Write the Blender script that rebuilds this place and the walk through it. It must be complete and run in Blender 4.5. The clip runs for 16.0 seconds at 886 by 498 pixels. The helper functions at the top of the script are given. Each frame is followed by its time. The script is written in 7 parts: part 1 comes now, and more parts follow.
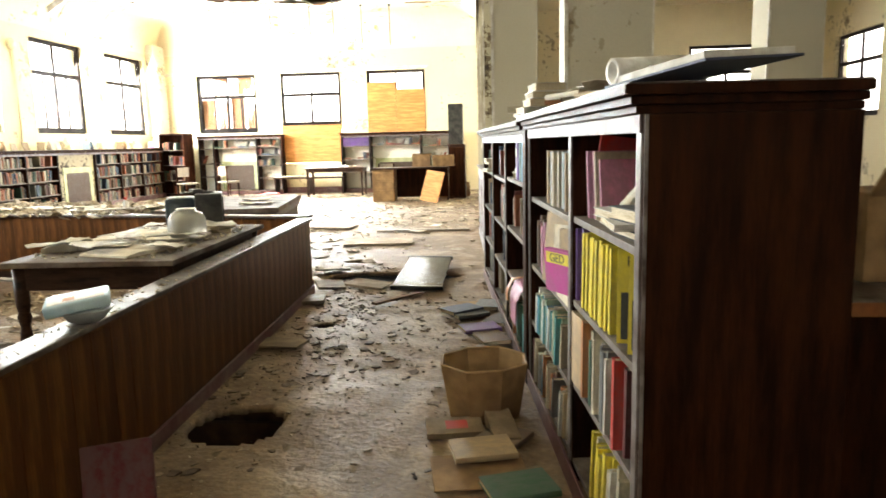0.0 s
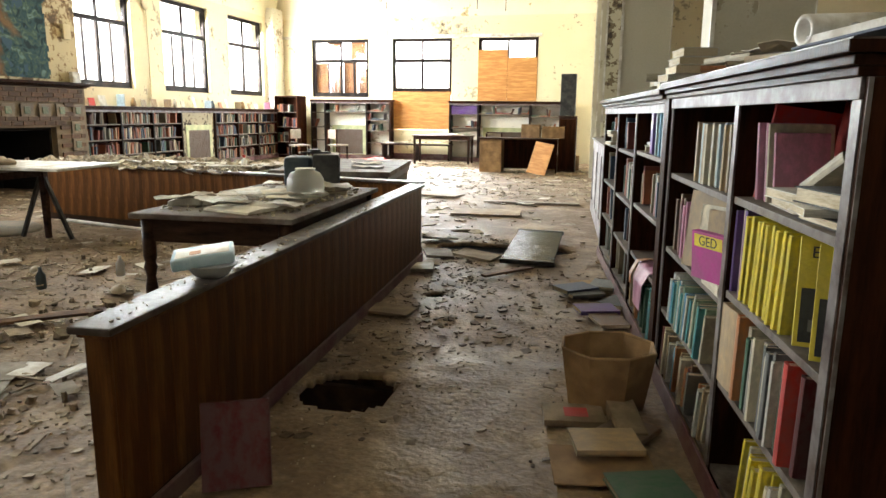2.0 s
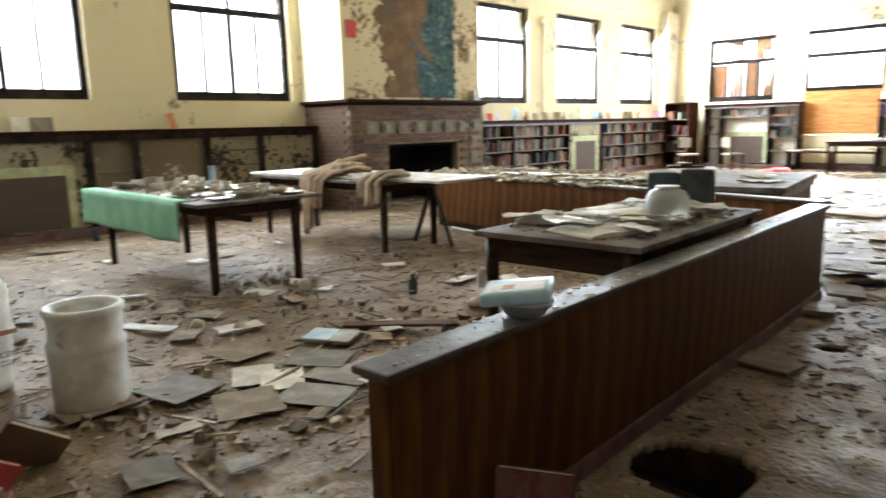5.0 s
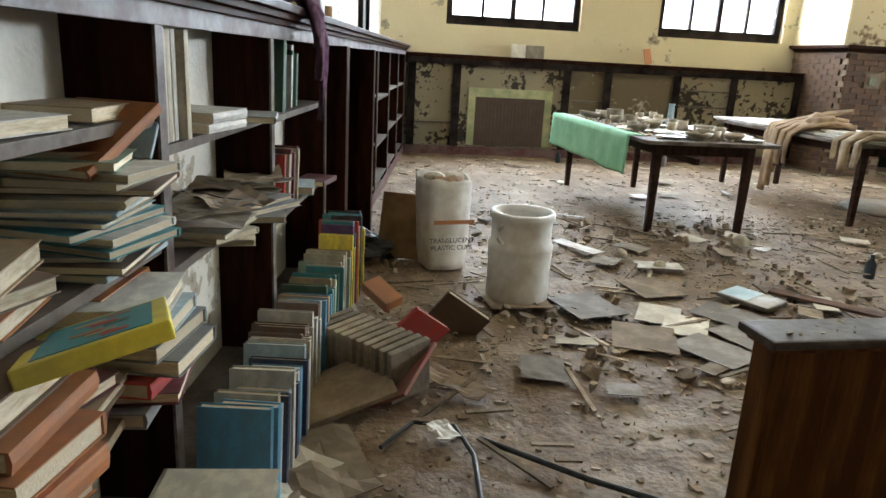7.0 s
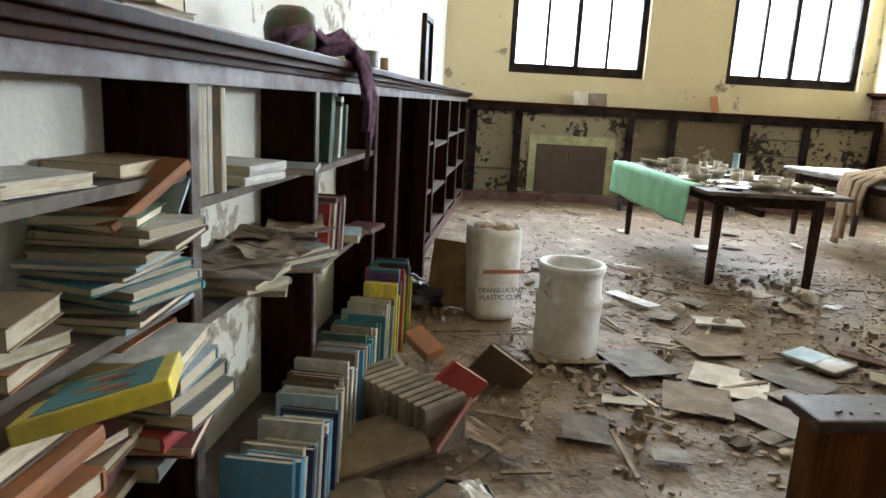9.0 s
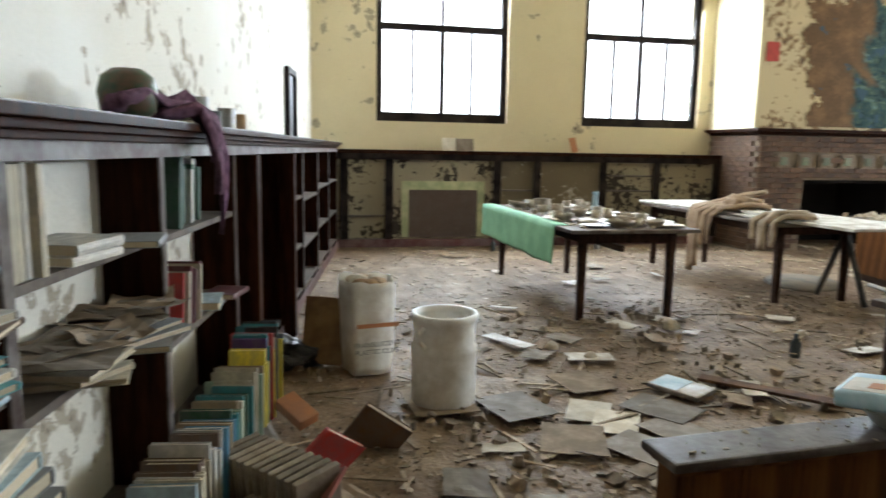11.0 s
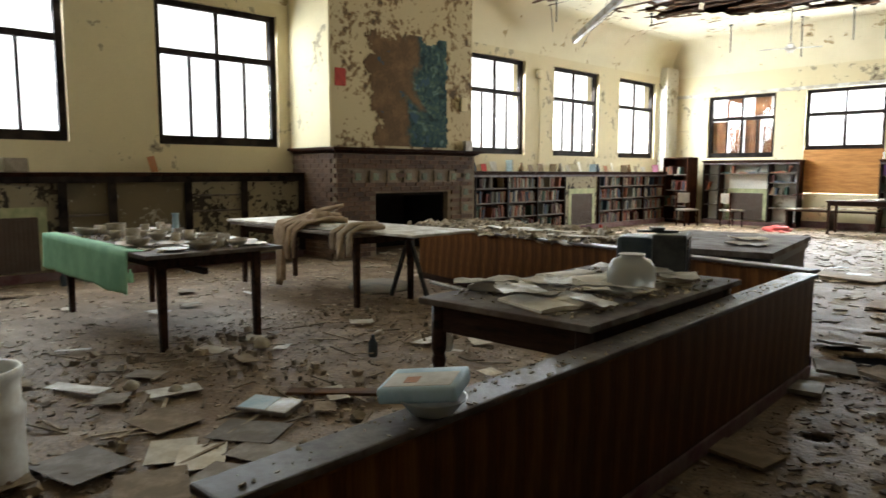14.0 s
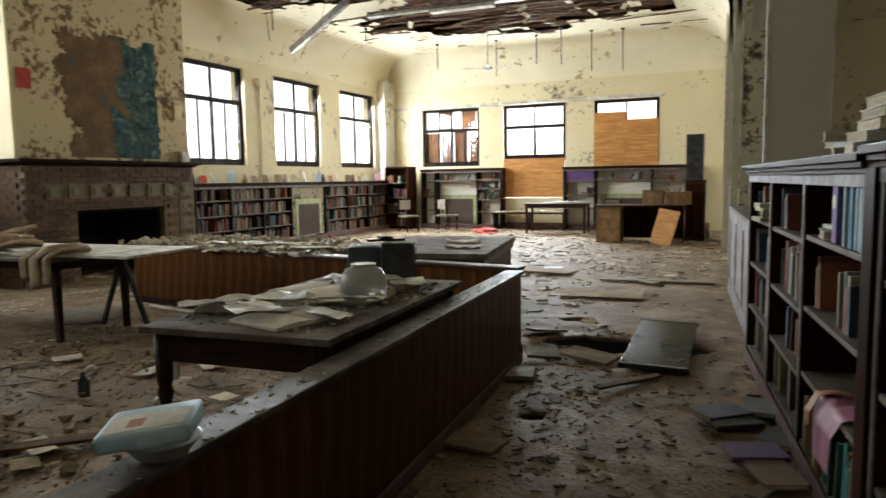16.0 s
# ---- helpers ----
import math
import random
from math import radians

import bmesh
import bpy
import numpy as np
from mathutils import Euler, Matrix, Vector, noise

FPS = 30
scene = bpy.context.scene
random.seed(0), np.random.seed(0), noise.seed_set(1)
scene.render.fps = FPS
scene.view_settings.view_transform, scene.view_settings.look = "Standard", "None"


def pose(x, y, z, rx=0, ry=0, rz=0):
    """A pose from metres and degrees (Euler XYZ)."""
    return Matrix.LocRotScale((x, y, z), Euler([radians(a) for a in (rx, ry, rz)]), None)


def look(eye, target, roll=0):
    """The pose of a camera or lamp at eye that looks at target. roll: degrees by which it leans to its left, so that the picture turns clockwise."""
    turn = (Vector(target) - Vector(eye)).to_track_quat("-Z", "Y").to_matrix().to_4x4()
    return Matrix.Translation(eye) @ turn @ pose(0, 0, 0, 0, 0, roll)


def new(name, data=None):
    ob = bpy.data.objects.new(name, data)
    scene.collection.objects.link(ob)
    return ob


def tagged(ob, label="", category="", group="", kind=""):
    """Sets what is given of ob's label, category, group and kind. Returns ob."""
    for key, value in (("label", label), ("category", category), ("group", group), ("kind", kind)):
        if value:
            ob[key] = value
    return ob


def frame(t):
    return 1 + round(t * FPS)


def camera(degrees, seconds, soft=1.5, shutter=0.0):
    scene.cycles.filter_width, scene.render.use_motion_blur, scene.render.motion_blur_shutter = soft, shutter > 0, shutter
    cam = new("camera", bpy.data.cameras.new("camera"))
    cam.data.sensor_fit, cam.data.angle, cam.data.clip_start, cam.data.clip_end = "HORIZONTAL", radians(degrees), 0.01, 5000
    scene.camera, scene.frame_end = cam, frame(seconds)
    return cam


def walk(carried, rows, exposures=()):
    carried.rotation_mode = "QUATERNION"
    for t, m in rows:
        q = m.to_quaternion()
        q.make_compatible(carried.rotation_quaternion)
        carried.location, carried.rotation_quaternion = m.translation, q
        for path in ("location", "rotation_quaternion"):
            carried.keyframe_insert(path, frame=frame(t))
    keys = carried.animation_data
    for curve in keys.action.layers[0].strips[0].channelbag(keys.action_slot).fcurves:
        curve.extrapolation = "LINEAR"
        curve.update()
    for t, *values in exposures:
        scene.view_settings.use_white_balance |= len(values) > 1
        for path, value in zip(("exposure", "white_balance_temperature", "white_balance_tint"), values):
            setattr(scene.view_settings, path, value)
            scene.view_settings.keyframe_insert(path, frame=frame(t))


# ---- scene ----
cam = camera(65.3, 16.0, shutter=0.5)
PATH = [
    (0, (0.823, -0.139, 1.313), (0.629, 1.829, 1.01), -1.4),
    (0.5, (0.8, -0.117, 1.329), (0.493, 1.84, 1.057), -0.8),
    (1, (0.754, -0.079, 1.326), (0.326, 1.856, 1.051), 0.2),
    (1.5, (0.693, -0.029, 1.307), (0.182, 1.881, 1.003), 0.3),
    (2, (0.67, 0.019, 1.287), (0.203, 1.926, 0.904), 0.7),
    (2.5, (0.691, 0.098, 1.286), (0.17, 1.998, 0.943), 0.5),
    (3, (0.701, 0.234, 1.299), (-0.036, 2.061, 0.956), -0.4),
    (5.5, (0.576, 0.599, 1.283), (-1.062, 1.684, 0.91), 0.6),
    (6, (0.619, 0.636, 1.27), (-1.223, 1.308, 0.876), 3.0),
    (6.5, (0.673, 0.658, 1.262), (-1.232, 1.099, 0.841), 2.4),
    (7, (0.656, 0.649, 1.255), (-1.255, 0.916, 0.727), 3.1),
    (7.5, (0.618, 0.644, 1.254), (-1.306, 0.87, 0.755), 3.4),
    (8, (0.642, 0.67, 1.259), (-1.297, 0.737, 0.774), 4.2),
    (10.5, (0.592, 0.814, 1.331), (-1.374, 1.055, 1.052), 1.5),
    (11, (0.578, 0.818, 1.334), (-1.359, 1.227, 1.052), 1.0),
    (11.5, (0.507, 0.82, 1.321), (-1.345, 1.527, 1.063), 1.0),
    (12, (0.502, 0.827, 1.323), (-1.265, 1.731, 1.076), 0.9),
    (12.5, (0.519, 0.839, 1.329), (-1.15, 1.917, 1.093), 0.8),
    (13, (0.542, 0.865, 1.339), (-1.019, 2.093, 1.103), 1.1),
    (13.5, (0.547, 0.93, 1.336), (-0.945, 2.241, 1.099), 0.6),
    (14, (0.57, 0.997, 1.338), (-0.858, 2.38, 1.118), 0.1),
    (14.5, (0.56, 1.015, 1.34), (-0.726, 2.531, 1.124), -0.6),
    (15, (0.551, 1.011, 1.343), (-0.561, 2.659, 1.126), -0.3),
    (15.5, (0.542, 1.02, 1.349), (-0.408, 2.768, 1.146), -0.7),
    (16, (0.541, 1.018, 1.352), (-0.257, 2.841, 1.154), -0.9),
]
EXPOSURES = [(0.0, 0.92, 6850, 10), (1.5, 0.36, 6650, 10), (3.0, 0.26, 6450, 10), (5.5, 0.26, 5950, 10), (7.0, 0.50, 5900, 10), (8.0, 0.54, 5850, 10), (10.5, 0.36, 5850, 10), (11.5, 0.12, 5950, 10), (12.5, -0.36, 6200, 10), (14.5, -1.0, 6400, 10), (16.0, -1.02, 6400, 10)]
walk(cam, [(t, look(eye, target, roll)) for t, eye, target, roll in PATH], EXPOSURES)

# ---- daylight ----
world = bpy.data.worlds.new("sky")
scene.world = world
world.use_nodes = True
wn = world.node_tree.nodes
sky = wn.new("ShaderNodeTexSky")
sky.sky_type = "NISHITA"
sky.sun_disc = False
sky.sun_elevation, sky.sun_rotation = radians(38), radians(200)
world.node_tree.links.new(sky.outputs[0], wn["Background"].inputs[0])
wn["Background"].inputs[1].default_value = 0.12

sun = new("sun", bpy.data.lights.new("sun", "SUN"))
sun.data.energy, sun.data.angle, sun.data.color = 0.9, radians(14), (1.0, 0.96, 0.9)
sun.matrix_world = look((0, 0, 30), (6, 18, 0))


def window_light(x, y, z, w, h, toward, power, colour=(0.88, 0.965, 1.0)):
    """The sky's light, from a lamp just outside a window's opening."""
    lamp = new("window_light", bpy.data.lights.new("window_light", "AREA"))
    lamp.data.shape, lamp.data.size, lamp.data.size_y = "RECTANGLE", w, h
    lamp.data.energy, lamp.data.color = power, colour
    lamp.matrix_world = look((x, y, z), (x + toward[0], y + toward[1], z + toward[2]))
    return lamp

# ---- materials ----
def mat(name, base, rough=0.7, metal=0.0, spec=0.35, noise_scale=6.0, second=None, amount=0.5, grain=0.0, bump=0.0,
        bump_scale=40.0, stretch=(1, 1, 1), island=0.0, objvar=0.0):
    """A surface with a base colour, a second colour in worn patches, fine grain and relief."""
    m = bpy.data.materials.new(name)
    m.use_nodes = True
    nt = m.node_tree
    N, L = nt.nodes, nt.links
    bsdf = N["Principled BSDF"]
    bsdf.inputs["Roughness"].default_value = rough
    bsdf.inputs["Metallic"].default_value = metal
    bsdf.inputs["Specular IOR Level"].default_value = spec
    co = N.new("ShaderNodeTexCoord")
    mp = N.new("ShaderNodeMapping")
    mp.inputs["Scale"].default_value = stretch
    L.new(co.outputs["Object"], mp.inputs[0])
    n1 = N.new("ShaderNodeTexNoise")
    n1.inputs["Scale"].default_value, n1.inputs["Detail"].default_value, n1.inputs["Roughness"].default_value = noise_scale, 6, 0.65
    L.new(mp.outputs[0], n1.inputs["Vector"])
    ramp = N.new("ShaderNodeValToRGB")
    ramp.color_ramp.elements[0].position, ramp.color_ramp.elements[1].position = 0.5 - 0.22 * amount, 0.72 - 0.2 * amount
    sec = second if second else tuple(c * 0.72 for c in base)
    ramp.color_ramp.elements[0].color, ramp.color_ramp.elements[1].color = (*base, 1), (*sec, 1)
    L.new(n1.outputs["Fac"], ramp.inputs[0])
    colour = ramp.outputs[0]
    n2 = N.new("ShaderNodeTexNoise")
    n2.inputs["Scale"].default_value, n2.inputs["Detail"].default_value = bump_scale, 4
    L.new(mp.outputs[0], n2.inputs["Vector"])
    hsv = N.new("ShaderNodeHueSaturation")
    L.new(colour, hsv.inputs["Color"])
    val = N.new("ShaderNodeMapRange")
    val.inputs["To Min"].default_value, val.inputs["To Max"].default_value = 1 - grain, 1 + grain
    L.new(n2.outputs["Fac"], val.inputs["Value"])
    last = val.outputs[0]
    for strength, kind, socket in ((island, "ShaderNodeNewGeometry", "Random Per Island"), (objvar, "ShaderNodeObjectInfo", "Random")):
        if strength:
            src = N.new(kind)
            r = N.new("ShaderNodeMapRange")
            r.inputs["To Min"].default_value, r.inputs["To Max"].default_value = 1 - strength, 1 + strength
            L.new(src.outputs[socket], r.inputs["Value"])
            mul = N.new("ShaderNodeMath")
            mul.operation = "MULTIPLY"
            L.new(last, mul.inputs[0])
            L.new(r.outputs[0], mul.inputs[1])
            last = mul.outputs[0]
    L.new(last, hsv.inputs["Value"])
    L.new(hsv.outputs[0], bsdf.inputs["Base Color"])
    rr = N.new("ShaderNodeMapRange")
    rr.inputs["To Min"].default_value, rr.inputs["To Max"].default_value = max(0.05, rough - 0.12), min(1.0, rough + 0.12)
    L.new(n1.outputs["Fac"], rr.inputs["Value"])
    L.new(rr.outputs[0], bsdf.inputs["Roughness"])
    if bump:
        b = N.new("ShaderNodeBump")
        b.inputs["Strength"].default_value, b.inputs["Distance"].default_value = bump, 0.01
        L.new(n2.outputs["Fac"], b.inputs["Height"])
        L.new(b.outputs[0], bsdf.inputs["Normal"])
    return m


def peeling(name, base, under, deep, scale=1.1, cover=0.62, stain=(0.5, 0.4, 0.22)):
    """Old wall paint: flakes off in patches down to plaster, with brown water stains and fine cracks."""
    m = mat(name, base, 0.8, noise_scale=0.6, second=tuple(0.75 * b + 0.25 * s for b, s in zip(base, stain)), amount=0.9, grain=0.07, bump=0.25, bump_scale=60)
    nt = m.node_tree
    N, L = nt.nodes, nt.links
    bsdf = N["Principled BSDF"]
    old = bsdf.inputs["Base Color"].links[0].from_socket
    co = N.new("ShaderNodeTexCoord")
    big = N.new("ShaderNodeTexNoise")
    big.inputs["Scale"].default_value, big.inputs["Detail"].default_value, big.inputs["Roughness"].default_value = scale, 3, 0.5
    fine = N.new("ShaderNodeTexNoise")
    fine.inputs["Scale"].default_value, fine.inputs["Detail"].default_value, fine.inputs["Roughness"].default_value = scale * 7, 8, 0.62
    L.new(co.outputs["Object"], big.inputs["Vector"])
    L.new(co.outputs["Object"], fine.inputs["Vector"])
    mix = N.new("ShaderNodeMath")
    mix.operation = "MULTIPLY_ADD"
    mix.inputs[1].default_value = 0.55
    L.new(fine.outputs["Fac"], mix.inputs[0])
    half = N.new("ShaderNodeMath")
    half.operation = "MULTIPLY"
    half.inputs[1].default_value = 0.45
    L.new(big.outputs["Fac"], half.inputs[0])
    L.new(half.outputs[0], mix.inputs[2])
    edge = N.new("ShaderNodeMapRange")
    edge.inputs["From Min"].default_value, edge.inputs["From Max"].default_value = cover, cover + 0.012
    L.new(mix.outputs[0], edge.inputs["Value"])
    edge2 = N.new("ShaderNodeMapRange")
    edge2.inputs["From Min"].default_value, edge2.inputs["From Max"].default_value = cover + 0.05, cover + 0.065
    L.new(mix.outputs[0], edge2.inputs["Value"])
    a = N.new("ShaderNodeMix")
    a.data_type = "RGBA"
    L.new(edge.outputs[0], a.inputs["Factor"])
    L.new(old, a.inputs["A"])
    a.inputs["B"].default_value = (*under, 1)
    c = N.new("ShaderNodeMix")
    c.data_type = "RGBA"
    L.new(edge2.outputs[0], c.inputs["Factor"])
    L.new(a.outputs["Result"], c.inputs["A"])
    c.inputs["B"].default_value = (*deep, 1)
    L.new(c.outputs["Result"], bsdf.inputs["Base Color"])
    b = N.new("ShaderNodeBump")
    b.invert = True
    b.inputs["Strength"].default_value, b.inputs["Distance"].default_value = 0.6, 0.006
    L.new(edge.outputs[0], b.inputs["Height"])
    prev = bsdf.inputs["Normal"].links[0].from_socket
    L.new(prev, b.inputs["Normal"])
    L.new(b.outputs[0], bsdf.inputs["Normal"])
    return m


def pane_glass():
    m = bpy.data.materials.new("window_glass")
    m.use_nodes = True
    nt = m.node_tree
    out = nt.nodes["Material Output"]
    nt.nodes.remove(nt.nodes["Principled BSDF"])
    t = nt.nodes.new("ShaderNodeBsdfTransparent")
    g = nt.nodes.new("ShaderNodeBsdfGlossy")
    g.inputs["Roughness"].default_value = 0.05
    mx = nt.nodes.new("ShaderNodeMixShader")
    mx.inputs[0].default_value = 0.06
    nt.links.new(t.outputs[0], mx.inputs[1])
    nt.links.new(g.outputs[0], mx.inputs[2])
    nt.links.new(mx.outputs[0], out.inputs[0])
    return m


def glow(name, colour, strength):
    m = bpy.data.materials.new(name)
    m.use_nodes = True
    b = m.node_tree.nodes["Principled BSDF"]
    b.inputs["Base Color"].default_value = (0, 0, 0, 1)
    b.inputs["Emission Color"].default_value = (*colour, 1)
    b.inputs["Emission Strength"].default_value = strength
    return m


M_WALL = peeling("cream_wall_paint", (0.74, 0.65, 0.43), (0.40, 0.34, 0.23), (0.16, 0.12, 0.08), 0.9, 0.585)
M_BREAST = peeling("stained_breast_paint", (0.60, 0.50, 0.31), (0.28, 0.18, 0.09), (0.12, 0.08, 0.045), 1.6, 0.525)
M_WALL_WHITE = peeling("white_wall_paint", (0.78, 0.76, 0.70), (0.42, 0.36, 0.27), (0.22, 0.18, 0.13), 1.3, 0.575)
M_PIER = peeling("grey_pier_paint", (0.50, 0.47, 0.38), (0.36, 0.31, 0.22), (0.2, 0.16, 0.11), 1.0, 0.60)
M_PEEL = peeling("heavily_peeling_paint", (0.56, 0.52, 0.38), (0.2, 0.15, 0.09), (0.07, 0.05, 0.035), 1.6, 0.52)
M_CEIL = peeling("cream_ceiling_paint", (0.80, 0.73, 0.54), (0.45, 0.34, 0.18), (0.14, 0.09, 0.05), 0.8, 0.59)
# flaking pale paint, base darkened for the shade below the windows
M_BACKBOARD = peeling("flaking_shade_toned_backboard", (0.23, 0.205, 0.145), (0.04, 0.03, 0.02), (0.04, 0.03, 0.02), 2.0, 0.53)
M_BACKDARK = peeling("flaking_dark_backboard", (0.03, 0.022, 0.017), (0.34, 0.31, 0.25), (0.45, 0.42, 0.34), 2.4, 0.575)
M_DARKWOOD = mat("dark_stained_wood", (0.012, 0.0042, 0.0022), 0.45, spec=0.03, noise_scale=3, second=(0.034, 0.011, 0.0045), amount=0.6, grain=0.3, bump=0.12, bump_scale=26, stretch=(6, 6, 0.7))
M_DARKEDGE = mat("worn_dark_edge", (0.045, 0.026, 0.02), 0.4, spec=0.25, noise_scale=9, second=(0.16, 0.14, 0.13), amount=0.7, grain=0.2, bump=0.1)
M_FRAME = mat("dark_window_paint", (0.008, 0.006, 0.006), 0.5, spec=0.04, noise_scale=4, second=(0.035, 0.026, 0.022), grain=0.2)
M_EDGE = mat("dusty_shelf_edge", (0.17, 0.155, 0.15), 0.55, noise_scale=9, second=(0.09, 0.06, 0.055), amount=0.8, grain=0.2, bump=0.1)
M_SHELF = mat("dusty_shelf_board", (0.05, 0.032, 0.024), 0.55, spec=0.15, noise_scale=5, second=(0.15, 0.125, 0.105), amount=0.9, grain=0.2, bump=0.1)
M_KICK = mat("maroon_painted_wood", (0.085, 0.018, 0.022), 0.55, noise_scale=6, second=(0.16, 0.10, 0.09), amount=0.7, grain=0.2)
M_PANEL = mat("oak_panel", (0.18, 0.075, 0.021), 0.36, spec=0.08, noise_scale=2.2, second=(0.07, 0.026, 0.008), amount=0.8, grain=0.35, bump=0.1, bump_scale=30, stretch=(7, 7, 0.6), objvar=0.16)
M_CAP = mat("dusty_cap_board", (0.17, 0.15, 0.135), 0.45, noise_scale=5, second=(0.05, 0.033, 0.024), amount=0.85, grain=0.3, bump=0.15, bump_scale=50)
M_FLOOR = mat("dirty_plank_floor", (0.35, 0.26, 0.165), 0.66, noise_scale=2.4, second=(0.17, 0.11, 0.062), amount=0.95, grain=0.6, bump=0.9, bump_scale=34)
M_DEBRIS = mat("plaster_debris", (0.42, 0.345, 0.25), 0.85, noise_scale=14, second=(0.24, 0.18, 0.12), amount=0.8, grain=0.25, bump=0.3, island=0.5)
M_FLAKE = mat("paint_flakes", (0.52, 0.45, 0.34), 0.75, noise_scale=14, second=(0.26, 0.20, 0.13), amount=0.7, grain=0.2, island=0.45)
# near-black colour stands in for the shade under the floor
M_SOIL = mat("shade_black_under_floor", (0.008, 0.006, 0.005), 0.9, grain=0.4)
M_BRICK = mat("red_brown_brick", (0.165, 0.084, 0.038), 0.75, noise_scale=9, second=(0.09, 0.048, 0.026), amount=0.7, grain=0.25, bump=0.3, bump_scale=70, objvar=0.35)
M_MORTAR = mat("grey_mortar", (0.21, 0.155, 0.10), 0.9, grain=0.2, bump=0.3)
M_TILE = mat("green_glazed_tile", (0.10, 0.15, 0.10), 0.3, noise_scale=20, second=(0.2, 0.19, 0.12), grain=0.2, objvar=0.3)
M_TILE_RIM = mat("buff_tile_rim", (0.20, 0.14, 0.08), 0.5, noise_scale=15, grain=0.2, objvar=0.2)
M_SOOT = mat("soot", (0.008, 0.007, 0.007), 0.95)
M_PLY = mat("orange_plywood", (0.60, 0.29, 0.085), 0.65, noise_scale=2.5, second=(0.42, 0.18, 0.05), amount=0.7, grain=0.15, bump=0.05, stretch=(1, 1, 7))
M_BOARD = mat("brown_splintered_board", (0.30, 0.115, 0.032), 0.7, noise_scale=3, second=(0.16, 0.06, 0.02), amount=0.8, grain=0.2)
M_TABLE = mat("dark_table_wood", (0.016, 0.008, 0.006), 0.42, spec=0.08, noise_scale=4, second=(0.05, 0.025, 0.016), amount=0.6, grain=0.3, bump=0.08, stretch=(1, 6, 6))
M_TOPDUST = mat("dusty_table_top", (0.20, 0.175, 0.15), 0.75, noise_scale=4, second=(0.09, 0.06, 0.045), amount=0.7, grain=0.3, bump=0.2)
M_GREEN = mat("mint_green_cloth", (0.30, 0.58, 0.36), 0.85, noise_scale=5, second=(0.22, 0.46, 0.28), amount=0.6, grain=0.06, bump=0.1, bump_scale=200)
M_CLOTH = mat("beige_cloth", (0.42, 0.30, 0.19), 0.95, noise_scale=8, second=(0.28, 0.19, 0.12), amount=0.7, grain=0.2, bump=0.4, bump_scale=180)
M_PAPER = mat("yellowed_paper", (0.74, 0.69, 0.59), 0.85, noise_scale=7, second=(0.55, 0.48, 0.37), amount=0.7, grain=0.1, objvar=0.18)
M_PAGES = mat("book_pages", (0.62, 0.54, 0.40), 0.85, noise_scale=4, second=(0.42, 0.34, 0.22), amount=0.5, grain=0.25, stretch=(1, 60, 1), objvar=0.2)
M_WHITE = mat("white_plastic", (0.74, 0.72, 0.67), 0.55, noise_scale=6, second=(0.45, 0.40, 0.33), amount=0.6, grain=0.08)
M_BUCKET = mat("stained_white_drum", (0.78, 0.76, 0.72), 0.55, noise_scale=3, second=(0.50, 0.44, 0.36), amount=0.45, grain=0.06, bump=0.05)
M_BAG = mat("white_paper_sack", (0.84, 0.82, 0.78), 0.8, noise_scale=4, second=(0.58, 0.52, 0.43), amount=0.3, grain=0.1, bump=0.3, bump_scale=14)
M_CARD = mat("brown_cardboard", (0.38, 0.235, 0.11), 0.9, noise_scale=5, second=(0.20, 0.12, 0.06), amount=0.8, grain=0.15, bump=0.2)
M_BLACK = mat("black_plastic", (0.012, 0.012, 0.013), 0.4, noise_scale=8, second=(0.05, 0.048, 0.045), amount=0.5)
M_BLUEGREY = mat("blue_grey_plastic", (0.018, 0.032, 0.045), 0.5, noise_scale=6, second=(0.05, 0.06, 0.062), amount=0.6)
M_METAL = mat("dull_grey_metal", (0.34, 0.34, 0.34), 0.4, metal=0.7, noise_scale=7, second=(0.2, 0.17, 0.13), amount=0.6, grain=0.1)
M_SHINY = mat("wet_black_panel", (0.006, 0.008, 0.012), 0.24, noise_scale=5, second=(0.02, 0.025, 0.032), amount=0.7, grain=0.2, bump=0.3, bump_scale=7, spec=0.024)
M_LATH = mat("rotted_lath", (0.20, 0.10, 0.038), 0.85, noise_scale=5, second=(0.07, 0.032, 0.014), amount=0.9, grain=0.35, bump=0.3, objvar=0.35, island=0.4)
M_RADIATOR = mat("rusty_grey_cover", (0.10, 0.075, 0.058), 0.6, noise_scale=6, second=(0.09, 0.06, 0.045), amount=0.8, grain=0.2)
M_YELLOWRIM = mat("greenish_cream_trim", (0.50, 0.47, 0.27), 0.7, noise_scale=5, second=(0.3, 0.33, 0.18), amount=0.7, grain=0.1)
M_PURPLE = mat("purple_plaid_cloth", (0.045, 0.016, 0.032), 0.9, noise_scale=26, second=(0.15, 0.07, 0.11), amount=0.7, grain=0.2)
M_GREENPOT = mat("mottled_green_glaze", (0.035, 0.08, 0.04), 0.45, noise_scale=20, second=(0.10, 0.06, 0.035), amount=0.7, grain=0.3)
M_GLASS = pane_glass()
M_SKY = glow("bright_overcast_sky", (1.0, 0.99, 0.96), 4.5)
M_WAINS = mat("worn_grey_wainscot", (0.36, 0.33, 0.33), 0.6, noise_scale=4, second=(0.18, 0.15, 0.15), amount=0.8, grain=0.15, bump=0.1)
M_RED = mat("red_plastic", (0.5, 0.05, 0.03), 0.5, noise_scale=8, grain=0.1)
M_SEAT = mat("worn_grey_vinyl", (0.12, 0.115, 0.10), 0.6, noise_scale=6, second=(0.24, 0.2, 0.15), amount=0.8, grain=0.2)
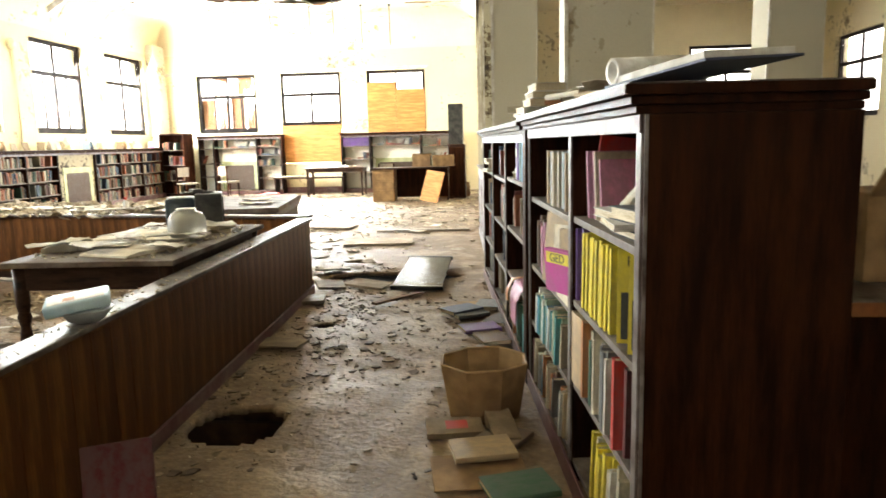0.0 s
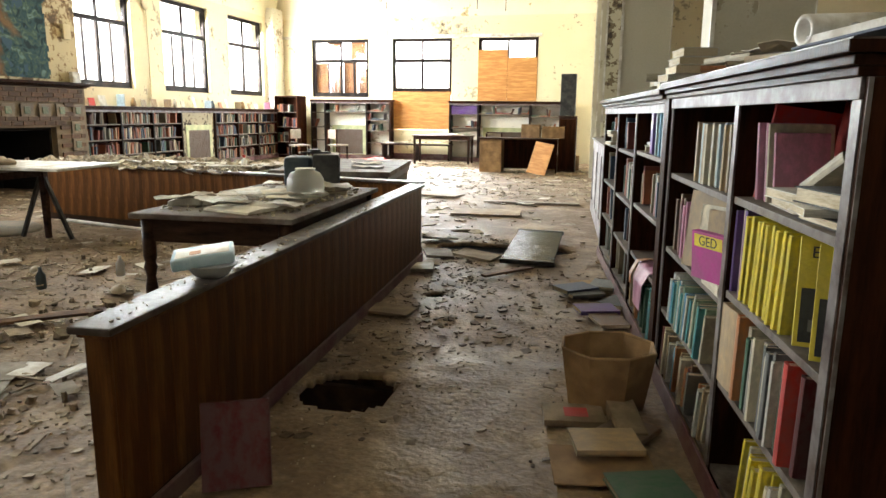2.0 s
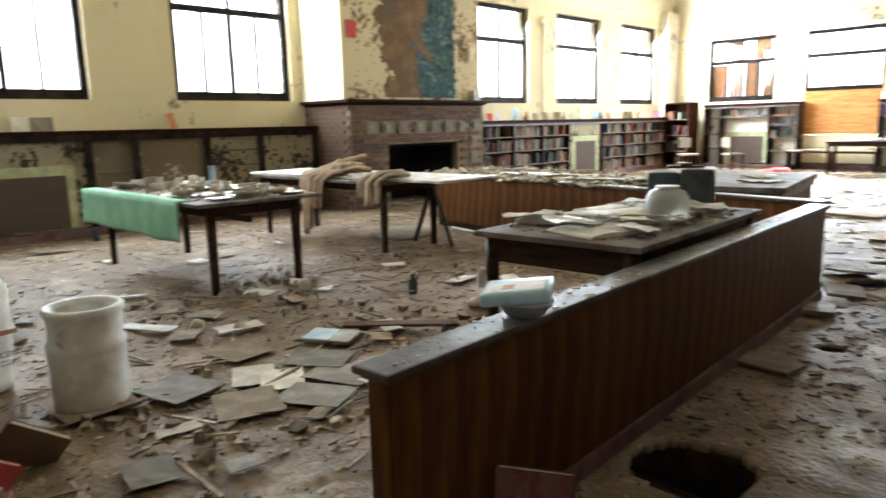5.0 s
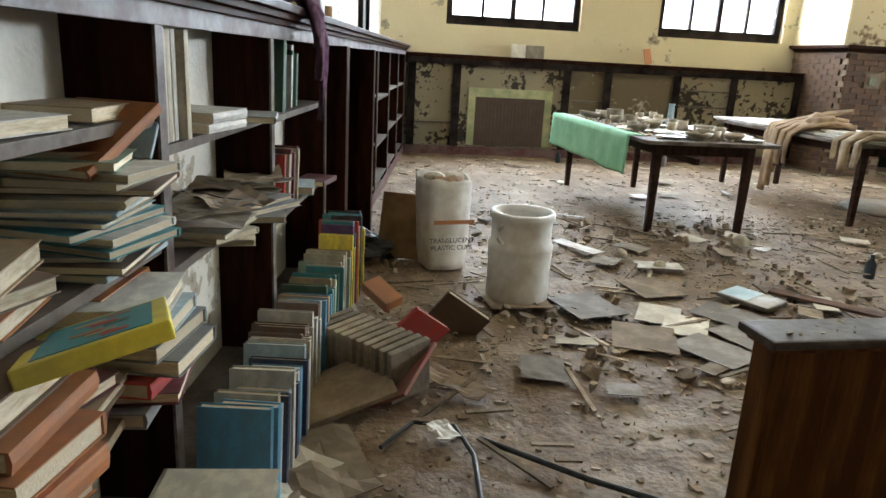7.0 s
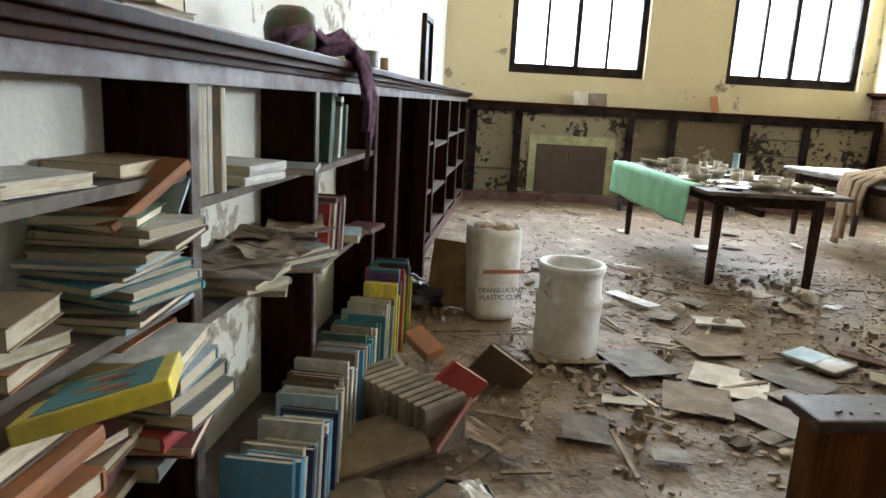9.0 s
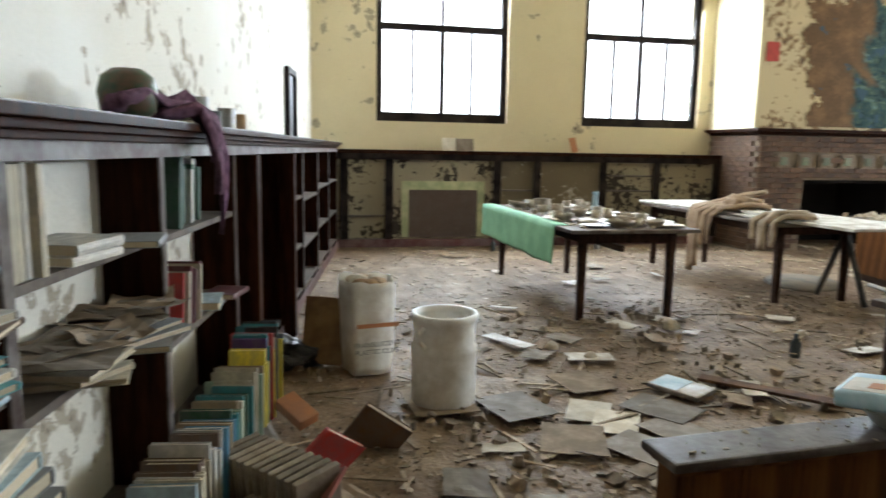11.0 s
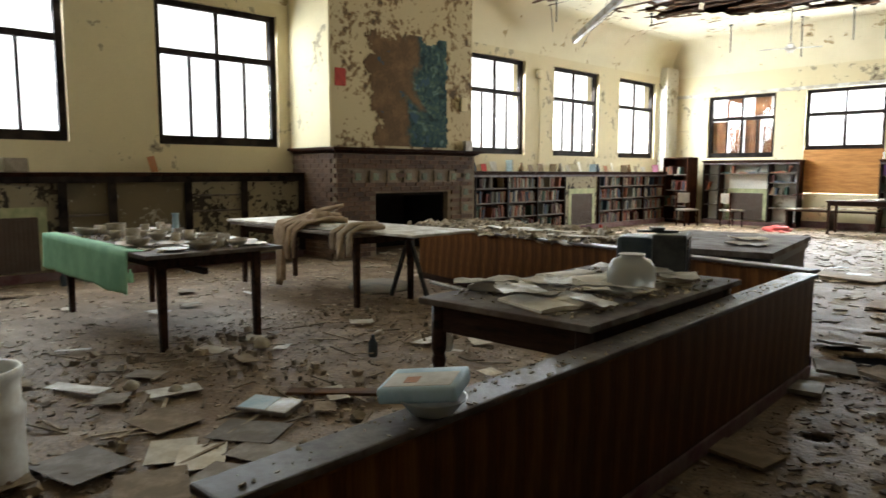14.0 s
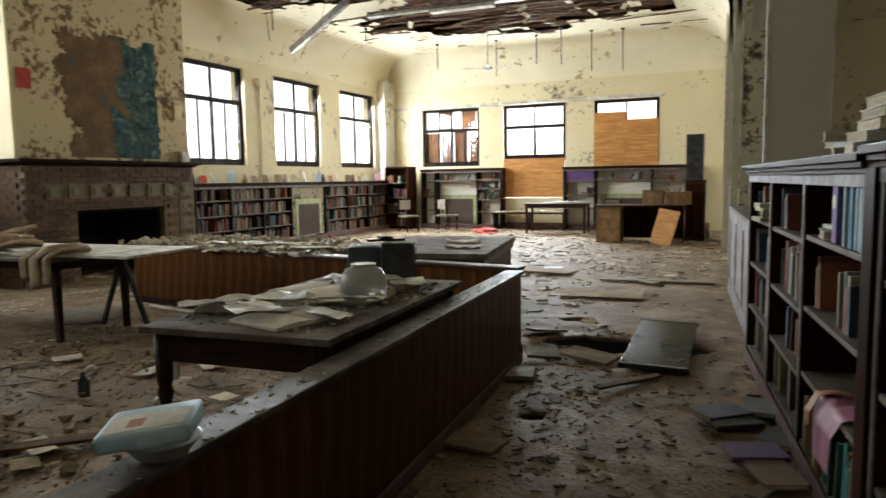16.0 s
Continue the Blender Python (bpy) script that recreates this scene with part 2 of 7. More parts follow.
M_CLEAR = mat("cloudy_plastic_jug", (0.50, 0.50, 0.47), 0.35, noise_scale=5, second=(0.5, 0.47, 0.4), amount=0.5)
M_CLEAR.node_tree.nodes["Principled BSDF"].inputs["Transmission Weight"].default_value = 0.7
M_BLUEPACK = mat("pale_blue_pack", (0.20, 0.38, 0.50), 0.45, noise_scale=7, second=(0.45, 0.58, 0.64), amount=0.9, grain=0.05)
# plaster debris in darker tones, with the aisle's shade put into its colour
M_AISLE = mat("shade_toned_aisle_rubble", (0.31, 0.245, 0.17), 0.8, noise_scale=14, second=(0.14, 0.10, 0.07), amount=0.8, grain=0.25, bump=0.3, island=0.45)

# ---- mesh helpers ----
def add_box(bm, x0, x1, y0, y1, z0, z1, m=None, bevel=0.0):
    made = bmesh.ops.create_cube(bm, size=1.0)["verts"]
    mm = Matrix.Translation(((x0 + x1) / 2, (y0 + y1) / 2, (z0 + z1) / 2)) @ Matrix.Diagonal((abs(x1 - x0), abs(y1 - y0), abs(z1 - z0), 1))
    bmesh.ops.transform(bm, matrix=(m @ mm) if m else mm, verts=made)
    if bevel:
        edges = list({e for v in made for e in v.link_edges})
        bmesh.ops.bevel(bm, geom=edges, offset=bevel, segments=2, profile=0.6, affect="EDGES")


def box_bm(x0, x1, y0, y1, z0, z1, bevel=0.0, m=None):
    bm = bmesh.new()
    add_box(bm, x0, x1, y0, y1, z0, z1, m, bevel)
    return bm


def boxes(rows, bevel=0.0):
    bm = bmesh.new()
    for r in rows:
        add_box(bm, *r, bevel=bevel)
    return bm


def lathe(profile, steps=24, bm=None, m=None):
    """A turned shape from (radius, height) rows."""
    bm = bm or bmesh.new()
    rings = []
    for r, z in profile:
        ring = []
        for i in range(steps):
            a = 2 * math.pi * i / steps
            v = Vector((r * math.cos(a), r * math.sin(a), z))
            ring.append(bm.verts.new(m @ v if m else v))
        rings.append(ring)
    for a, b in zip(rings, rings[1:]):
        for i in range(steps):
            j = (i + 1) % steps
            bm.faces.new((a[i], a[j], b[j], b[i]))
    for ring, flip in ((rings[0], True), (rings[-1], False)):
        if profile[0 if flip else -1][0] > 1e-4:
            bm.faces.new(ring[::-1] if flip else ring)
    return bm


def tube(bm, points, radius, sides=8):
    """A round bar along a line of points."""
    pts = [Vector(p) for p in points]
    rings = []
    for i, p in enumerate(pts):
        d = (pts[min(i + 1, len(pts) - 1)] - pts[max(i - 1, 0)]).normalized()
        q = d.to_track_quat("Z", "Y")
        rings.append([bm.verts.new(p + q @ Vector((radius * math.cos(2 * math.pi * k / sides), radius * math.sin(2 * math.pi * k / sides), 0))) for k in range(sides)])
    for a, b in zip(rings, rings[1:]):
        for k in range(sides):
            bm.faces.new((a[k], a[(k + 1) % sides], b[(k + 1) % sides], b[k]))
    bm.faces.new(rings[0][::-1])
    bm.faces.new(rings[-1])
    return bm


def part(name, bm, material, parent=None, label="", smooth=False, kind=""):
    """Links a bmesh as one mesh object, under a thing or a part."""
    me = bpy.data.meshes.new(name)
    bmesh.ops.recalc_face_normals(bm, faces=bm.faces)
    bm.to_mesh(me)
    bm.free()
    for f in me.polygons:
        f.use_smooth = smooth
    me.materials.append(material)
    ob = new(name, me)
    if parent:
        ob.parent = parent
    return tagged(ob, label, kind=kind)


def thing(name, label, category, m=None, group="", kind=""):
    ob = new(name)
    ob.empty_display_size = 0.1
    if m:
        ob.matrix_basis = m
    return tagged(ob, label, category, group, kind)


def solo(name, bm, material, label, category, m=None, group="", kind="", smooth=False):
    ob = part(name, bm, material, None, "", smooth)
    if m:
        ob.matrix_basis = m
    return tagged(ob, label, category, group, kind)


def wall_bm(axis, a0, a1, b0, b1, z0, z1, holes):
    """A wall with openings; axis 'x': thick from a0 to a1 in x and running along y; 'y' the other way round."""
    bm = bmesh.new()
    bs = sorted({b0, b1, *[h[0] for h in holes], *[h[1] for h in holes]})
    zs = sorted({z0, z1, *[h[2] for h in holes], *[h[3] for h in holes]})
    for p, q in zip(bs, bs[1:]):
        for r, s in zip(zs, zs[1:]):
            mb, mz = (p + q) / 2, (r + s) / 2
            if any(h[0] < mb < h[1] and h[2] < mz < h[3] for h in holes):
                continue
            if axis == "x":
                add_box(bm, a0, a1, p, q, r, s)
            else:
                add_box(bm, p, q, a0, a1, r, s)
    bmesh.ops.remove_doubles(bm, verts=bm.verts, dist=1e-4)
    seen = {}
    for f in list(bm.faces):
        key = tuple(round(c, 3) for c in f.calc_center_median())
        seen.setdefault(key, []).append(f)
    bmesh.ops.delete(bm, geom=[f for fs in seen.values() if len(fs) > 1 for f in fs], context="FACES_ONLY")
    return bm


# ---- the hall ----
WEST, NORTH, SOUTH, CEIL = -9.19, 19.36, 0.0, 4.78
EAST_ROOM = 9.0
WIN_Z0, WIN_Z1 = 1.73, 3.74
WEST_WINDOWS = [(1.90, 3.79), (4.94, 6.84), (11.19, 12.93), (13.96, 15.77), (16.71, 18.51)]
NORTH_WINDOWS = [(-8.08, -6.33), (-5.62, -3.88), (-3.14, -1.49)]
NORTH_Z0, NORTH_Z1 = 1.74, 3.36
SM = pose(0.10, 0.075, 0, 0, 0, 172) @ Matrix.Diagonal((1, 1, 1.04, 1))      # the south shelving's own axes; the wall behind it runs askew


def east_x(y):
    """The west face of the arcade, which runs a little askew."""
    return 0.67 - 0.06 * (y - 6.8)


wall_w = solo("wall_west", wall_bm("x", WEST - 0.35, WEST, SOUTH - 0.4, NORTH + 0.4, 0, CEIL + 0.46, [(a, b, WIN_Z0, WIN_Z1) for a, b in WEST_WINDOWS]),
              M_WALL, "cream painted plaster wall, peeling in patches", "wall", kind="structure")
NW_HOLES = [(a, b, NORTH_Z0, NORTH_Z1) for a, b in NORTH_WINDOWS]
NW_HOLES[1] = (NORTH_WINDOWS[1][0], NORTH_WINDOWS[1][1], 0.84, NORTH_Z1)
wall_n = solo("wall_north", wall_bm("y", NORTH, NORTH + 0.35, WEST - 0.35, EAST_ROOM, 0, CEIL + 0.46, NW_HOLES + [(3.85, 4.30, 3.45, 4.05), (5.6, 7.6, 1.7, 3.7)]),
              M_WALL, "cream painted plaster wall with three windows", "wall", kind="structure")
wall_s = solo("wall_south", wall_bm("y", 0.368, 0.66, -9.3, 9.6, 0, (CEIL + 0.46) / 1.04, []),
              M_WALL_WHITE, "whitewashed plaster wall with flaking paint", "wall", SM, kind="structure")
solo("wall_east", wall_bm("x", EAST_ROOM, EAST_ROOM + 0.3, -2.6, NORTH + 0.4, 0, CEIL + 0.46, [(13.0, 15.2, 1.7, 3.7), (16.4, 18.6, 1.7, 3.7)]), M_WALL, "cream peeling wall of the side room", "wall", kind="structure")

# floor with two broken places, laid as one sheet of fine squares
HOLES = [(-0.50, 2.93, 0.23, 0.24), (-0.33, 6.64, 0.66, 0.27), (-0.55, 4.75, 0.07, 0.07), (-0.93, 7.55, 0.16, 0.13)]


def floor_height(x, y):
    h = 0.018 * noise.noise((x * 1.7, y * 1.7, 0)) + 0.010 * noise.noise((x * 6, y * 6, 3.0))
    rough = 0.35 + 0.65 * max(0.0, min(1.0, (-x - 0.75) / 0.3)) * max(0.0, min(1.0, (7.0 - y) / 1.5))
    crust = max(0.0, noise.noise((x * 3.1, y * 3.1, 11.0))) * (0.6 + noise.noise((x * 13, y * 13, 5.0)))
    return h + rough * (0.030 * crust + 0.006 * noise.noise((x * 22, y * 22, 7.0))) - 0.008


def in_hole(x, y):
    for hx, hy, rx, ry in HOLES:
        w = 0.22 * noise.noise((x * 5.0, y * 5.0, 9.0)) + 0.15 * noise.noise((x * 14.0, y * 14.0, 2.0))
        if ((x - hx) / rx) ** 2 + ((y - hy) / ry) ** 2 < 1 + w:
            return True
    return False


def axis_steps(lo, hi, fine_lo, fine_hi, fine, coarse):
    out, v = [], lo
    while v < hi:
        out.append(v)
        v += fine if fine_lo <= v < fine_hi else coarse
    return out + [hi]


def floor_mesh():
    xs = axis_steps(WEST - 0.3, EAST_ROOM + 0.2, -5.0, 1.0, 0.028, 0.15)
    ys = axis_steps(-2.5, NORTH + 0.3, 0.5, 7.8, 0.028, 0.15)
    verts = [(x, y, floor_height(x, y)) for y in ys for x in xs]
    nx = len(xs)
    faces = []
    for j in range(len(ys) - 1):
        for i in range(nx - 1):
            if not in_hole((xs[i] + xs[i + 1]) / 2, (ys[j] + ys[j + 1]) / 2):
                faces.append((j * nx + i, j * nx + i + 1, (j + 1) * nx + i + 1, (j + 1) * nx + i))
    me = bpy.data.meshes.new("floor")
    me.from_pydata(verts, [], faces)
    for f in me.polygons:
        f.use_smooth = True
    me.materials.append(M_FLOOR)
    ob = new("floor", me)
    mod = ob.modifiers.new("thickness", "SOLIDIFY")
    mod.thickness, mod.offset = 0.035, -1
    return tagged(ob, "dirt-covered wooden floor with rotted-through holes", "floor", kind="structure")


floor_mesh()
# its near-black colour makes the floor holes read as unlit
solo("ground", box_bm(WEST - 0.3, EAST_ROOM + 0.2, -2.5, NORTH + 0.3, -0.75, -0.62), M_SOIL, "soil beneath the broken floor, coloured near black as shade", "ground", kind="structure")
joists = bmesh.new()
for k in range(11):
    add_box(joists, -2.0, 1.2, 2.35 + 0.46 * k, 2.40 + 0.46 * k, -0.55, -0.35)
solo("floor_joists", joists, M_LATH, "rotted joists seen through the broken floor", "joist", kind="structure")

# ceiling with rounded coves and a torn patch
def ceiling_mesh():
    bm = bmesh.new()
    R, n = 0.85, 10

    def torn(x, y):
        cx, cy = (x + 4.3) / 4.3, (y - 15.0) / 2.3
        w = 0.55 * noise.noise((x * 0.9, y * 0.9, 4.0)) + 0.35 * noise.noise((x * 3.5, y * 2.5, 7.0))
        cx2, cy2 = (x + 6.5) / 2.2, (y - 12.2) / 0.9
        return min(cx * cx + cy * cy, cx2 * cx2 + cy2 * cy2) < 0.62 + w
    grid = {}
    step = 0.12
    x0, x1, y0, y1 = WEST + R, east_x(14) - R, SOUTH + R, NORTH - R
    nx, ny = int((x1 - x0) / step), int((y1 - y0) / step)
    for j in range(ny + 1):
        for i in range(nx + 1):
            x, y = x0 + (x1 - x0) * i / nx, y0 + (y1 - y0) * j / ny
            grid[i, j] = bm.verts.new((x, y, CEIL + 0.015 * noise.noise((x, y, 1.0))))
    for j in range(ny):
        for i in range(nx):
            c = (grid[i, j].co + grid[i + 1, j + 1].co) / 2
            if not torn(c.x, c.y):
                bm.faces.new((grid[i, j], grid[i + 1, j], grid[i + 1, j + 1], grid[i, j + 1]))
    # coves along the four sides
    def cove(p, q, inward):
        rows = []
        for end in (p, q):
            row = []
            for k in range(n + 1):
                a = math.pi / 2 * k / n
                off = R * (1 - math.sin(a))
                row.append(bm.verts.new((end[0] + inward[0] * (R - off), end[1] + inward[1] * (R - off), CEIL - R + R * (1 - math.cos(a)))))
            rows.append(row)
        for k in range(n):
            bm.faces.new((rows[0][k], rows[0][k + 1], rows[1][k + 1], rows[1][k]))

    def cove2(p, q, inward):
        rows = []
        for end in (p, q):
            row = []
            for k in range(n + 1):
                a = math.pi / 2 * k / n
                row.append(bm.verts.new((end[0] + inward[0] * R * (1 - math.cos(a)), end[1] + inward[1] * R * (1 - math.cos(a)), CEIL - R + R * math.sin(a))))
            rows.append(row)
        for k in range(n):
            bm.faces.new((rows[0][k], rows[0][k + 1], rows[1][k + 1], rows[1][k]))
    e = east_x(14)
    cove2((WEST, SOUTH), (WEST, NORTH), (1, 0))
    cove2((e, SOUTH), (e, NORTH), (-1, 0))
    cove2((WEST, SOUTH), (e, SOUTH), (0, 1))
    cove2((WEST, NORTH), (e, NORTH), (0, -1))
    return bm


ceil = solo("ceiling", ceiling_mesh(), M_CEIL, "cream coved plaster ceiling, torn open in a wide ragged patch", "ceiling", kind="structure", smooth=True)
solo("ceiling_deck", box_bm(WEST - 0.3, EAST_ROOM + 0.2, -2.5, NORTH + 0.3, CEIL + 0.45, CEIL + 0.6), M_LATH, "rotten timber deck above the torn ceiling", "ceiling", kind="structure")

# rotted laths that show in the torn ceiling
rng = random.Random(5)
laths = bmesh.new()
for k in range(420):
    x, y = -4.4 + rng.uniform(-4.2, 4.2), 15.0 + rng.uniform(-3.8, 2.6)
    ln = rng.uniform(0.5, 1.8)
    sag = rng.choice((0, 0, 0, 0.06, 0.16)) * rng.random()
    add_box(laths, -ln / 2, ln / 2, -0.03, 0.03, -0.008, 0.008, pose(x, y, CEIL + rng.uniform(0.03, 0.18) - sag, rng.uniform(-12, 12), rng.uniform(-4, 4), rng.uniform(-6, 6)))
tagged(part("ceiling_laths", laths, M_LATH), "dark rotted laths hanging in the torn ceiling", "laths", kind="stuff")

# arcade on the east: piers, a lintel wall above and arches between
def pier(x0, x1, y0, y1, z1, material, label):
    p = thing("pier", label, "pier", kind="structure")
    part("shaft", box_bm(x0, x1, y0, y1, 0, z1, 0.012), material, p)
    for cx, cy in ((x0, y0), (x1, y0)):
        part("corner_bead", box_bm(cx - 0.004, cx + 0.022 if cx == x0 else cx + 0.004, cy - 0.006, cy + 0.03, 1.2, z1 - 0.02), M_WHITE, p, "white worn metal corner bead")
    return p


pier(0.66, 1.10, 6.80, 7.25, CEIL, M_PIER, "square plastered pier in faded grey-beige paint")
pier(1.20, 1.78, 4.72, 5.25, CEIL, M_PIER, "broad square plastered pier in beige paint")
pier(0.46, 1.12, 9.96, 10.5, CEIL, M_PEEL, "square pier with dark blotches of peeling paint")
pier(0.32, 0.95, 12.3, 12.8, CEIL, M_PIER, "square plastered pier with worn corners")
pier(0.15, 0.80, 15.0, NORTH - 0.01, CEIL, M_PIER, "plastered wall end with worn corners")
pier(4.0, 4.66, 9.0, 9.6, CEIL, M_PIER, "square plastered pier standing in the side room")
lint = bmesh.new()
for ya, yb in ((7.25, 9.96), (10.5, 12.3), (12.8, 15.1)):
    r = (yb - ya) / 2
    spring = 3.0
    n = 14
    x0, x1 = east_x((ya + yb) / 2), east_x((ya + yb) / 2) + 0.4
    low = [(ya + r - r * math.cos(math.pi * k / n), spring + min(r, 1.1) * math.sin(math.pi * k / n)) for k in range(n + 1)]
    for (y0, z0), (y1, z1) in zip(low, low[1:]):
        vs = [lint.verts.new(c) for c in ((x0, y0, z0), (x0, y1, z1), (x0, y1, CEIL), (x0, y0, CEIL), (x1, y0, z0), (x1, y1, z1), (x1, y1, CEIL), (x1, y0, CEIL))]
        for q in ((0, 1, 2, 3), (7, 6, 5, 4), (0, 4, 5, 1), (3, 2, 6, 7)):
            lint.faces.new([vs[i] for i in q])
solo("arcade_arches", lint, M_PIER, "plaster arches between the piers", "arch", kind="structure")
solo("arcade_beam", boxes([(0.8, 1.2, SOUTH, 6.8, 3.9, CEIL + 0.3), (1.16, EAST_ROOM, 6.85, 7.2, 3.75, 4.3), (1.25, EAST_ROOM, 10.0, 10.45, 3.75, 4.3)]), M_PIER, "painted plaster ceiling beams of the side room", "beam", kind="structure")
solo("ceiling_side_room", boxes([(1.2, EAST_ROOM, SOUTH, NORTH, CEIL - 0.02, CEIL + 0.08), (WEST, EAST_ROOM, -2.4, SOUTH - 0.002, CEIL - 0.9, CEIL + 0.08)]), M_CEIL, "stained plaster ceiling of the side room", "ceiling", kind="structure")

# chimney breast
BX, BY0, BY1 = -8.1, 7.07, 10.10
solo("chimney_breast", box_bm(WEST, BX, BY0, BY1, 1.72, CEIL), M_BREAST, "projecting plaster chimney breast above the mantel", "chimney", kind="structure")
solo("wall_pier_north", box_bm(WEST, WEST + 0.22, 18.72, NORTH, 1.4, CEIL - 0.6), M_WALL_WHITE, "pale plaster pilaster at the corner", "pilaster", kind="structure")
solo("wall_pier_chimney", box_bm(WEST, BX + 0.002, BY0 - 0.03, BY0, 1.72, CEIL - 0.5), M_WALL, "pale plaster return of the chimney breast", "pilaster", kind="structure")


# windows
def window(name, axis, wall, a, b, z0, z1, inward, bars, rail, panes=True, label="", low_from=None):
    """A dark timber window in a wall's opening: frame, meeting rail, glazing bars, panes, sill."""
    w = thing(name, label or "dark timber window with a two-light transom over tall panes", "window", kind="structure")
    d0, d1 = wall - 0.06 * inward, wall + 0.03 * inward

    def bar(nm, p, q, r, s, e0=d0, e1=d1, material=M_FRAME, par=w):
        lo, hi = min(e0, e1), max(e0, e1)
        bm = box_bm(lo, hi, p, q, r, s, 0.006) if axis == "x" else box_bm(p, q, lo, hi, r, s, 0.006)
        return part(nm, bm, material, par)
    bar("jamb", a, a + 0.09, z0, z1)
    bar("jamb", b - 0.09, b, z0, z1)
    bar("head", a + 0.09, b - 0.09, z1 - 0.08, z1)
    bar("bottom_rail", a + 0.09, b - 0.09, z0, z0 + 0.13)
    bar("sill", a - 0.04, b + 0.04, z0 - 0.05, z0 - 0.002, d0, wall + 0.07 * inward)
    bar("transom", a + 0.09, b - 0.09, rail - 0.045, rail + 0.045)
    e0, e1 = wall - 0.05 * inward, wall + 0.005 * inward
    mid = (a + b) / 2
    bar("transom_bar", mid - 0.024, mid + 0.024, rail + 0.045, z1 - 0.08, e0, e1)
    cuts = [a + 0.09] + [a + 0.09 + (b - a - 0.18) * k / (bars + 1) for k in range(1, bars + 1)] + [b - 0.09]
    for k, c in enumerate(cuts[1:-1]):
        wide = 0.034 if (bars == 3 and k == 1) or bars == 1 else (0.020 if b < 8 else 0.012)
        bar("glazing_bar", c - wide, c + wide, z0 + 0.13, rail - 0.045, e0, e1)
    if panes:
        g0, g1 = wall - 0.030 * inward, wall - 0.026 * inward
        for p, q in zip(cuts, cuts[1:]):
            bar("pane", p, q, z0 + 0.13, rail - 0.045, g0, g1, M_GLASS).visible_shadow = False
        for p, q in ((a + 0.09, mid), (mid, b - 0.09)):
            bar("pane", p, q, rail + 0.045, z1 - 0.08, g0, g1, M_GLASS).visible_shadow = False
    return w


for k, (a, b) in enumerate(WEST_WINDOWS):
    window("window_%d" % (k + 1), "x", WEST - 0.10, a, b, WIN_Z0, WIN_Z1, 1, (3, 3, 3, 3, 1)[k], 3.03)
    window_light(WEST - 0.40, (a + b) / 2, (WIN_Z0 + WIN_Z1) / 2, b - a - 0.1, 1.9, (1, 0, -0.5), (310, 310, 640, 860, 960)[k])
w6 = window("window_6", "y", NORTH + 0.10, *NORTH_WINDOWS[0], NORTH_Z0, NORTH_Z1, -1, 3, 2.76, label="dark timber window with broken boards behind its panes")
w7 = window("window_7", "y", NORTH + 0.10, *NORTH_WINDOWS[1], 1.88, NORTH_Z1, -1, 1, 2.76)
w8 = window("window_8", "y", NORTH + 0.10, *NORTH_WINDOWS[2], NORTH_Z0, NORTH_Z1, -1, 1, 2.76, label="dark timber window almost wholly covered with plywood")
for k, p in ((0, 240), (1, 1250), (2, 260)):
    a, b = NORTH_WINDOWS[k]
    window_light((a + b) / 2, NORTH + 0.42, 2.8, b - a - 0.1, 1.1, (0, -1, -0.7), p)
for a, b in ((5.6, 7.6),):
    window("window_side", "y", NORTH + 0.1, a, b, 1.7, 3.7, -1, 1, 3.0)
for a, b in ((13.0, 15.2), (16.4, 18.6)):
    window("window_side", "x", EAST_ROOM + 0.1, a, b, 1.7, 3.7, -1, 1, 3.0)


def plywood(x0, x1, y, z0, z1, label):
    ob = solo("plywood_sheet", box_bm(x0, x1, y - 0.012, y, z0, z1, 0.002), M_PLY, label, "plywood sheet")
    return ob


plywood(NORTH_WINDOWS[1][0] + 0.01, NORTH_WINDOWS[1][1] - 0.01, NORTH - 0.004, 0.85, 1.905, "orange plywood sheet screwed over the lower window")
a, b = NORTH_WINDOWS[2]
plywood(a + 0.01, (a + b) / 2 - 0.003, NORTH - 0.004, 1.66, 3.03, "orange plywood sheet nailed over the window")
plywood((a + b) / 2 + 0.003, b - 0.01, NORTH - 0.004, 1.66, 2.83, "orange plywood sheet nailed over the window, cut short")
a, b = NORTH_WINDOWS[0]
for p, q, r, s in ((a + 0.05, a + 0.42, 1.80, 2.70), (a + 0.50, a + 0.84, 1.80, 2.64), (a + 0.92, a + 1.32, 1.80, 2.72), (a + 1.38, a + 1.70, 1.80, 2.55), (a + 0.42, a + 0.85, 2.80, 3.30), (a + 1.15, a + 1.58, 2.82, 3.33)):
    solo("broken_board", box_bm(p, q, NORTH + 0.2, NORTH + 0.215, r, s), M_BOARD, "splintered plywood board behind the window panes", "board", group="boards behind the window")

# bright sky beyond the windows
solo("backdrop_west", box_bm(WEST - 9.1, WEST - 9, -8, 30, -2, 14), M_SKY, "bright overcast sky beyond the windows", "sky", kind="structure")
solo("backdrop_north", box_bm(WEST - 9, EAST_ROOM + 9, NORTH + 9, NORTH + 9.1, -2, 14), M_SKY, "bright overcast sky beyond the windows", "sky", kind="structure")
solo("backdrop_east", box_bm(EAST_ROOM + 9, EAST_ROOM + 9.1, 0, 30, -2, 14), M_SKY, "bright overcast sky beyond the windows", "sky", kind="structure")
rail = thing("picture_rail", "white-painted timber rail above the windows", "rail", kind="structure")
part("board", box_bm(WEST + 0.22, -1.40, NORTH - 0.07, NORTH - 0.006, 3.37, 3.45, 0.004), M_WHITE, rail)


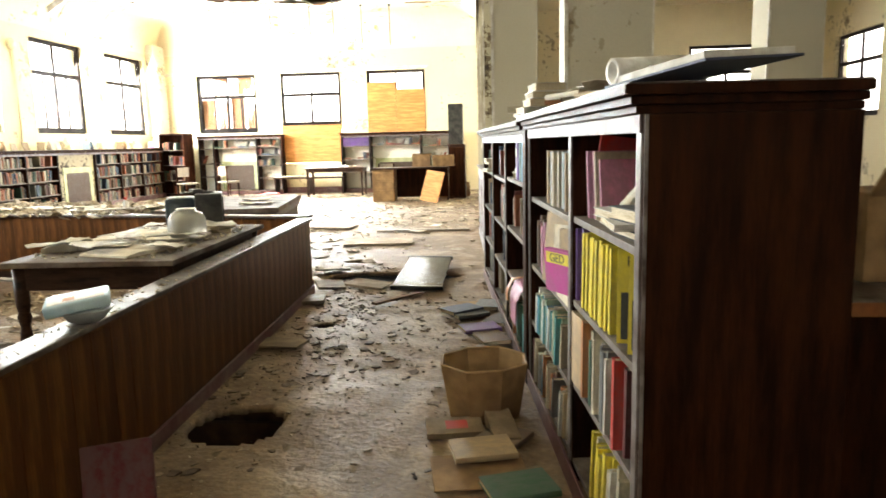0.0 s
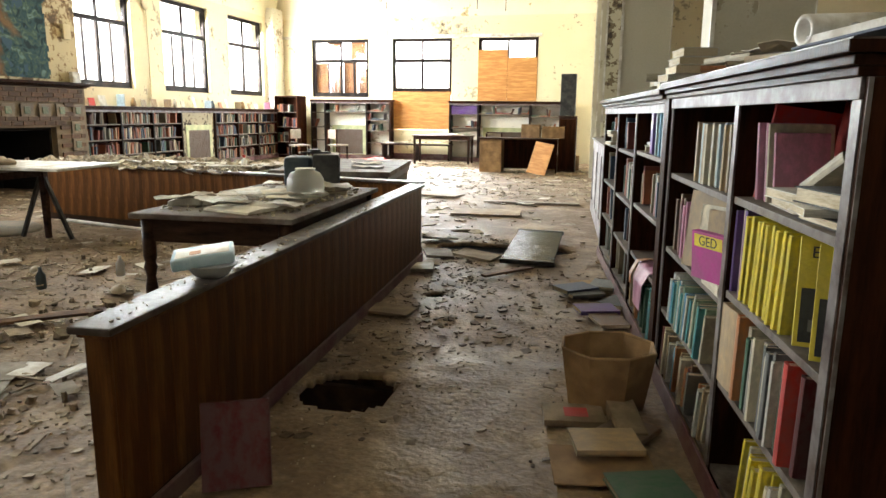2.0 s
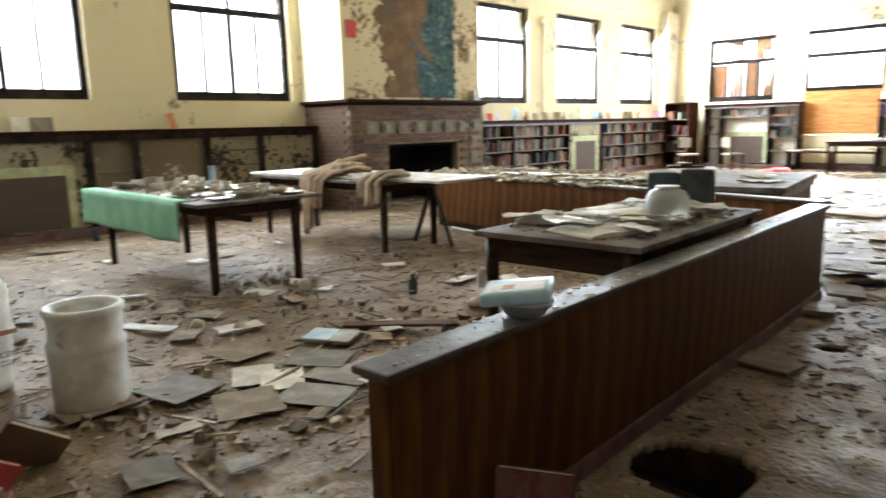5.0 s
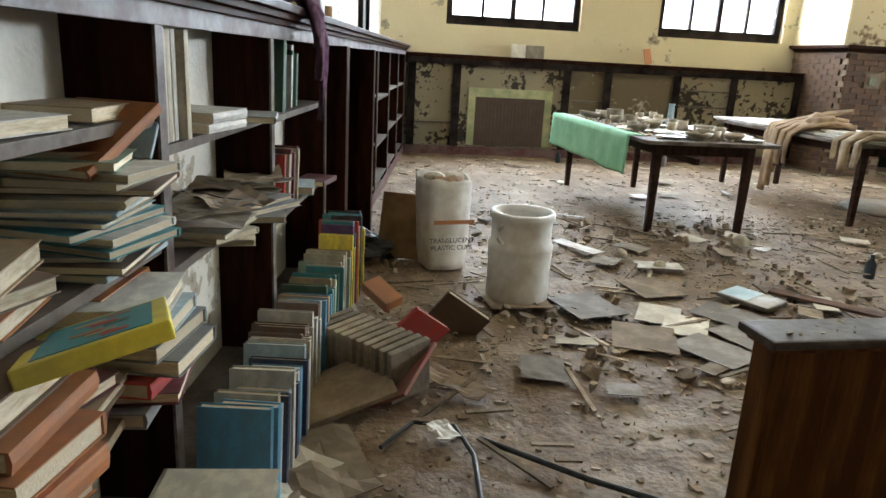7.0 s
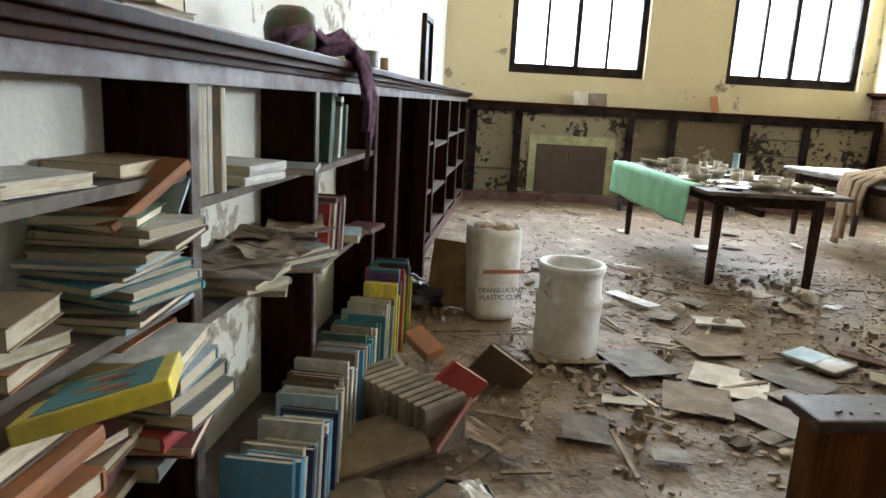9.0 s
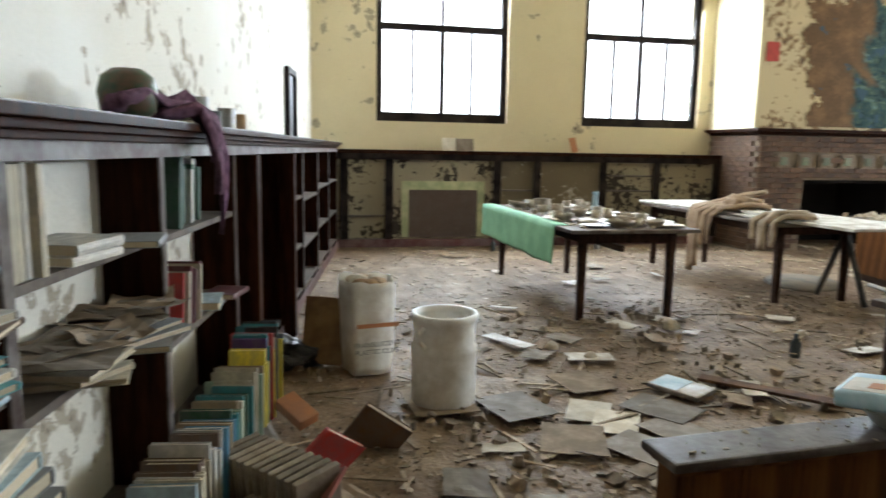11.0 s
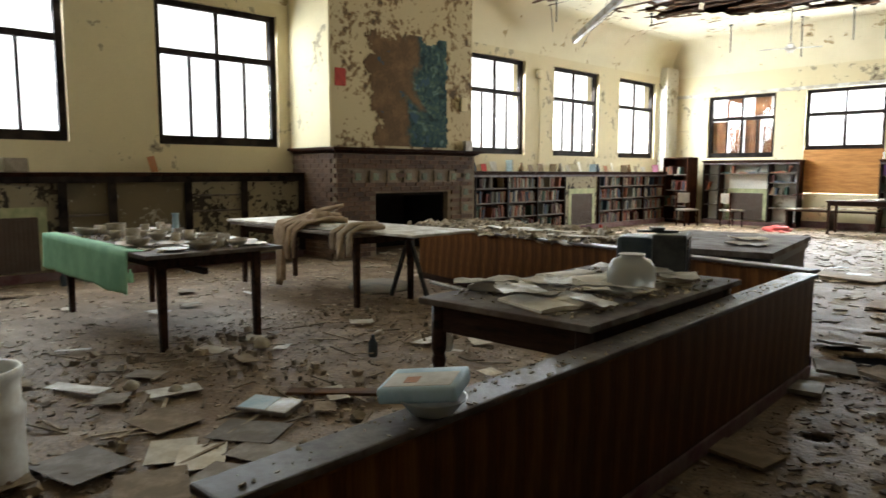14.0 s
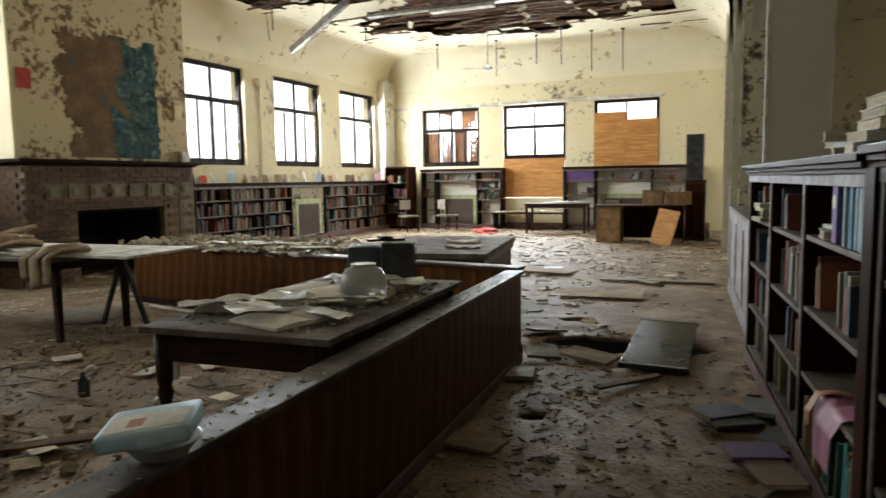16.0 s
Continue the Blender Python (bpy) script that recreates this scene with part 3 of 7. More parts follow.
# ---- kinds of things ----
def case_unit(name, label, m, bays, height, depth, levels, back=None, group="", cornice=0.05, kick=0.09, edge=M_EDGE, wood=M_DARKWOOD, fascia=True, ends=(True, True), strip=M_EDGE):
    """Open shelving: x along its front, y into its depth, z up. bays: their widths; levels: for each bay the heights of its boards."""
    c = thing(name, label, "bookcase", m, group)
    W = sum(bays)
    x = 0.0
    t = 0.036
    for k in range(len(bays) + 1):
        u_ = part("upright", box_bm(x - t / 2, x + t / 2, 0.004, depth, 0, height - 0.07, 0.003), wood, c)
        part("upright_edge", box_bm(x - t / 2 - 0.003, x + t / 2 + 0.003, -0.004, 0.0035, kick, height - 0.115, 0.001), edge, u_, "dusty worn front edge")
        if k < len(bays):
            x += bays[k]
    x = 0.0
    backs = back if isinstance(back, list) else [back] * len(bays)
    for b, lv, bk in zip(bays, levels, backs):
        for z in lv:
            s = part("shelf", box_bm(x + t / 2 + 0.001, x + b - t / 2 - 0.001, 0.008, depth - 0.012, z - 0.024, z, 0.002), M_SHELF, c)
        if bk:
            part("back_panel", box_bm(x + t / 2 + 0.001, x + b - t / 2 - 0.001, depth - 0.011, depth - 0.002, kick, height - 0.07), bk, c)
        x += b
    part("kickboard", box_bm(-t / 2, W + t / 2, -0.016, -0.005, 0.0, kick, 0.002), M_KICK, c, "maroon painted kickboard")
    if fascia:
        part("fascia", box_bm(-t / 2, W + t / 2, -0.008, 0.003, height - 0.115, height - 0.05, 0.002), strip, c, "grey dusty fascia strip")
    e0, e1 = (cornice if ends[0] else 0), (cornice if ends[1] else 0)
    for f, z0, z1 in ((0.25, height - 0.069, height - 0.0485), (0.6, height - 0.048, height - 0.0265), (1.0, height - 0.026, height)):
        part("cornice_moulding", box_bm(-t / 2 - e0 * f, W + t / 2 + e1 * f, -0.008 - cornice * f, depth, z0, z1, 0.003), wood, c)
    part("top_board", box_bm(-t / 2 - e0 * 0.9, W + t / 2 + e1 * 0.9, -0.008 - cornice * 0.85, depth - 0.002, height + 0.0005, height + 0.004), M_CAP, c, "dust-covered top")
    return c


COLOURS = {
    "dark blue": (0.03, 0.06, 0.16), "navy": (0.02, 0.03, 0.08), "maroon": (0.11, 0.006, 0.008), "red": (0.52, 0.03, 0.02), "dark green": (0.025, 0.09, 0.045),
    "teal": (0.05, 0.28, 0.30), "sky blue": (0.10, 0.32, 0.50), "yellow": (0.85, 0.68, 0.05), "orange": (0.46, 0.17, 0.05), "cream": (0.55, 0.48, 0.34),
    "white": (0.66, 0.63, 0.56), "grey": (0.20, 0.20, 0.19), "black": (0.018, 0.018, 0.02), "brown": (0.14, 0.075, 0.035), "purple": (0.10, 0.03, 0.20),
    "tan": (0.36, 0.25, 0.13), "pink": (0.55, 0.22, 0.34), "pale green": (0.32, 0.44, 0.30), "magenta": (0.40, 0.03, 0.22), "pale blue": (0.36, 0.46, 0.50)}
COVER_MATS = {n: mat("book_cover_" + n.replace(" ", "_"), c, 0.55, noise_scale=5, second=tuple(0.6 * v + 0.05 for v in c), amount=0.75, grain=0.15, bump=0.08, bump_scale=90, objvar=0.2) for n, c in COLOURS.items()}


def cover_bm():
    bm = bmesh.new()
    add_box(bm, 0.0, 0.075, 0.0, 1.0, 0.0, 1.0)
    add_box(bm, 0.925, 1.0, 0.0, 1.0, 0.0, 1.0)
    lo = [(0.0, 0.012), (0.12, -0.004), (0.5, -0.016), (0.88, -0.004), (1.0, 0.012)]
    vs = [[bm.verts.new((x, y, z)) for x, y in lo] + [bm.verts.new((x, 0.03, z)) for x, y in lo[::-1]] for z in (0.0, 1.0)]
    n = len(vs[0])
    for i in range(n):
        j = (i + 1) % n
        bm.faces.new((vs[0][i], vs[0][j], vs[1][j], vs[1][i]))
    bm.faces.new(vs[0][::-1])
    bm.faces.new(vs[1])
    return bm


def mesh_of(name, bm, material):
    me = bpy.data.meshes.new(name)
    bmesh.ops.recalc_face_normals(bm, faces=bm.faces)
    bm.to_mesh(me)
    bm.free()
    me.materials.append(material)
    return me


COVER_MESH = {n: mesh_of("book", cover_bm(), m) for n, m in COVER_MATS.items()}
PAGES_MESH = mesh_of("page_block", box_bm(0.078, 0.922, 0.031, 0.965, 0.015, 0.985), M_PAGES)


def book(m, t, h, d, colour, label, group=""):
    """A bound book: x its thickness, y from spine to fore-edge, z its height."""
    b = new("book", COVER_MESH[colour])
    b.matrix_basis = m @ Matrix.Diagonal((t, d, h, 1))
    p = new("page_block", PAGES_MESH)
    p.parent = b
    return tagged(b, label, "book", group)


def row(m, x0, x1, z, palette, hmin=0.2, hmax=0.28, front=0.03, fill=1.0, group="", where="standing upright on a dusty shelf", tmin=0.014, tmax=0.04, lean=0.0, seed=1):
    """Books side by side on a board of a case."""
    r = random.Random(seed)
    x = x0
    leaning = lean
    while x < x1:
        t = r.uniform(tmin, tmax)
        if x + t > x1:
            break
        if r.random() > fill:
            x += r.uniform(0.03, 0.12)
            leaning = r.choice((-1, 1)) * r.uniform(5, 14)
            continue
        h, d = r.uniform(hmin, hmax), r.uniform(0.15, 0.20)
        c = r.choice(palette)
        a = leaning + r.uniform(-1.0, 1.0) if leaning else r.uniform(-0.8, 0.8)
        up = math.sin(radians(abs(a))) * (t if a < 0 else 0)
        book(m @ pose(x + (h * math.sin(radians(-a)) if a < 0 else 0) * 0, front + r.uniform(-0.012, 0.02), z + 0.001 + math.sin(radians(abs(a))) * t, 0, a, r.uniform(-2, 2)), t, h, d, c, "%s book %s" % (c, where), group)
        x += t / math.cos(radians(a)) + 0.001 + (0.004 if a else 0)
    return x


def stack(m, palette, n, size=(0.19, 0.26), seed=1, where="lying in a dusty stack", spread=10, tmin=0.015, tmax=0.04, group=""):
    """Books lying flat on one another, spines to the front."""
    r = random.Random(seed)
    z = 0.001
    for k in range(n):
        t = r.uniform(tmin, tmax)
        w, h = size[0] * r.uniform(0.85, 1.1), size[1] * r.uniform(0.85, 1.1)
        c = r.choice(palette)
        rz = r.uniform(-spread, spread) + r.choice((0, 180, 180, 90))
        mm = m @ pose(r.uniform(-0.02, 0.02), r.uniform(-0.02, 0.02), z, 0, 0, rz) @ pose(-h / 2, -w / 2, 0) @ pose(0, 0, t, 0, 90, 0) @ pose(0, 0, 0)
        book(mm, t, h, w, c, "%s book %s" % (c, where), group)
        z += t + 0.0015
    return z


def paper_bm(w, h, curl, seed, thick=0.0025, nx=5, ny=5):
    """A sheet that curls and buckles."""
    bm = bmesh.new()
    g = {}
    for lay, dz in ((0, 0), (1, thick)):
        for j in range(ny + 1):
            for i in range(nx + 1):
                u, v = i / nx - 0.5, j / ny - 0.5
                z = curl * (abs(noise.noise((u * 2.2 + seed * 7.1, v * 2.2, seed))) + 1.6 * max(0, abs(u) - 0.3) * (1 if seed % 2 else 0.3))
                g[lay, i, j] = bm.verts.new((u * w, v * h, z + dz))
    for j in range(ny):
        for i in range(nx):
            bm.faces.new((g[1, i, j], g[1, i + 1, j], g[1, i + 1, j + 1], g[1, i, j + 1]))
            bm.faces.new((g[0, i, j + 1], g[0, i + 1, j + 1], g[0, i + 1, j], g[0, i, j]))
    for i in range(nx):
        bm.faces.new((g[0, i, 0], g[0, i + 1, 0], g[1, i + 1, 0], g[1, i, 0]))
        bm.faces.new((g[0, i + 1, ny], g[0, i, ny], g[1, i, ny], g[1, i + 1, ny]))
    for j in range(ny):
        bm.faces.new((g[0, 0, j + 1], g[0, 0, j], g[1, 0, j], g[1, 0, j + 1]))
        bm.faces.new((g[0, nx, j], g[0, nx, j + 1], g[1, nx, j + 1], g[1, nx, j]))
    return bm


PAPER_MATS = {"yellowed": M_PAPER, "white": M_WHITE, "brown": M_CARD, "grey": mat("grey_damp_paper", (0.29, 0.25, 0.20), 0.7, noise_scale=6, second=(0.17, 0.135, 0.095), amount=0.8, grain=0.15, objvar=0.25),
              "buff": mat("buff_damp_paper", (0.37, 0.28, 0.185), 0.85, noise_scale=6, second=(0.22, 0.16, 0.10), amount=0.8, grain=0.15, objvar=0.25)}


def paper(x, y, z, w, h, rz, tone="yellowed", curl=0.012, seed=1, where="lying on the dirty floor", rx=0, ry=0, group="papers on the floor"):
    return solo("paper_sheet", paper_bm(w, h, curl, seed), PAPER_MATS[tone], "%s curled paper sheet %s" % (tone, where), "paper", pose(x, y, z, rx, ry, rz), group)


def open_book(x, y, z, rz, w=0.36, h=0.26, thick=0.035, colour="cream", where="lying open on the table"):
    b = thing("open_book", "open book with yellowed pages, %s" % where, "book", pose(x, y, z, 0, 0, rz))
    part("cover", box_bm(-w / 2, w / 2, -h / 2, h / 2, 0, 0.004, 0.001), COVER_MATS[colour], b)
    for s in (-1, 1):
        bm = bmesh.new()
        n = 8
        rows = []
        for v in (-h / 2 + 0.004, h / 2 - 0.004):
            top = [bm.verts.new((s * (0.002 + (w / 2 - 0.006) * k / n), v, 0.005 + thick * (0.35 + 0.65 * math.sin(math.pi * min(1, 0.18 + k / n * 0.75)))) ) for k in range(n + 1)]
            low = [bm.verts.new((s * (0.002 + (w / 2 - 0.006) * k / n), v, 0.0045)) for k in range(n + 1)]
            rows.append((top, low))
        (t0, l0), (t1, l1) = rows
        for k in range(n):
            bm.faces.new((t0[k], t0[k + 1], t1[k + 1], t1[k]))
            bm.faces.new((l0[k + 1], l0[k], l1[k], l1[k + 1]))
            bm.faces.new((l0[k], l0[k + 1], t0[k + 1], t0[k]))
            bm.faces.new((t1[k], t1[k + 1], l1[k + 1], l1[k]))
        bm.faces.new((t0[0], t1[0], l1[0], l0[0]))
        bm.faces.new((t0[n], l0[n], l1[n], t1[n]))
        part("page_block", bm, M_PAPER, b, smooth=False)
    return b


def shards(name, count, area, size, material, seed, label, z=0.0, thick=(0.002, 0.012), keep=None, tilt=14, sides=(4, 6), height=None):
    """Loose flakes and lumps strewn over an area, as one object."""
    r = random.Random(seed)
    verts, faces = [], []
    x0, x1, y0, y1 = area
    for k in range(count):
        for tries in range(12):
            x, y = r.uniform(x0, x1), r.uniform(y0, y1)
            if keep is None or keep(x, y, r):
                break
        else:
            continue
        s = size[0] + (size[1] - size[0]) * r.random() ** 3
        n = r.randint(*sides)
        th = r.uniform(*thick)
        base = len(verts)
        m = pose(x, y, (z if height is None else height(x, y)) + th * 0.5, r.gauss(0, tilt), r.gauss(0, tilt), r.uniform(0, 360))
        asp = r.uniform(0.35, 1.0)
        for dz in (-0.5, 0.5):
            for i in range(n):
                a = 2 * math.pi * (i + r.uniform(-0.25, 0.25)) / n
                rad = s * r.uniform(0.6, 1.1)
                verts.append(tuple(m @ Vector((rad * math.cos(a), rad * asp * math.sin(a), dz * th * r.uniform(0.7, 1.3)))))
        faces.append(tuple(base + i for i in range(n))[::-1])
        faces.append(tuple(base + n + i for i in range(n)))
        for i in range(n):
            j = (i + 1) % n
            faces.append((base + i, base + j, base + n + j, base + n + i))
    me = bpy.data.meshes.new(name)
    me.from_pydata(verts, [], faces)
    me.materials.append(material)
    return tagged(new(name, me), label, "debris", kind="stuff")


def leg_bm(x, y, h, w=0.05, turned=False):
    if turned:
        return lathe([(0.03, 0), (0.034, 0.03), (0.022, 0.06), (0.03, 0.12), (0.034, h * 0.45), (0.024, h * 0.55), (0.036, h * 0.62), (0.028, h * 0.66), (0.036, h * 0.7), (0.036, h)], 14, m=pose(x, y, 0))
    bm = bmesh.new()
    add_box(bm, x - w / 2, x + w / 2, y - w / 2, y + w / 2, 0, h, None, 0.006)
    for v in bm.verts:
        f = 0.72 + 0.28 * v.co.z / h
        v.co.x, v.co.y = x + (v.co.x - x) * f, y + (v.co.y - y) * f
    return bm


def table(name, label, m, lx, ly, h, top_mat, wood=M_TABLE, inset=0.09, apron=0.10, turned=False, overhang=0.0, topthick=0.03):
    t = thing(name, label, "table", m)
    part("tabletop", box_bm(-lx / 2, lx / 2, -ly / 2, ly / 2, h - topthick, h, 0.006), top_mat, t)
    ax, ay = lx / 2 - inset, ly / 2 - inset
    for s in (-1, 1):
        part("apron", box_bm(-ax + 0.026, ax - 0.026, s * ay - 0.011, s * ay + 0.011, h - topthick - apron, h - topthick - 0.001, 0.002), wood, t)
        part("apron", box_bm(s * ax - 0.011, s * ax + 0.011, -ay + 0.026, ay - 0.026, h - topthick - apron, h - topthick - 0.001, 0.002), wood, t)
        for u in (-1, 1):
            part("leg", leg_bm(s * ax, u * ay, h - topthick - 0.001, 0.065, turned), wood, t, smooth=turned)
    return t


def chair(name, label, m, seat_h=0.43, w=0.42, wood=M_DARKWOOD, seat=M_SEAT):
    c = thing(name, label, "chair", m)
    part("seat", box_bm(-w / 2, w / 2, -w / 2, w / 2, seat_h - 0.05, seat_h, 0.015), seat, c)
    for s in (-1, 1):
        for u in (-1, 1):
            part("leg", leg_bm(s * (w / 2 - 0.03), u * (w / 2 - 0.03), seat_h - 0.051, 0.04), wood, c)
        part("back_post", box_bm(s * (w / 2 - 0.02) - 0.018, s * (w / 2 - 0.02) + 0.018, w / 2 - 0.035, w / 2, seat_h + 0.001, 0.84, 0.004), wood, c)
    part("backrest", box_bm(-w / 2 + 0.04, w / 2 - 0.04, w / 2 - 0.04, w / 2 - 0.005, 0.58, 0.83, 0.012), seat, c)
    return c


def text_ob(name, body, size, m, material, parent, extrude=0.0008):
    cu = bpy.data.curves.new(name, "FONT")
    cu.body, cu.size, cu.extrude, cu.align_x, cu.align_y = body, size, extrude, "CENTER", "CENTER"
    ob = new(name, cu)
    cu.materials.append(material)
    mesh = bpy.data.meshes.new_from_object(ob)
    bpy.data.objects.remove(ob)
    o = new(name, mesh)
    o.parent = parent
    o.matrix_local = m
    return o


# ---- east side: the two bookcases along the aisle ----
ALONG = 6.5
SIDE = pose(1.14, 1.60, 0, 0, 0, ALONG) @ Matrix.Diagonal((1, 1, 0.978, 1))
CASE1 = SIDE @ pose(0, 1.90, 0, 0, 0, -90)      # x runs towards the door end
CASE2 = SIDE @ pose(0.0, 5.00, 0, 0, 0, -90)
E1 = "books in the tall aisle bookcase"
E2 = "books in the far aisle bookcase"
case1 = case_unit("bookcase", "dark-stained open wooden bookcase with moulded cornice beside the aisle", CASE1, [1.06, 0.84], 1.47, 0.53,
                  [[0.10, 0.38, 0.69, 1.05], [0.10, 0.42, 0.74, 1.06]], back=M_DARKWOOD, group="bookcases along the aisle", edge=M_DARKEDGE)
part("end_panel", box_bm(1.919, 1.93, 0.0, 0.53, 0.0, 1.40, 0.002), M_DARKWOOD, case1, "scuffed dark end panel")
part("end_strip", box_bm(1.9305, 1.934, 0.0, 0.010, 0.0, 1.40, 0.001), M_DARKEDGE, case1, "worn corner strip")
case2 = case_unit("bookcase", "dark-stained open wooden bookcase half full of old books", CASE2, [0.97, 0.97, 1.01], 1.45, 0.28,
                  [[0.10, 0.42, 0.74, 1.08], [0.10, 0.40, 0.72, 1.07], [0.10, 0.44, 0.76, 1.10]], back=M_DARKWOOD, group="bookcases along the aisle", edge=M_DARKEDGE)
solo("filler_board", box_bm(1.905, 2.015, -0.02, 0.02, 0, 1.46, 0.003, ), M_DARKWOOD, "dark upright board between the two bookcases", "board", SIDE @ pose(0, 3.93, 0, 0, 0, -90))

up = "standing upright in the aisle bookcase"
# door-end bay of the first case (x 1.06 to 1.9), from its far side to the near end
book(CASE1 @ pose(1.10, 0.06, 1.062, -8, 0, 0), 0.012, 0.30, 0.24, "red", "large red picture book leaning against the case side", E1)
solo("red_poster_board", box_bm(0, 0.36, 0, 0.012, 0, 0.31, 0.002), COVER_MATS["red"], "large red printed board leaning at the shelf's back", "board", CASE1 @ pose(1.13, 0.25, 1.062, -8, 0, 0))
row(CASE1, 1.20, 1.30, 1.061, ["white", "cream", "pink"], 0.21, 0.24, 0.04, 1, E1, up, 0.012, 0.02, -10, 11)
stack(CASE1 @ pose(1.40, 0.12, 1.061), ["white", "cream", "brown"], 2, (0.16, 0.23), 12, "lying on the aisle bookcase shelf", 14, group=E1)
book(CASE1 @ pose(1.36, 0.10, 1.13, 0, 62, 8), 0.03, 0.22, 0.15, "cream", "cream book tipped over on other books", E1)
stack(CASE1 @ pose(1.68, 0.11, 1.061), ["black", "navy", "white"], 3, (0.17, 0.24), 13, "lying on the aisle bookcase shelf", 12, group=E1)
x = row(CASE1, 1.085, 1.17, 0.741, ["cream", "pink", "purple", "white"], 0.25, 0.285, 0.02, 1, E1, up, 0.016, 0.026, 0, 14)
book(CASE1 @ pose(1.165, 0.02, 0.741, 0, 1, 0), 0.03, 0.285, 0.2, "purple", "purple hardback book standing in the aisle bookcase", E1)
for k in range(9):
    yb = book(CASE1 @ pose(1.20 + 0.043 * k, 0.012 + 0.003 * (k % 3), 0.742, 0, 3.0 + (k % 4), 0), 0.02, 0.272 + 0.008 * (k % 2), 0.205, "yellow", "slim bright yellow workbook standing in a row", E1)
# the last two workbooks lean and show their printed fronts
M_INK = COVER_MATS["black"]
for k, (px, a, rz) in enumerate(((1.66, -9, -16), (1.77, -12, -20))):
    wb = thing("workbook", "yellow and black printed workbook leaning outward", "book", CASE1 @ pose(px, 0.015, 0.745, 0, a, rz), E1)
    part("cover", box_bm(-0.010, 0.010, 0.0, 0.21, 0.0, 0.28, 0.001), COVER_MATS["yellow"], wb)
    part("dark_panel", box_bm(-0.0118, -0.0102, 0.01, 0.2, 0.012, 0.15), M_INK, wb, "black printed panel")
    part("dark_panel", box_bm(0.0102, 0.0118, 0.01, 0.2, 0.012, 0.15), M_INK, wb, "black printed panel")
    for q in range(3):
        part("printed_square", boxes([(0.0119, 0.0124, 0.03 + 0.06 * q, 0.07 + 0.06 * q, 0.04 + 0.03 * (q % 2), 0.07 + 0.03 * (q % 2))]), COVER_MATS["grey"], wb)
    turn = Matrix(((0, 0, 1, 0.0116), (1, 0, 0, 0.105), (0, 1, 0, 0.24), (0, 0, 0, 1)))
    text_ob("title_text", "Exploring", 0.042, turn, M_INK, wb)
    turn2 = Matrix(((0, 0, 1, 0.0116), (1, 0, 0, 0.085), (0, 1, 0, 0.195), (0, 0, 0, 1)))
    text_ob("title_text", "The", 0.040, turn2, M_INK, wb)
# lower boards of that bay
book(CASE1 @ pose(1.09, 0.0, 0.425, 0, 0, 4), 0.14, 0.275, 0.2, "tan", "thick tan bound volume with a woven cover", E1)
book(CASE1 @ pose(1.245, 0.0, 0.425, 0, 2, 0), 0.03, 0.28, 0.2, "orange", "orange book standing in the aisle bookcase", E1)
row(CASE1, 1.285, 1.62, 0.421, ["white", "cream", "grey", "white", "black", "dark green", "cream"], 0.22, 0.27, 0.01, 1, E1, up, 0.012, 0.028, 3, 15)
book(CASE1 @ pose(1.66, 0.0, 0.425, 0, 2, -5), 0.035, 0.28, 0.22, "red", "red hardback book standing in the aisle bookcase", E1)
book(CASE1 @ pose(1.72, 0.02, 0.425, 0, 3, -5), 0.03, 0.27, 0.22, "maroon", "maroon hardback book standing in the aisle bookcase", E1)
row(CASE1, 1.35, 1.7, 0.101, ["yellow", "cream", "yellow", "white"], 0.22, 0.27, 0.01, 0.8, E1, up, 0.012, 0.03, 10, 16)
# far bay of the first case (x 0 to 1.06)
row(CASE1, 0.42, 0.80, 1.051, ["pale blue", "grey", "cream", "pale blue", "tan"], 0.235, 0.245, 0.03, 1, E1, "of a matching set standing on the shelf", 0.024, 0.03, 0, 17)
row(CASE1, 0.82, 1.02, 1.051, ["cream", "tan"], 0.235, 0.245, 0.03, 1, E1, "of a matching set standing on the shelf", 0.024, 0.03, 0, 18)
book(CASE1 @ pose(0.78, 0.0, 0.734, 0, 90, 0), 0.04, 0.24, 0.17, "cream", "thick cream book lying under a workbook", E1)
pb = thing("workbook", "magenta workbook with a yellow label leaning out of the shelf", "book", CASE1 @ pose(0.93, -0.005, 0.735, 0, 4, -66), E1)
part("cover", box_bm(-0.015, 0.015, -0.09, 0.09, 0.0, 0.175, 0.001), COVER_MATS["magenta"], pb)
part("label_band", box_bm(0.0152, 0.0162, -0.075, 0.075, 0.12, 0.165), COVER_MATS["yellow"], pb, "pale yellow title band")
text_ob("title_text", "GED", 0.05, Matrix(((0, 0, 1, 0.0164), (1, 0, 0, 0.0), (0, 1, 0, 0.142), (0, 0, 0, 1))), M_INK, pb)
for k, (c, px, h) in enumerate((("tan", 0.46, 0.32), ("cream", 0.62, 0.28), ("tan", 0.70, 0.27), ("pale green", 0.54, 0.25))):
    book(CASE1 @ pose(px, 0.0 + 0.02 * k, 0.695, 0, -6 + 2 * k, -62), 0.012 + 0.006 * k, h, 0.24, c, "large %s folder leaning out of the shelf" % c, E1)
row(CASE1, 0.1, 0.45, 0.691, ["maroon", "pink", "white", "brown"], 0.2, 0.28, 0.02, 0.9, E1, up, 0.015, 0.035, 0, 19)
row(CASE1, 0.20, 0.85, 0.381, ["teal", "sky blue", "white", "pale green", "teal", "cream", "sky blue"], 0.19, 0.235, 0.0, 1, E1, up, 0.012, 0.024, 9, 20)
row(CASE1, 0.12, 0.95, 0.101, ["brown", "white", "cream", "sky blue", "orange", "grey", "maroon", "tan"], 0.18, 0.235, 0.0, 0.97, E1, up, 0.014, 0.03, 11, 21)
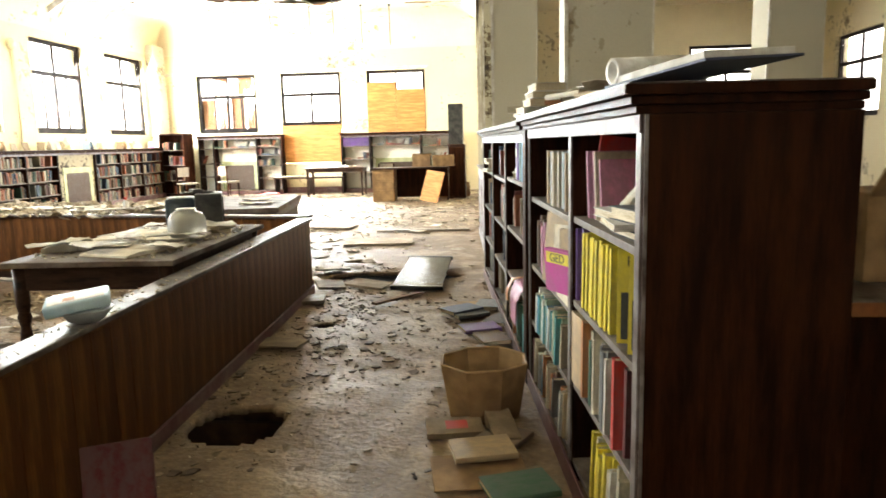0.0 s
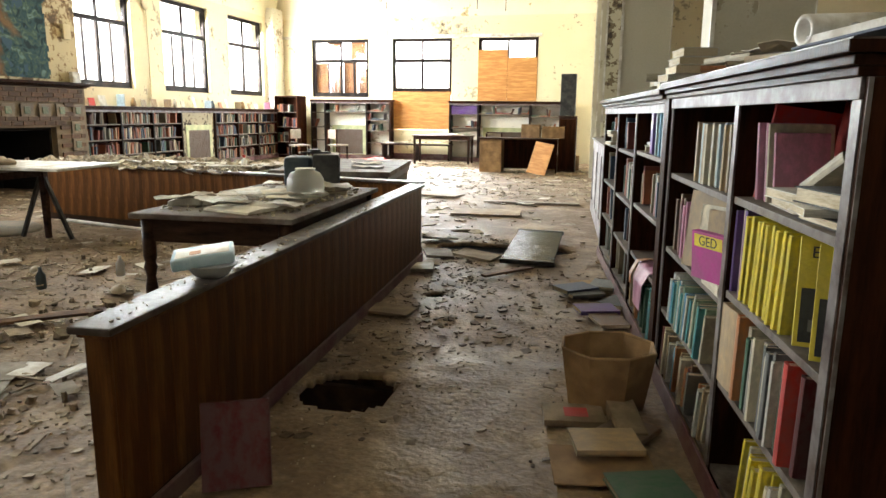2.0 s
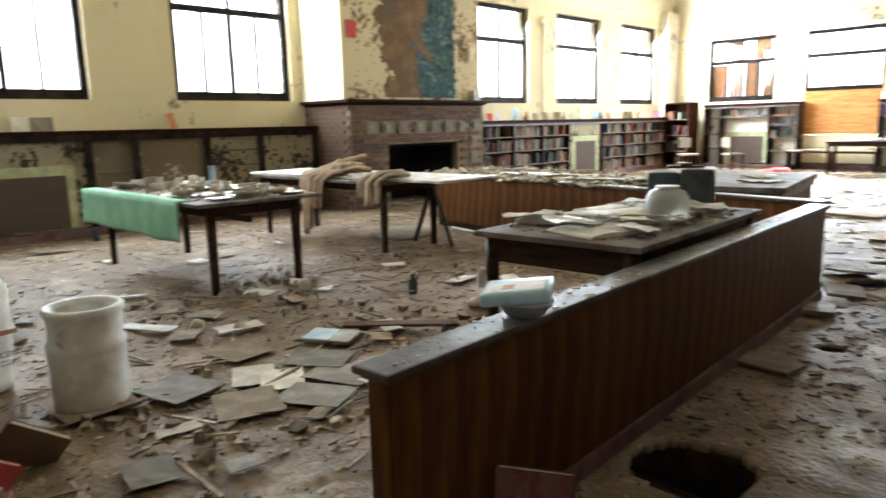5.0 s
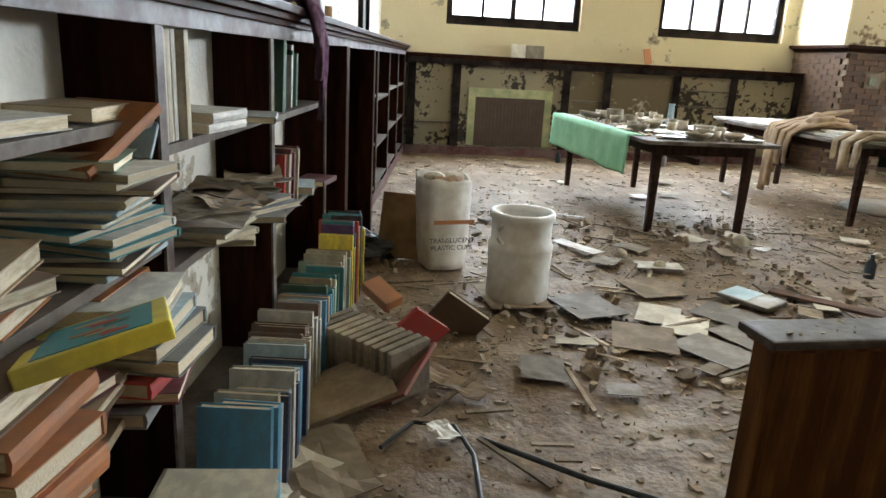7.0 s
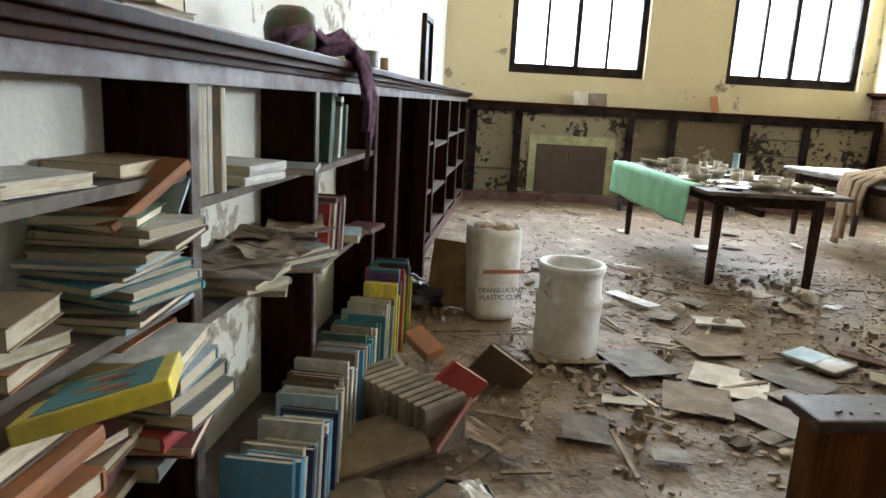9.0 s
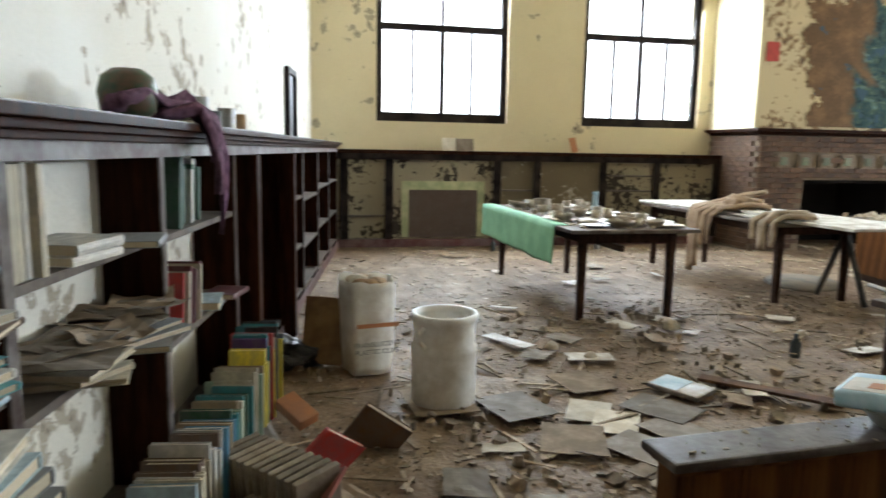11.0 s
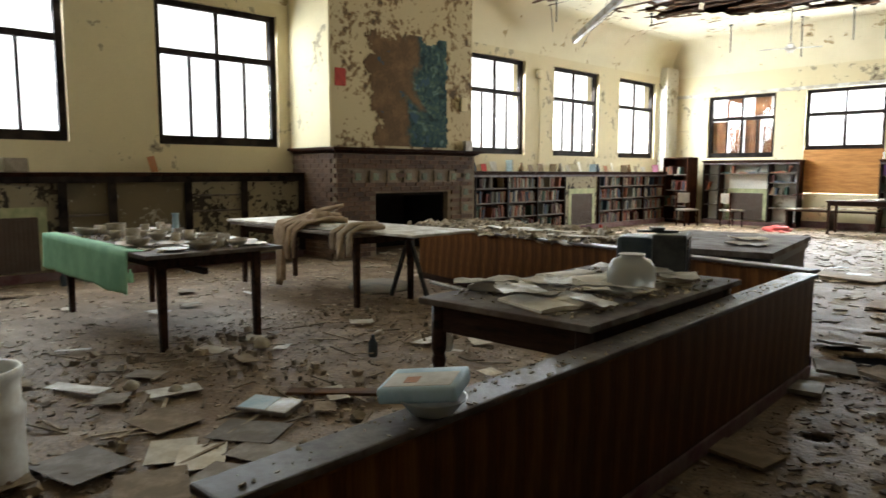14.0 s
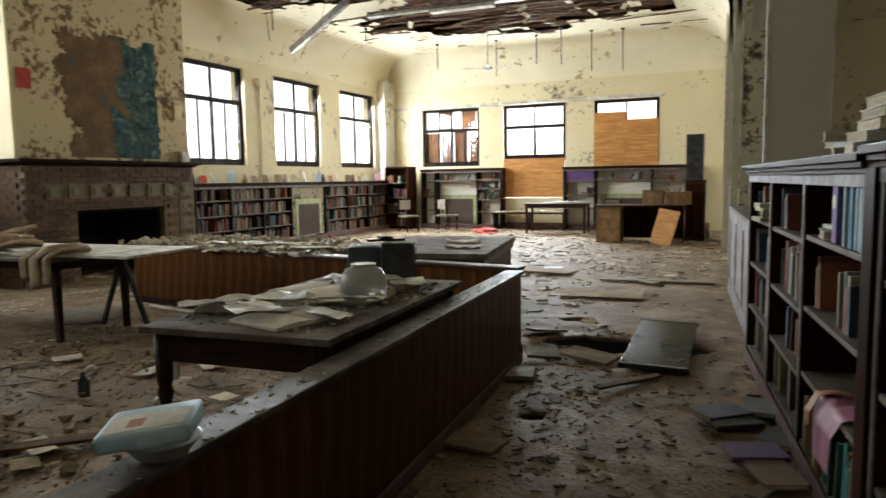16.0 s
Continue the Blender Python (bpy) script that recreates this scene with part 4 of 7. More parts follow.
# second case
row(CASE2, 2.50, 2.86, 1.101, ["pale blue", "sky blue", "pale blue", "teal"], 0.225, 0.235, 0.02, 1, E2, "of a matching pale blue set", 0.03, 0.036, 0, 22)
lb = thing("book", "thick purple volume with a white ring mark", "book", CASE2 @ pose(2.40, 0.015, 1.101), E2)
part("cover", box_bm(0, 0.075, 0, 0.19, 0, 0.26, 0.006), COVER_MATS["purple"], lb)
part("ring_mark", lathe([(0.028, 0.0), (0.028, 0.001), (0.018, 0.001)], 20, m=pose(0.0375, -0.0005, 0.17, 90, 0, 0)), M_WHITE, lb)
stack(CASE2 @ pose(2.2, 0.1, 1.101), ["white", "cream"], 2, (0.15, 0.2), 23, "lying on the far aisle bookcase", 8, group=E2)
stack(CASE2 @ pose(0.62, 0.06, 1.081), ["white", "cream"], 4, (0.16, 0.22), 25, "lying in a stack on the far aisle bookcase", 6, group=E2)
row(CASE2, 2.05, 2.9, 0.101, ["brown", "tan", "teal", "maroon", "cream", "orange", "dark green"], 0.22, 0.29, 0.0, 0.95, E2, up, 0.02, 0.04, 4, 31)

CASE2_SPANS = [(0.05, 0.4, 1.081, 0.24), (1.02, 1.4, 1.071, 0.24), (0.05, 0.9, 0.741, 0.27), (1.02, 1.85, 0.721, 0.29), (1.02, 1.9, 0.401, 0.27), (2.0, 2.9, 0.761, 0.25), (0.05, 1.9, 0.101, 0.29), (0.05, 0.9, 0.421, 0.26)]


def draped(name, label, category, m, w, d, drop, material, seed, amp=0.02):
    """A cloth over an edge: flat on top, then hanging in folds."""
    bm = bmesh.new()
    nx, ny = 26, 26
    g = {}
    for j in range(ny + 1):
        s = (d + drop) * j / ny
        for i in range(nx + 1):
            u = w * (i / nx - 0.5)
            fold = noise.noise((u * 11 + seed, seed * 3.0, s * 1.5))
            if s < d:
                p = (u, d - s, 0.012 + 0.02 * abs(noise.noise((u * 8, s * 8, seed))))
            else:
                hang = s - d
                k = min(1, hang / 0.08)
                p = (u * (1 - 0.25 * min(1, hang / drop)), -0.012 - k * (0.018 + amp * (1 + fold)), 0.012 - hang * (1 - 0.15 * abs(noise.noise((u * 3, seed, 1.0)))))
            g[i, j] = bm.verts.new(p)
    for j in range(ny):
        for i in range(nx):
            bm.faces.new((g[i, j], g[i + 1, j], g[i + 1, j + 1], g[i, j + 1]))
    ob = solo(name, bm, material, label, category, m, smooth=True)
    mod = ob.modifiers.new("thickness", "SOLIDIFY")
    mod.thickness = 0.004
    return ob


def bunched(name, label, m, strands, material, seed, weave=0.012):
    """A bunched cloth: flattened folds that run together at the top and hang to different lengths, as one mesh."""
    r = random.Random(seed)
    bm = bmesh.new()
    for pts, w0, w1 in strands:
        line = [Vector(p) for p in pts]
        dense = []
        for a, b in zip(line, line[1:]):
            dense += [a.lerp(b, k / 5) for k in range(5)]
        dense.append(line[-1])
        n, rings = 14, []
        for i, p in enumerate(dense):
            f = i / (len(dense) - 1)
            d = (dense[min(i + 1, len(dense) - 1)] - dense[max(i - 1, 0)]).normalized()
            across = Vector((1, 0, 0)) - d * d.x
            across.normalize()
            out = d.cross(across)
            w = w0 + (w1 - w0) * f
            ring = []
            for k in range(n):
                a = 2 * math.pi * k / n
                q = p + across * (w * math.cos(a)) + out * (w * 0.45 * math.sin(a))
                q += out * (weave * 1.6 * noise.noise((math.cos(a) * 3 + seed, f * 2.5, p.x * 9))) + across * (weave * noise.noise((f * 5, a, seed)))
                ring.append(bm.verts.new(q))
            rings.append(ring)
        for a, b in zip(rings, rings[1:]):
            for k in range(n):
                bm.faces.new((a[k], a[(k + 1) % n], b[(k + 1) % n], b[k]))
        bm.faces.new(rings[0][::-1])
        bm.faces.new(rings[-1])
    return solo(name, bm, material, label, "cloth", m, smooth=True)


draped("pink_cloth", "pink and orange cloth hanging over the shelf edge", "cloth", CASE2 @ pose(2.55, 0.02, 0.442), 0.34, 0.14, 0.24, COVER_MATS["pink"], 3)
draped("orange_cloth", "strip of orange cloth over the pink cloth", "cloth", CASE2 @ pose(2.40, 0.0, 0.452), 0.07, 0.12, 0.14, COVER_MATS["orange"], 6)

# on top of the cases
T1, T2 = "books on top of the bookcases", "books on top of the bookcases"
TOP1 = CASE1 @ pose(0, 0, 1.475)
stack(TOP1 @ pose(1.05, 0.20, 0), ["brown", "cream", "tan"], 2, (0.2, 0.28), 41, "lying on top of the bookcase", 25, 0.015, 0.025, T1)
stack(TOP1 @ pose(0.75, 0.12, 0), ["tan", "brown", "cream", "orange"], 3, (0.2, 0.28), 42, "lying on top of the bookcase", 30, 0.012, 0.025, T1)
stack(TOP1 @ pose(0.40, 0.16, 0), ["cream", "tan", "brown", "orange"], 3, (0.2, 0.28), 43, "lying on top of the bookcase", 20, 0.012, 0.03, T1)
stack(TOP1 @ pose(1.30, 0.26, 0), ["orange", "brown", "cream"], 2, (0.22, 0.3), 44, "lying on top of the bookcase", 12, 0.012, 0.02, T1)
for k in range(5):
    paper(*(TOP1 @ Vector((0.5 + 0.2 * k, 0.2 + 0.05 * (k % 3), 0.075 if k < 3 else 0.05))), 0.2, 0.28, 20 * k, ("yellowed", "white", "brown")[k % 3], 0.03, k + 2, "lying on top of the bookcase", group="papers on the bookcase")
bd = thing("ring_binder", "dark blue ring binder lying open with white papers", "binder", TOP1 @ pose(1.42, 0.25, 0.05, 3, -3, 14))
part("cover", box_bm(-0.17, 0.36, -0.15, 0.15, 0.0, 0.008, 0.002), COVER_MATS["navy"], bd)
part("paper_block", box_bm(-0.12, 0.34, -0.14, 0.14, 0.009, 0.03, 0.002), M_WHITE, bd, "thick block of white papers")
part("paper_roll", lathe([(0.045, -0.14), (0.045, 0.14), (0.03, 0.14), (0.028, -0.14)], 20, m=pose(-0.13, 0, 0.048, 90, 0, 0)), M_WHITE, bd, "rolled white sheet at the spine", smooth=True)
for v in (-0.07, 0.0, 0.07):
    ringb = bmesh.new()
    tube(ringb, [(-0.02 + 0.026 * math.cos(a * 0.5), v, 0.022 + 0.026 * math.sin(a * 0.5)) for a in range(0, 8)], 0.003, 6)
    part("ring", ringb, M_METAL, bd)
TOP2 = CASE2 @ pose(0, 0, 1.455)
stack(TOP2 @ pose(2.78, 0.13, 0), ["white", "cream", "white", "grey"], 5, (0.20, 0.28), 47, "stacked on top of the far bookcase", 9, 0.03, 0.045, T2)
stack(TOP2 @ pose(2.48, 0.12, 0), ["white", "cream"], 3, (0.19, 0.26), 45, "stacked on top of the far bookcase", 10, 0.025, 0.04, T2)
stack(TOP2 @ pose(2.25, 0.13, 0), ["cream", "white"], 2, (0.18, 0.25), 46, "stacked on top of the far bookcase", 12, 0.025, 0.04, T2)

# grey wainscot box beyond the cases
wains = thing("wainscot_enclosure", "worn grey panelled timber enclosure at the arcade", "panelling", pose(0.60, 6.80, 0, 0, 0, 4.2), kind="structure")
part("frame", boxes([(0.0, 0.03, 0.0, 0.10, 0, 0.97), (0.0, 0.03, 2.95, 3.05, 0, 0.97), (0.0, 0.03, 0.10, 2.95, 0, 0.16), (0.0, 0.03, 0.10, 2.95, 0.86, 0.97), (0.0, 0.03, 1.02, 1.10, 0.16, 0.86), (0.0, 0.03, 1.98, 2.06, 0.16, 0.86)]), M_WAINS, wains)
for k, (a, b) in enumerate(((0.105, 1.015), (1.105, 1.975), (2.065, 2.945))):
    part("panel", box_bm(0.012, 0.024, a, b, 0.165, 0.855, 0.003), M_WAINS, wains)
part("cap", box_bm(-0.02, 0.28, -0.02, 3.07, 0.975, 1.0, 0.006), M_EDGE, wains)
part("end_panel", box_bm(0.031, 0.27, 0.0, 0.02, 0, 0.97), M_WAINS, wains)
solo("black_bin", boxes([(0.70, 0.93, 7.3, 7.7, 1.005, 1.03)], 0.01), M_BLACK, "flat black tray lying on the wainscot cap", "tray")


# ---- the panelled desk enclosure in the middle ----
def partition(name, m, length, label, end_near=True):
    """A low screen of upright boards under a broad cap; x along it, y across, the outer side at y = 0."""
    p = thing(name, label, "partition", m)
    part("core", box_bm(0.0, length, 0.016, 0.060, 0.0, 0.649), M_TABLE, p)
    n = int(length / 0.145)
    w = length / n
    meshes = [mesh_of("plank", box_bm(0.0008, w - 0.0008, 0.0, 0.015, 0.075, 0.648, 0.0015), M_PANEL) for k in range(2)]
    for side in (0, 1):
        for k in range(n):
            o = new("plank", meshes[side])
            o.parent = p
            o.matrix_local = pose(k * w, 0, 0) if side == 0 else pose((k + 1) * w, 0.076, 0, 0, 0, 180)
    part("end_board", box_bm(-0.02, -0.001, 0.0, 0.076, 0.0, 0.649, 0.004), M_PANEL, p)
    part("base_trim", box_bm(-0.026, length, -0.018, -0.001, 0.0, 0.074, 0.005), M_KICK, p, "maroon painted base moulding")
    part("cap_moulding", box_bm(-0.03, length + 0.005, -0.016, 0.092, 0.6495, 0.661, 0.004), M_PANEL, p)
    part("cap", box_bm(-0.045, length + 0.015, -0.028, 0.112, 0.6615, 0.685, 0.008), M_CAP, p, "dusty dark cap board")
    return p


PART1 = pose(-0.70, 1.635, 0, 0, 0, 93.5)
partition("panelled_partition", PART1, 4.22, "low oak-boarded partition with a dusty cap board")
partition("panelled_partition", pose(-1.05, 6.10, 0, 0, 0, 170), 4.95, "low oak-boarded partition heaped with debris")
shards("cap_grit", 260, (0.0, 4.2, -0.02, 0.10), (0.002, 0.015), M_FLAKE, 61, "plaster grit on the partition cap", 0.6855, (0.001, 0.006)).matrix_basis = PART1

# dish and a wrapped pack on the partition
dish = thing("glass_dish", "shallow cloudy glass dish on the partition cap", "dish", pose(-0.76, 2.245, 0.6855))
part("bowl", lathe([(0.045, 0), (0.062, 0.008), (0.080, 0.032), (0.096, 0.046), (0.098, 0.050), (0.090, 0.049), (0.055, 0.016), (0.001, 0.012)], 28), M_CLEAR, dish, smooth=True)
part("foot", lathe([(0.038, -0.0005), (0.042, 0.004), (0.03, 0.008)], 24), M_CLEAR, dish)
pk = thing("wrapped_pack", "soft pale blue and white plastic pack lying on the dish", "packet", pose(-0.785, 2.245, 0.738, 4, -7, 30))
bm = box_bm(-0.11, 0.11, -0.085, 0.085, 0, 0.045, 0.011)
wr = part("wrapper", bm, M_BLUEPACK, pk, smooth=True)
part("label_patch", box_bm(-0.095, 0.095, -0.07, 0.035, 0.0452, 0.0462), M_WHITE, wr, "faded white and orange label")
part("label_stripe", box_bm(-0.045, -0.005, -0.045, 0.0, 0.0464, 0.047), COVER_MATS["orange"], wr)

# the old writing desk behind the partition
DT = pose(-1.42, 4.0, 0, 0, 0, 3.5)
desk = table("writing_table", "dark wooden table with turned legs, strewn with papers", DT, 0.93, 1.62, 0.75, M_TOPDUST, inset=0.07, apron=0.13, turned=True)
rp = random.Random(8)
dz = 0.752
open_book(-1.67, 3.67, dz, 20, 0.40, 0.29, 0.04)
open_book(-1.28, 3.5, dz, 74, 0.42, 0.34, 0.02, "tan")
open_book(-1.6, 4.15, dz, -12, 0.42, 0.30, 0.03)
open_book(-1.28, 4.07, dz, 95, 0.40, 0.28, 0.03)
stack(pose(-1.22, 4.4, dz), ["tan", "cream", "brown"], 2, (0.2, 0.27), 51, "lying on the writing table", 30, 0.015, 0.03)
for k in range(26):
    paper(-1.43 + rp.uniform(-0.34, 0.36), 3.95 + rp.uniform(-0.66, 0.6), dz + 0.0025 * k, rp.uniform(0.08, 0.22), rp.uniform(0.10, 0.28), rp.uniform(0, 180), rp.choice(("yellowed", "white", "white", "white")), 0.022, 10 + k, "on the writing table", group="papers on the writing table")
shards("table_grit", 380, (-1.80, -1.00, 3.28, 4.70), (0.005, 0.035), M_FLAKE, 62, "plaster flakes on the writing table", dz, (0.002, 0.014))
jug = thing("plastic_jug", "cloudy white plastic jug lying among papers", "jug", pose(-1.16, 3.93, dz + 0.03))
part("body", lathe([(0.098, 0), (0.112, 0.015), (0.115, 0.06), (0.110, 0.11), (0.088, 0.145), (0.060, 0.155), (0.056, 0.165), (0.050, 0.165), (0.050, 0.14)], 26), M_CLEAR, jug, smooth=True)
part("rim", lathe([(0.056, 0.1655), (0.062, 0.167), (0.062, 0.172), (0.050, 0.172)], 26), M_WHITE, jug)
tv = thing("small_monitor", "boxy old computer monitor turned from the aisle, black and blue-grey", "monitor", pose(-1.39, 4.61, dz, 0, 0, 22))
bez = part("screen_bezel", box_bm(-0.02, 0.16, -0.15, 0.15, 0.01, 0.25, 0.012), M_BLACK, tv)
part("rear_housing", box_bm(-0.22, -0.021, -0.125, 0.125, 0.03, 0.23, 0.03), M_BLUEGREY, tv)
part("base_foot", box_bm(-0.10, 0.10, -0.1, 0.1, 0.0, 0.0095, 0.003), M_BLACK, tv)
part("screen_glass", box_bm(0.1605, 0.166, -0.12, 0.12, 0.035, 0.225, 0.004), M_SHINY, bez)
solo("broken_plastic_strip", boxes([(-0.12, 0.10, -0.03, 0.03, 0, 0.012), (-0.05, 0.02, -0.05, 0.05, 0.0125, 0.03)], 0.003), M_BLACK, "broken black plastic piece on the monitor", "plastic piece", pose(-1.39, 4.61, dz + 0.2505, 0, 0, 40))

# black-topped counter beyond the far partition, and the debris-strewn counter beside it
bt = thing("counter_desk", "low desk with a thick dusty grey top behind the partition", "desk", pose(-2.28, 7.45, 0, 0, 0, 10))
part("top", box_bm(-0.62, 0.62, -0.95, 0.95, 0.66, 0.71, 0.006), M_TOPDUST, bt)
part("top_edge", box_bm(-0.60, 0.60, -0.93, 0.93, 0.59, 0.6595, 0.004), M_BLACK, bt, "black edge band")
for s in (-1, 1):
    part("side_panel", box_bm(s * 0.56 - 0.02, s * 0.56 + 0.02, -0.88, 0.88, 0.0, 0.589), M_TABLE, bt)
part("back_panel", box_bm(-0.539, 0.539, -0.89, -0.86, 0.0, 0.589), M_PANEL, bt)
ct = thing("debris_counter", "long counter top heaped with fallen plaster and paper", "counter", pose(-4.50, 7.28, 0, 0, 0, -10))
part("top", box_bm(-1.65, 1.6, -0.55, 0.6, 0.62, 0.66, 0.006), M_TOPDUST, ct)
for s in (-1, 1):
    part("side_panel", box_bm(s * 1.5 - 0.02, s * 1.5 + 0.02, -0.5, 0.52, 0.0, 0.619), M_TABLE, ct)
shards("counter_debris", 900, (-1.6, 1.55, -0.7, 0.55), (0.015, 0.11), M_FLAKE, 63, "heaped plaster and torn paper on the counter", 0.665, (0.006, 0.05), tilt=20).matrix_basis = pose(-4.50, 7.28, 0, 0, 0, -10)
for k, (x, y, w, h, rz) in enumerate(((-3.4, 6.8, 0.75, 0.22, 12), (-3.7, 7.1, 0.6, 0.3, 25), (-4.5, 7.05, 0.9, 0.25, 4), (-3.1, 7.1, 0.4, 0.3, 60), (-1.9, 7.1, 0.34, 0.26, 10), (-2.1, 7.6, 0.3, 0.26, 40))):
    paper(x, y, 0.70 if x < -2.6 else 0.713, w, h, rz, ("white", "yellowed")[k % 2], 0.04, 70 + k, "lying on the debris-strewn counter", group="papers on the counter")
sp = thing("spray_bottle", "small white plastic bottle with red cap on the counter", "bottle", pose(-3.3, 6.95, 0.67))
part("body", lathe([(0.03, 0), (0.032, 0.01), (0.032, 0.09), (0.014, 0.11), (0.014, 0.12)], 16), M_WHITE, sp, smooth=True)
part("cap", lathe([(0.016, 0.1205), (0.016, 0.15)], 12), M_RED, sp)

# green-clothed table with crockery
GT = pose(-5.52, 3.37, 0)
gt = table("dining_table", "dark wooden table with straight legs, covered with dusty crockery", GT, 2.48, 1.08, 0.755, M_TOPDUST, inset=0.16, apron=0.09)
part("stretcher", box_bm(-1.0, 1.0, -0.02, 0.02, 0.55, 0.60, 0.004), M_TABLE, gt)
bm = bmesh.new()
g = {}
for j in range(15):
    for i in range(41):
        u = -1.26 + 2.18 * i / 40
        s = j / 14
        hang = s * 0.32
        z = 0.759 - hang + (0.02 * noise.noise((u * 3, 1, 0)) * s)
        y = -0.552 - 0.012 * s * (1 + noise.noise((u * 7, 2.0, s)))
        if j == 0:
            y, z = -0.43, 0.759
        if j == 1:
            y, z = -0.551, 0.759
        g[i, j] = bm.verts.new((u, y, z))
for j in range(14):
    for i in range(40):
        bm.faces.new((g[i, j], g[i + 1, j], g[i + 1, j + 1], g[i, j + 1]))
cl = solo("green_tablecloth", bm, M_GREEN, "mint green cloth hanging over the table's long side", "tablecloth", GT, smooth=True)
md = cl.modifiers.new("thickness", "SOLIDIFY")
md.thickness, md.offset = 0.004, 1


def bowl_bm(r, h):
    return lathe([(r * 0.45, 0), (r * 0.5, 0.006), (r * 0.85, h * 0.55), (r, h), (r * 0.95, h), (r * 0.8, h * 0.55), (r * 0.4, 0.012), (0.001, 0.010)], 20)


def plate_bm(r):
    return lathe([(r * 0.55, 0), (r * 0.6, 0.004), (r, 0.018), (r, 0.021), (r * 0.6, 0.009), (0.001, 0.007)], 24)


def cup_bm(r, h):
    return lathe([(r * 0.7, 0), (r * 0.9, 0.01), (r, h), (r * 0.92, h), (r * 0.82, 0.012), (0.001, 0.01)], 18)


M_CROCK = mat("dusty_white_crockery", (0.58, 0.53, 0.44), 0.5, noise_scale=10, second=(0.34, 0.28, 0.2), amount=0.8, grain=0.12, objvar=0.25)
rc = random.Random(21)
zc = 0.7555
for k in range(44):
    u, v = rc.uniform(-1.05, 1.08), rc.uniform(-0.36, 0.42)
    kind = rc.choice(("bowl", "plate", "cup", "bowl", "cup", "plate"))
    tone = rc.choice(("dusty white", "chipped cream", "dirty white"))
    mm = GT @ pose(u, v, zc + (0.004 if kind != "plate" else 0.0), rc.choice((0, 0, 0, 5)), 0, rc.uniform(0, 360))
    if kind == "bowl":
        solo("bowl", bowl_bm(rc.uniform(0.07, 0.11), rc.uniform(0.04, 0.07)), M_CROCK, tone + " china bowl on the cluttered table", "bowl", mm, "crockery on the table", smooth=True)
    elif kind == "plate":
        solo("plate", plate_bm(rc.uniform(0.1, 0.14)), M_CROCK, tone + " china plate on the cluttered table", "plate", mm, "crockery on the table", smooth=True)
    else:
        c = solo("cup", cup_bm(rc.uniform(0.04, 0.06), rc.uniform(0.06, 0.09)), M_CROCK, tone + " cup on the cluttered table", "cup", mm, "crockery on the table", smooth=True)
for u, v, r, h in ((-0.62, -0.1, 0.085, 0.11), (-0.15, -0.12, 0.06, 0.09), (0.75, 0.15, 0.09, 0.09), (0.95, 0.05, 0.07, 0.08)):
    solo("canister", lathe([(r, 0), (r, h), (r * 0.93, h), (r * 0.93, 0.01), (0.001, 0.01)], 22), M_CROCK, "pale round canister on the cluttered table", "canister", GT @ pose(u, v, zc), "crockery on the table", smooth=False)
vs = thing("glass_vase", "tall narrow clear bottle standing among crockery", "vase", GT @ pose(-0.05, 0.22, zc))
part("body", lathe([(0.04, 0), (0.042, 0.01), (0.03, 0.08), (0.026, 0.2), (0.034, 0.215), (0.028, 0.215), (0.022, 0.2), (0.022, 0.02)], 18), M_BLUEPACK, vs, smooth=True)
shards("table_dust", 420, (-6.65, -4.35, 2.95, 3.85), (0.006, 0.05), M_FLAKE, 64, "plaster flakes among the crockery", zc, (0.003, 0.02))

# long table with draped cloths and boards behind it
LT = pose(-6.02, 5.45, 0)
lt = table("long_table", "worn wooden table under boards and draped cloth", LT, 2.5, 0.95, 0.74, M_TOPDUST, inset=0.12, apron=0.08)
solo("white_board", box_bm(-1.5, 1.75, -0.45, 0.42, 0.0, 0.025, 0.004), M_WHITE, "long dusty white board lying across the table", "board", LT @ pose(0.15, 0.05, 0.745, 0, 0, 3))
solo("pale_plank", box_bm(-0.55, 0.55, -0.12, 0.12, 0, 0.03, 0.004), M_WHITE, "short white plank lying on the board", "plank", LT @ pose(0.55, -0.2, 0.772, 0, 0, -6))
bunched("beige_cloth", "beige knitted cloth bunched on the table and hanging off its edge", LT @ pose(0.12, -0.46, 0.775), [
    ([(0.26, 0.50, 0.20), (0.10, 0.34, 0.16), (-0.05, 0.10, 0.07), (-0.13, -0.05, 0.0), (-0.15, -0.07, -0.30), (-0.17, -0.06, -0.66)], 0.035, 0.055),
    ([(0.32, 0.42, 0.10), (0.16, 0.26, 0.10), (0.02, 0.06, 0.05), (-0.06, -0.06, -0.02), (-0.07, -0.08, -0.25), (-0.09, -0.07, -0.60)], 0.06, 0.045),
    ([(0.40, 0.40, 0.06), (0.26, 0.24, 0.08), (0.11, 0.04, 0.04), (0.05, -0.06, -0.04), (0.05, -0.08, -0.22), (0.03, -0.07, -0.36)], 0.06, 0.03),
    ([(0.50, 0.38, 0.05), (0.36, 0.22, 0.07), (0.22, 0.03, 0.03), (0.16, -0.06, -0.05), (0.15, -0.08, -0.18), (0.14, -0.07, -0.34)], 0.065, 0.022),
    ([(-0.10, 0.40, 0.04), (-0.16, 0.18, 0.05), (-0.20, -0.03, 0.02), (-0.21, -0.06, -0.10), (-0.20, -0.06, -0.22)], 0.06, 0.04)], M_CLOTH, 9)
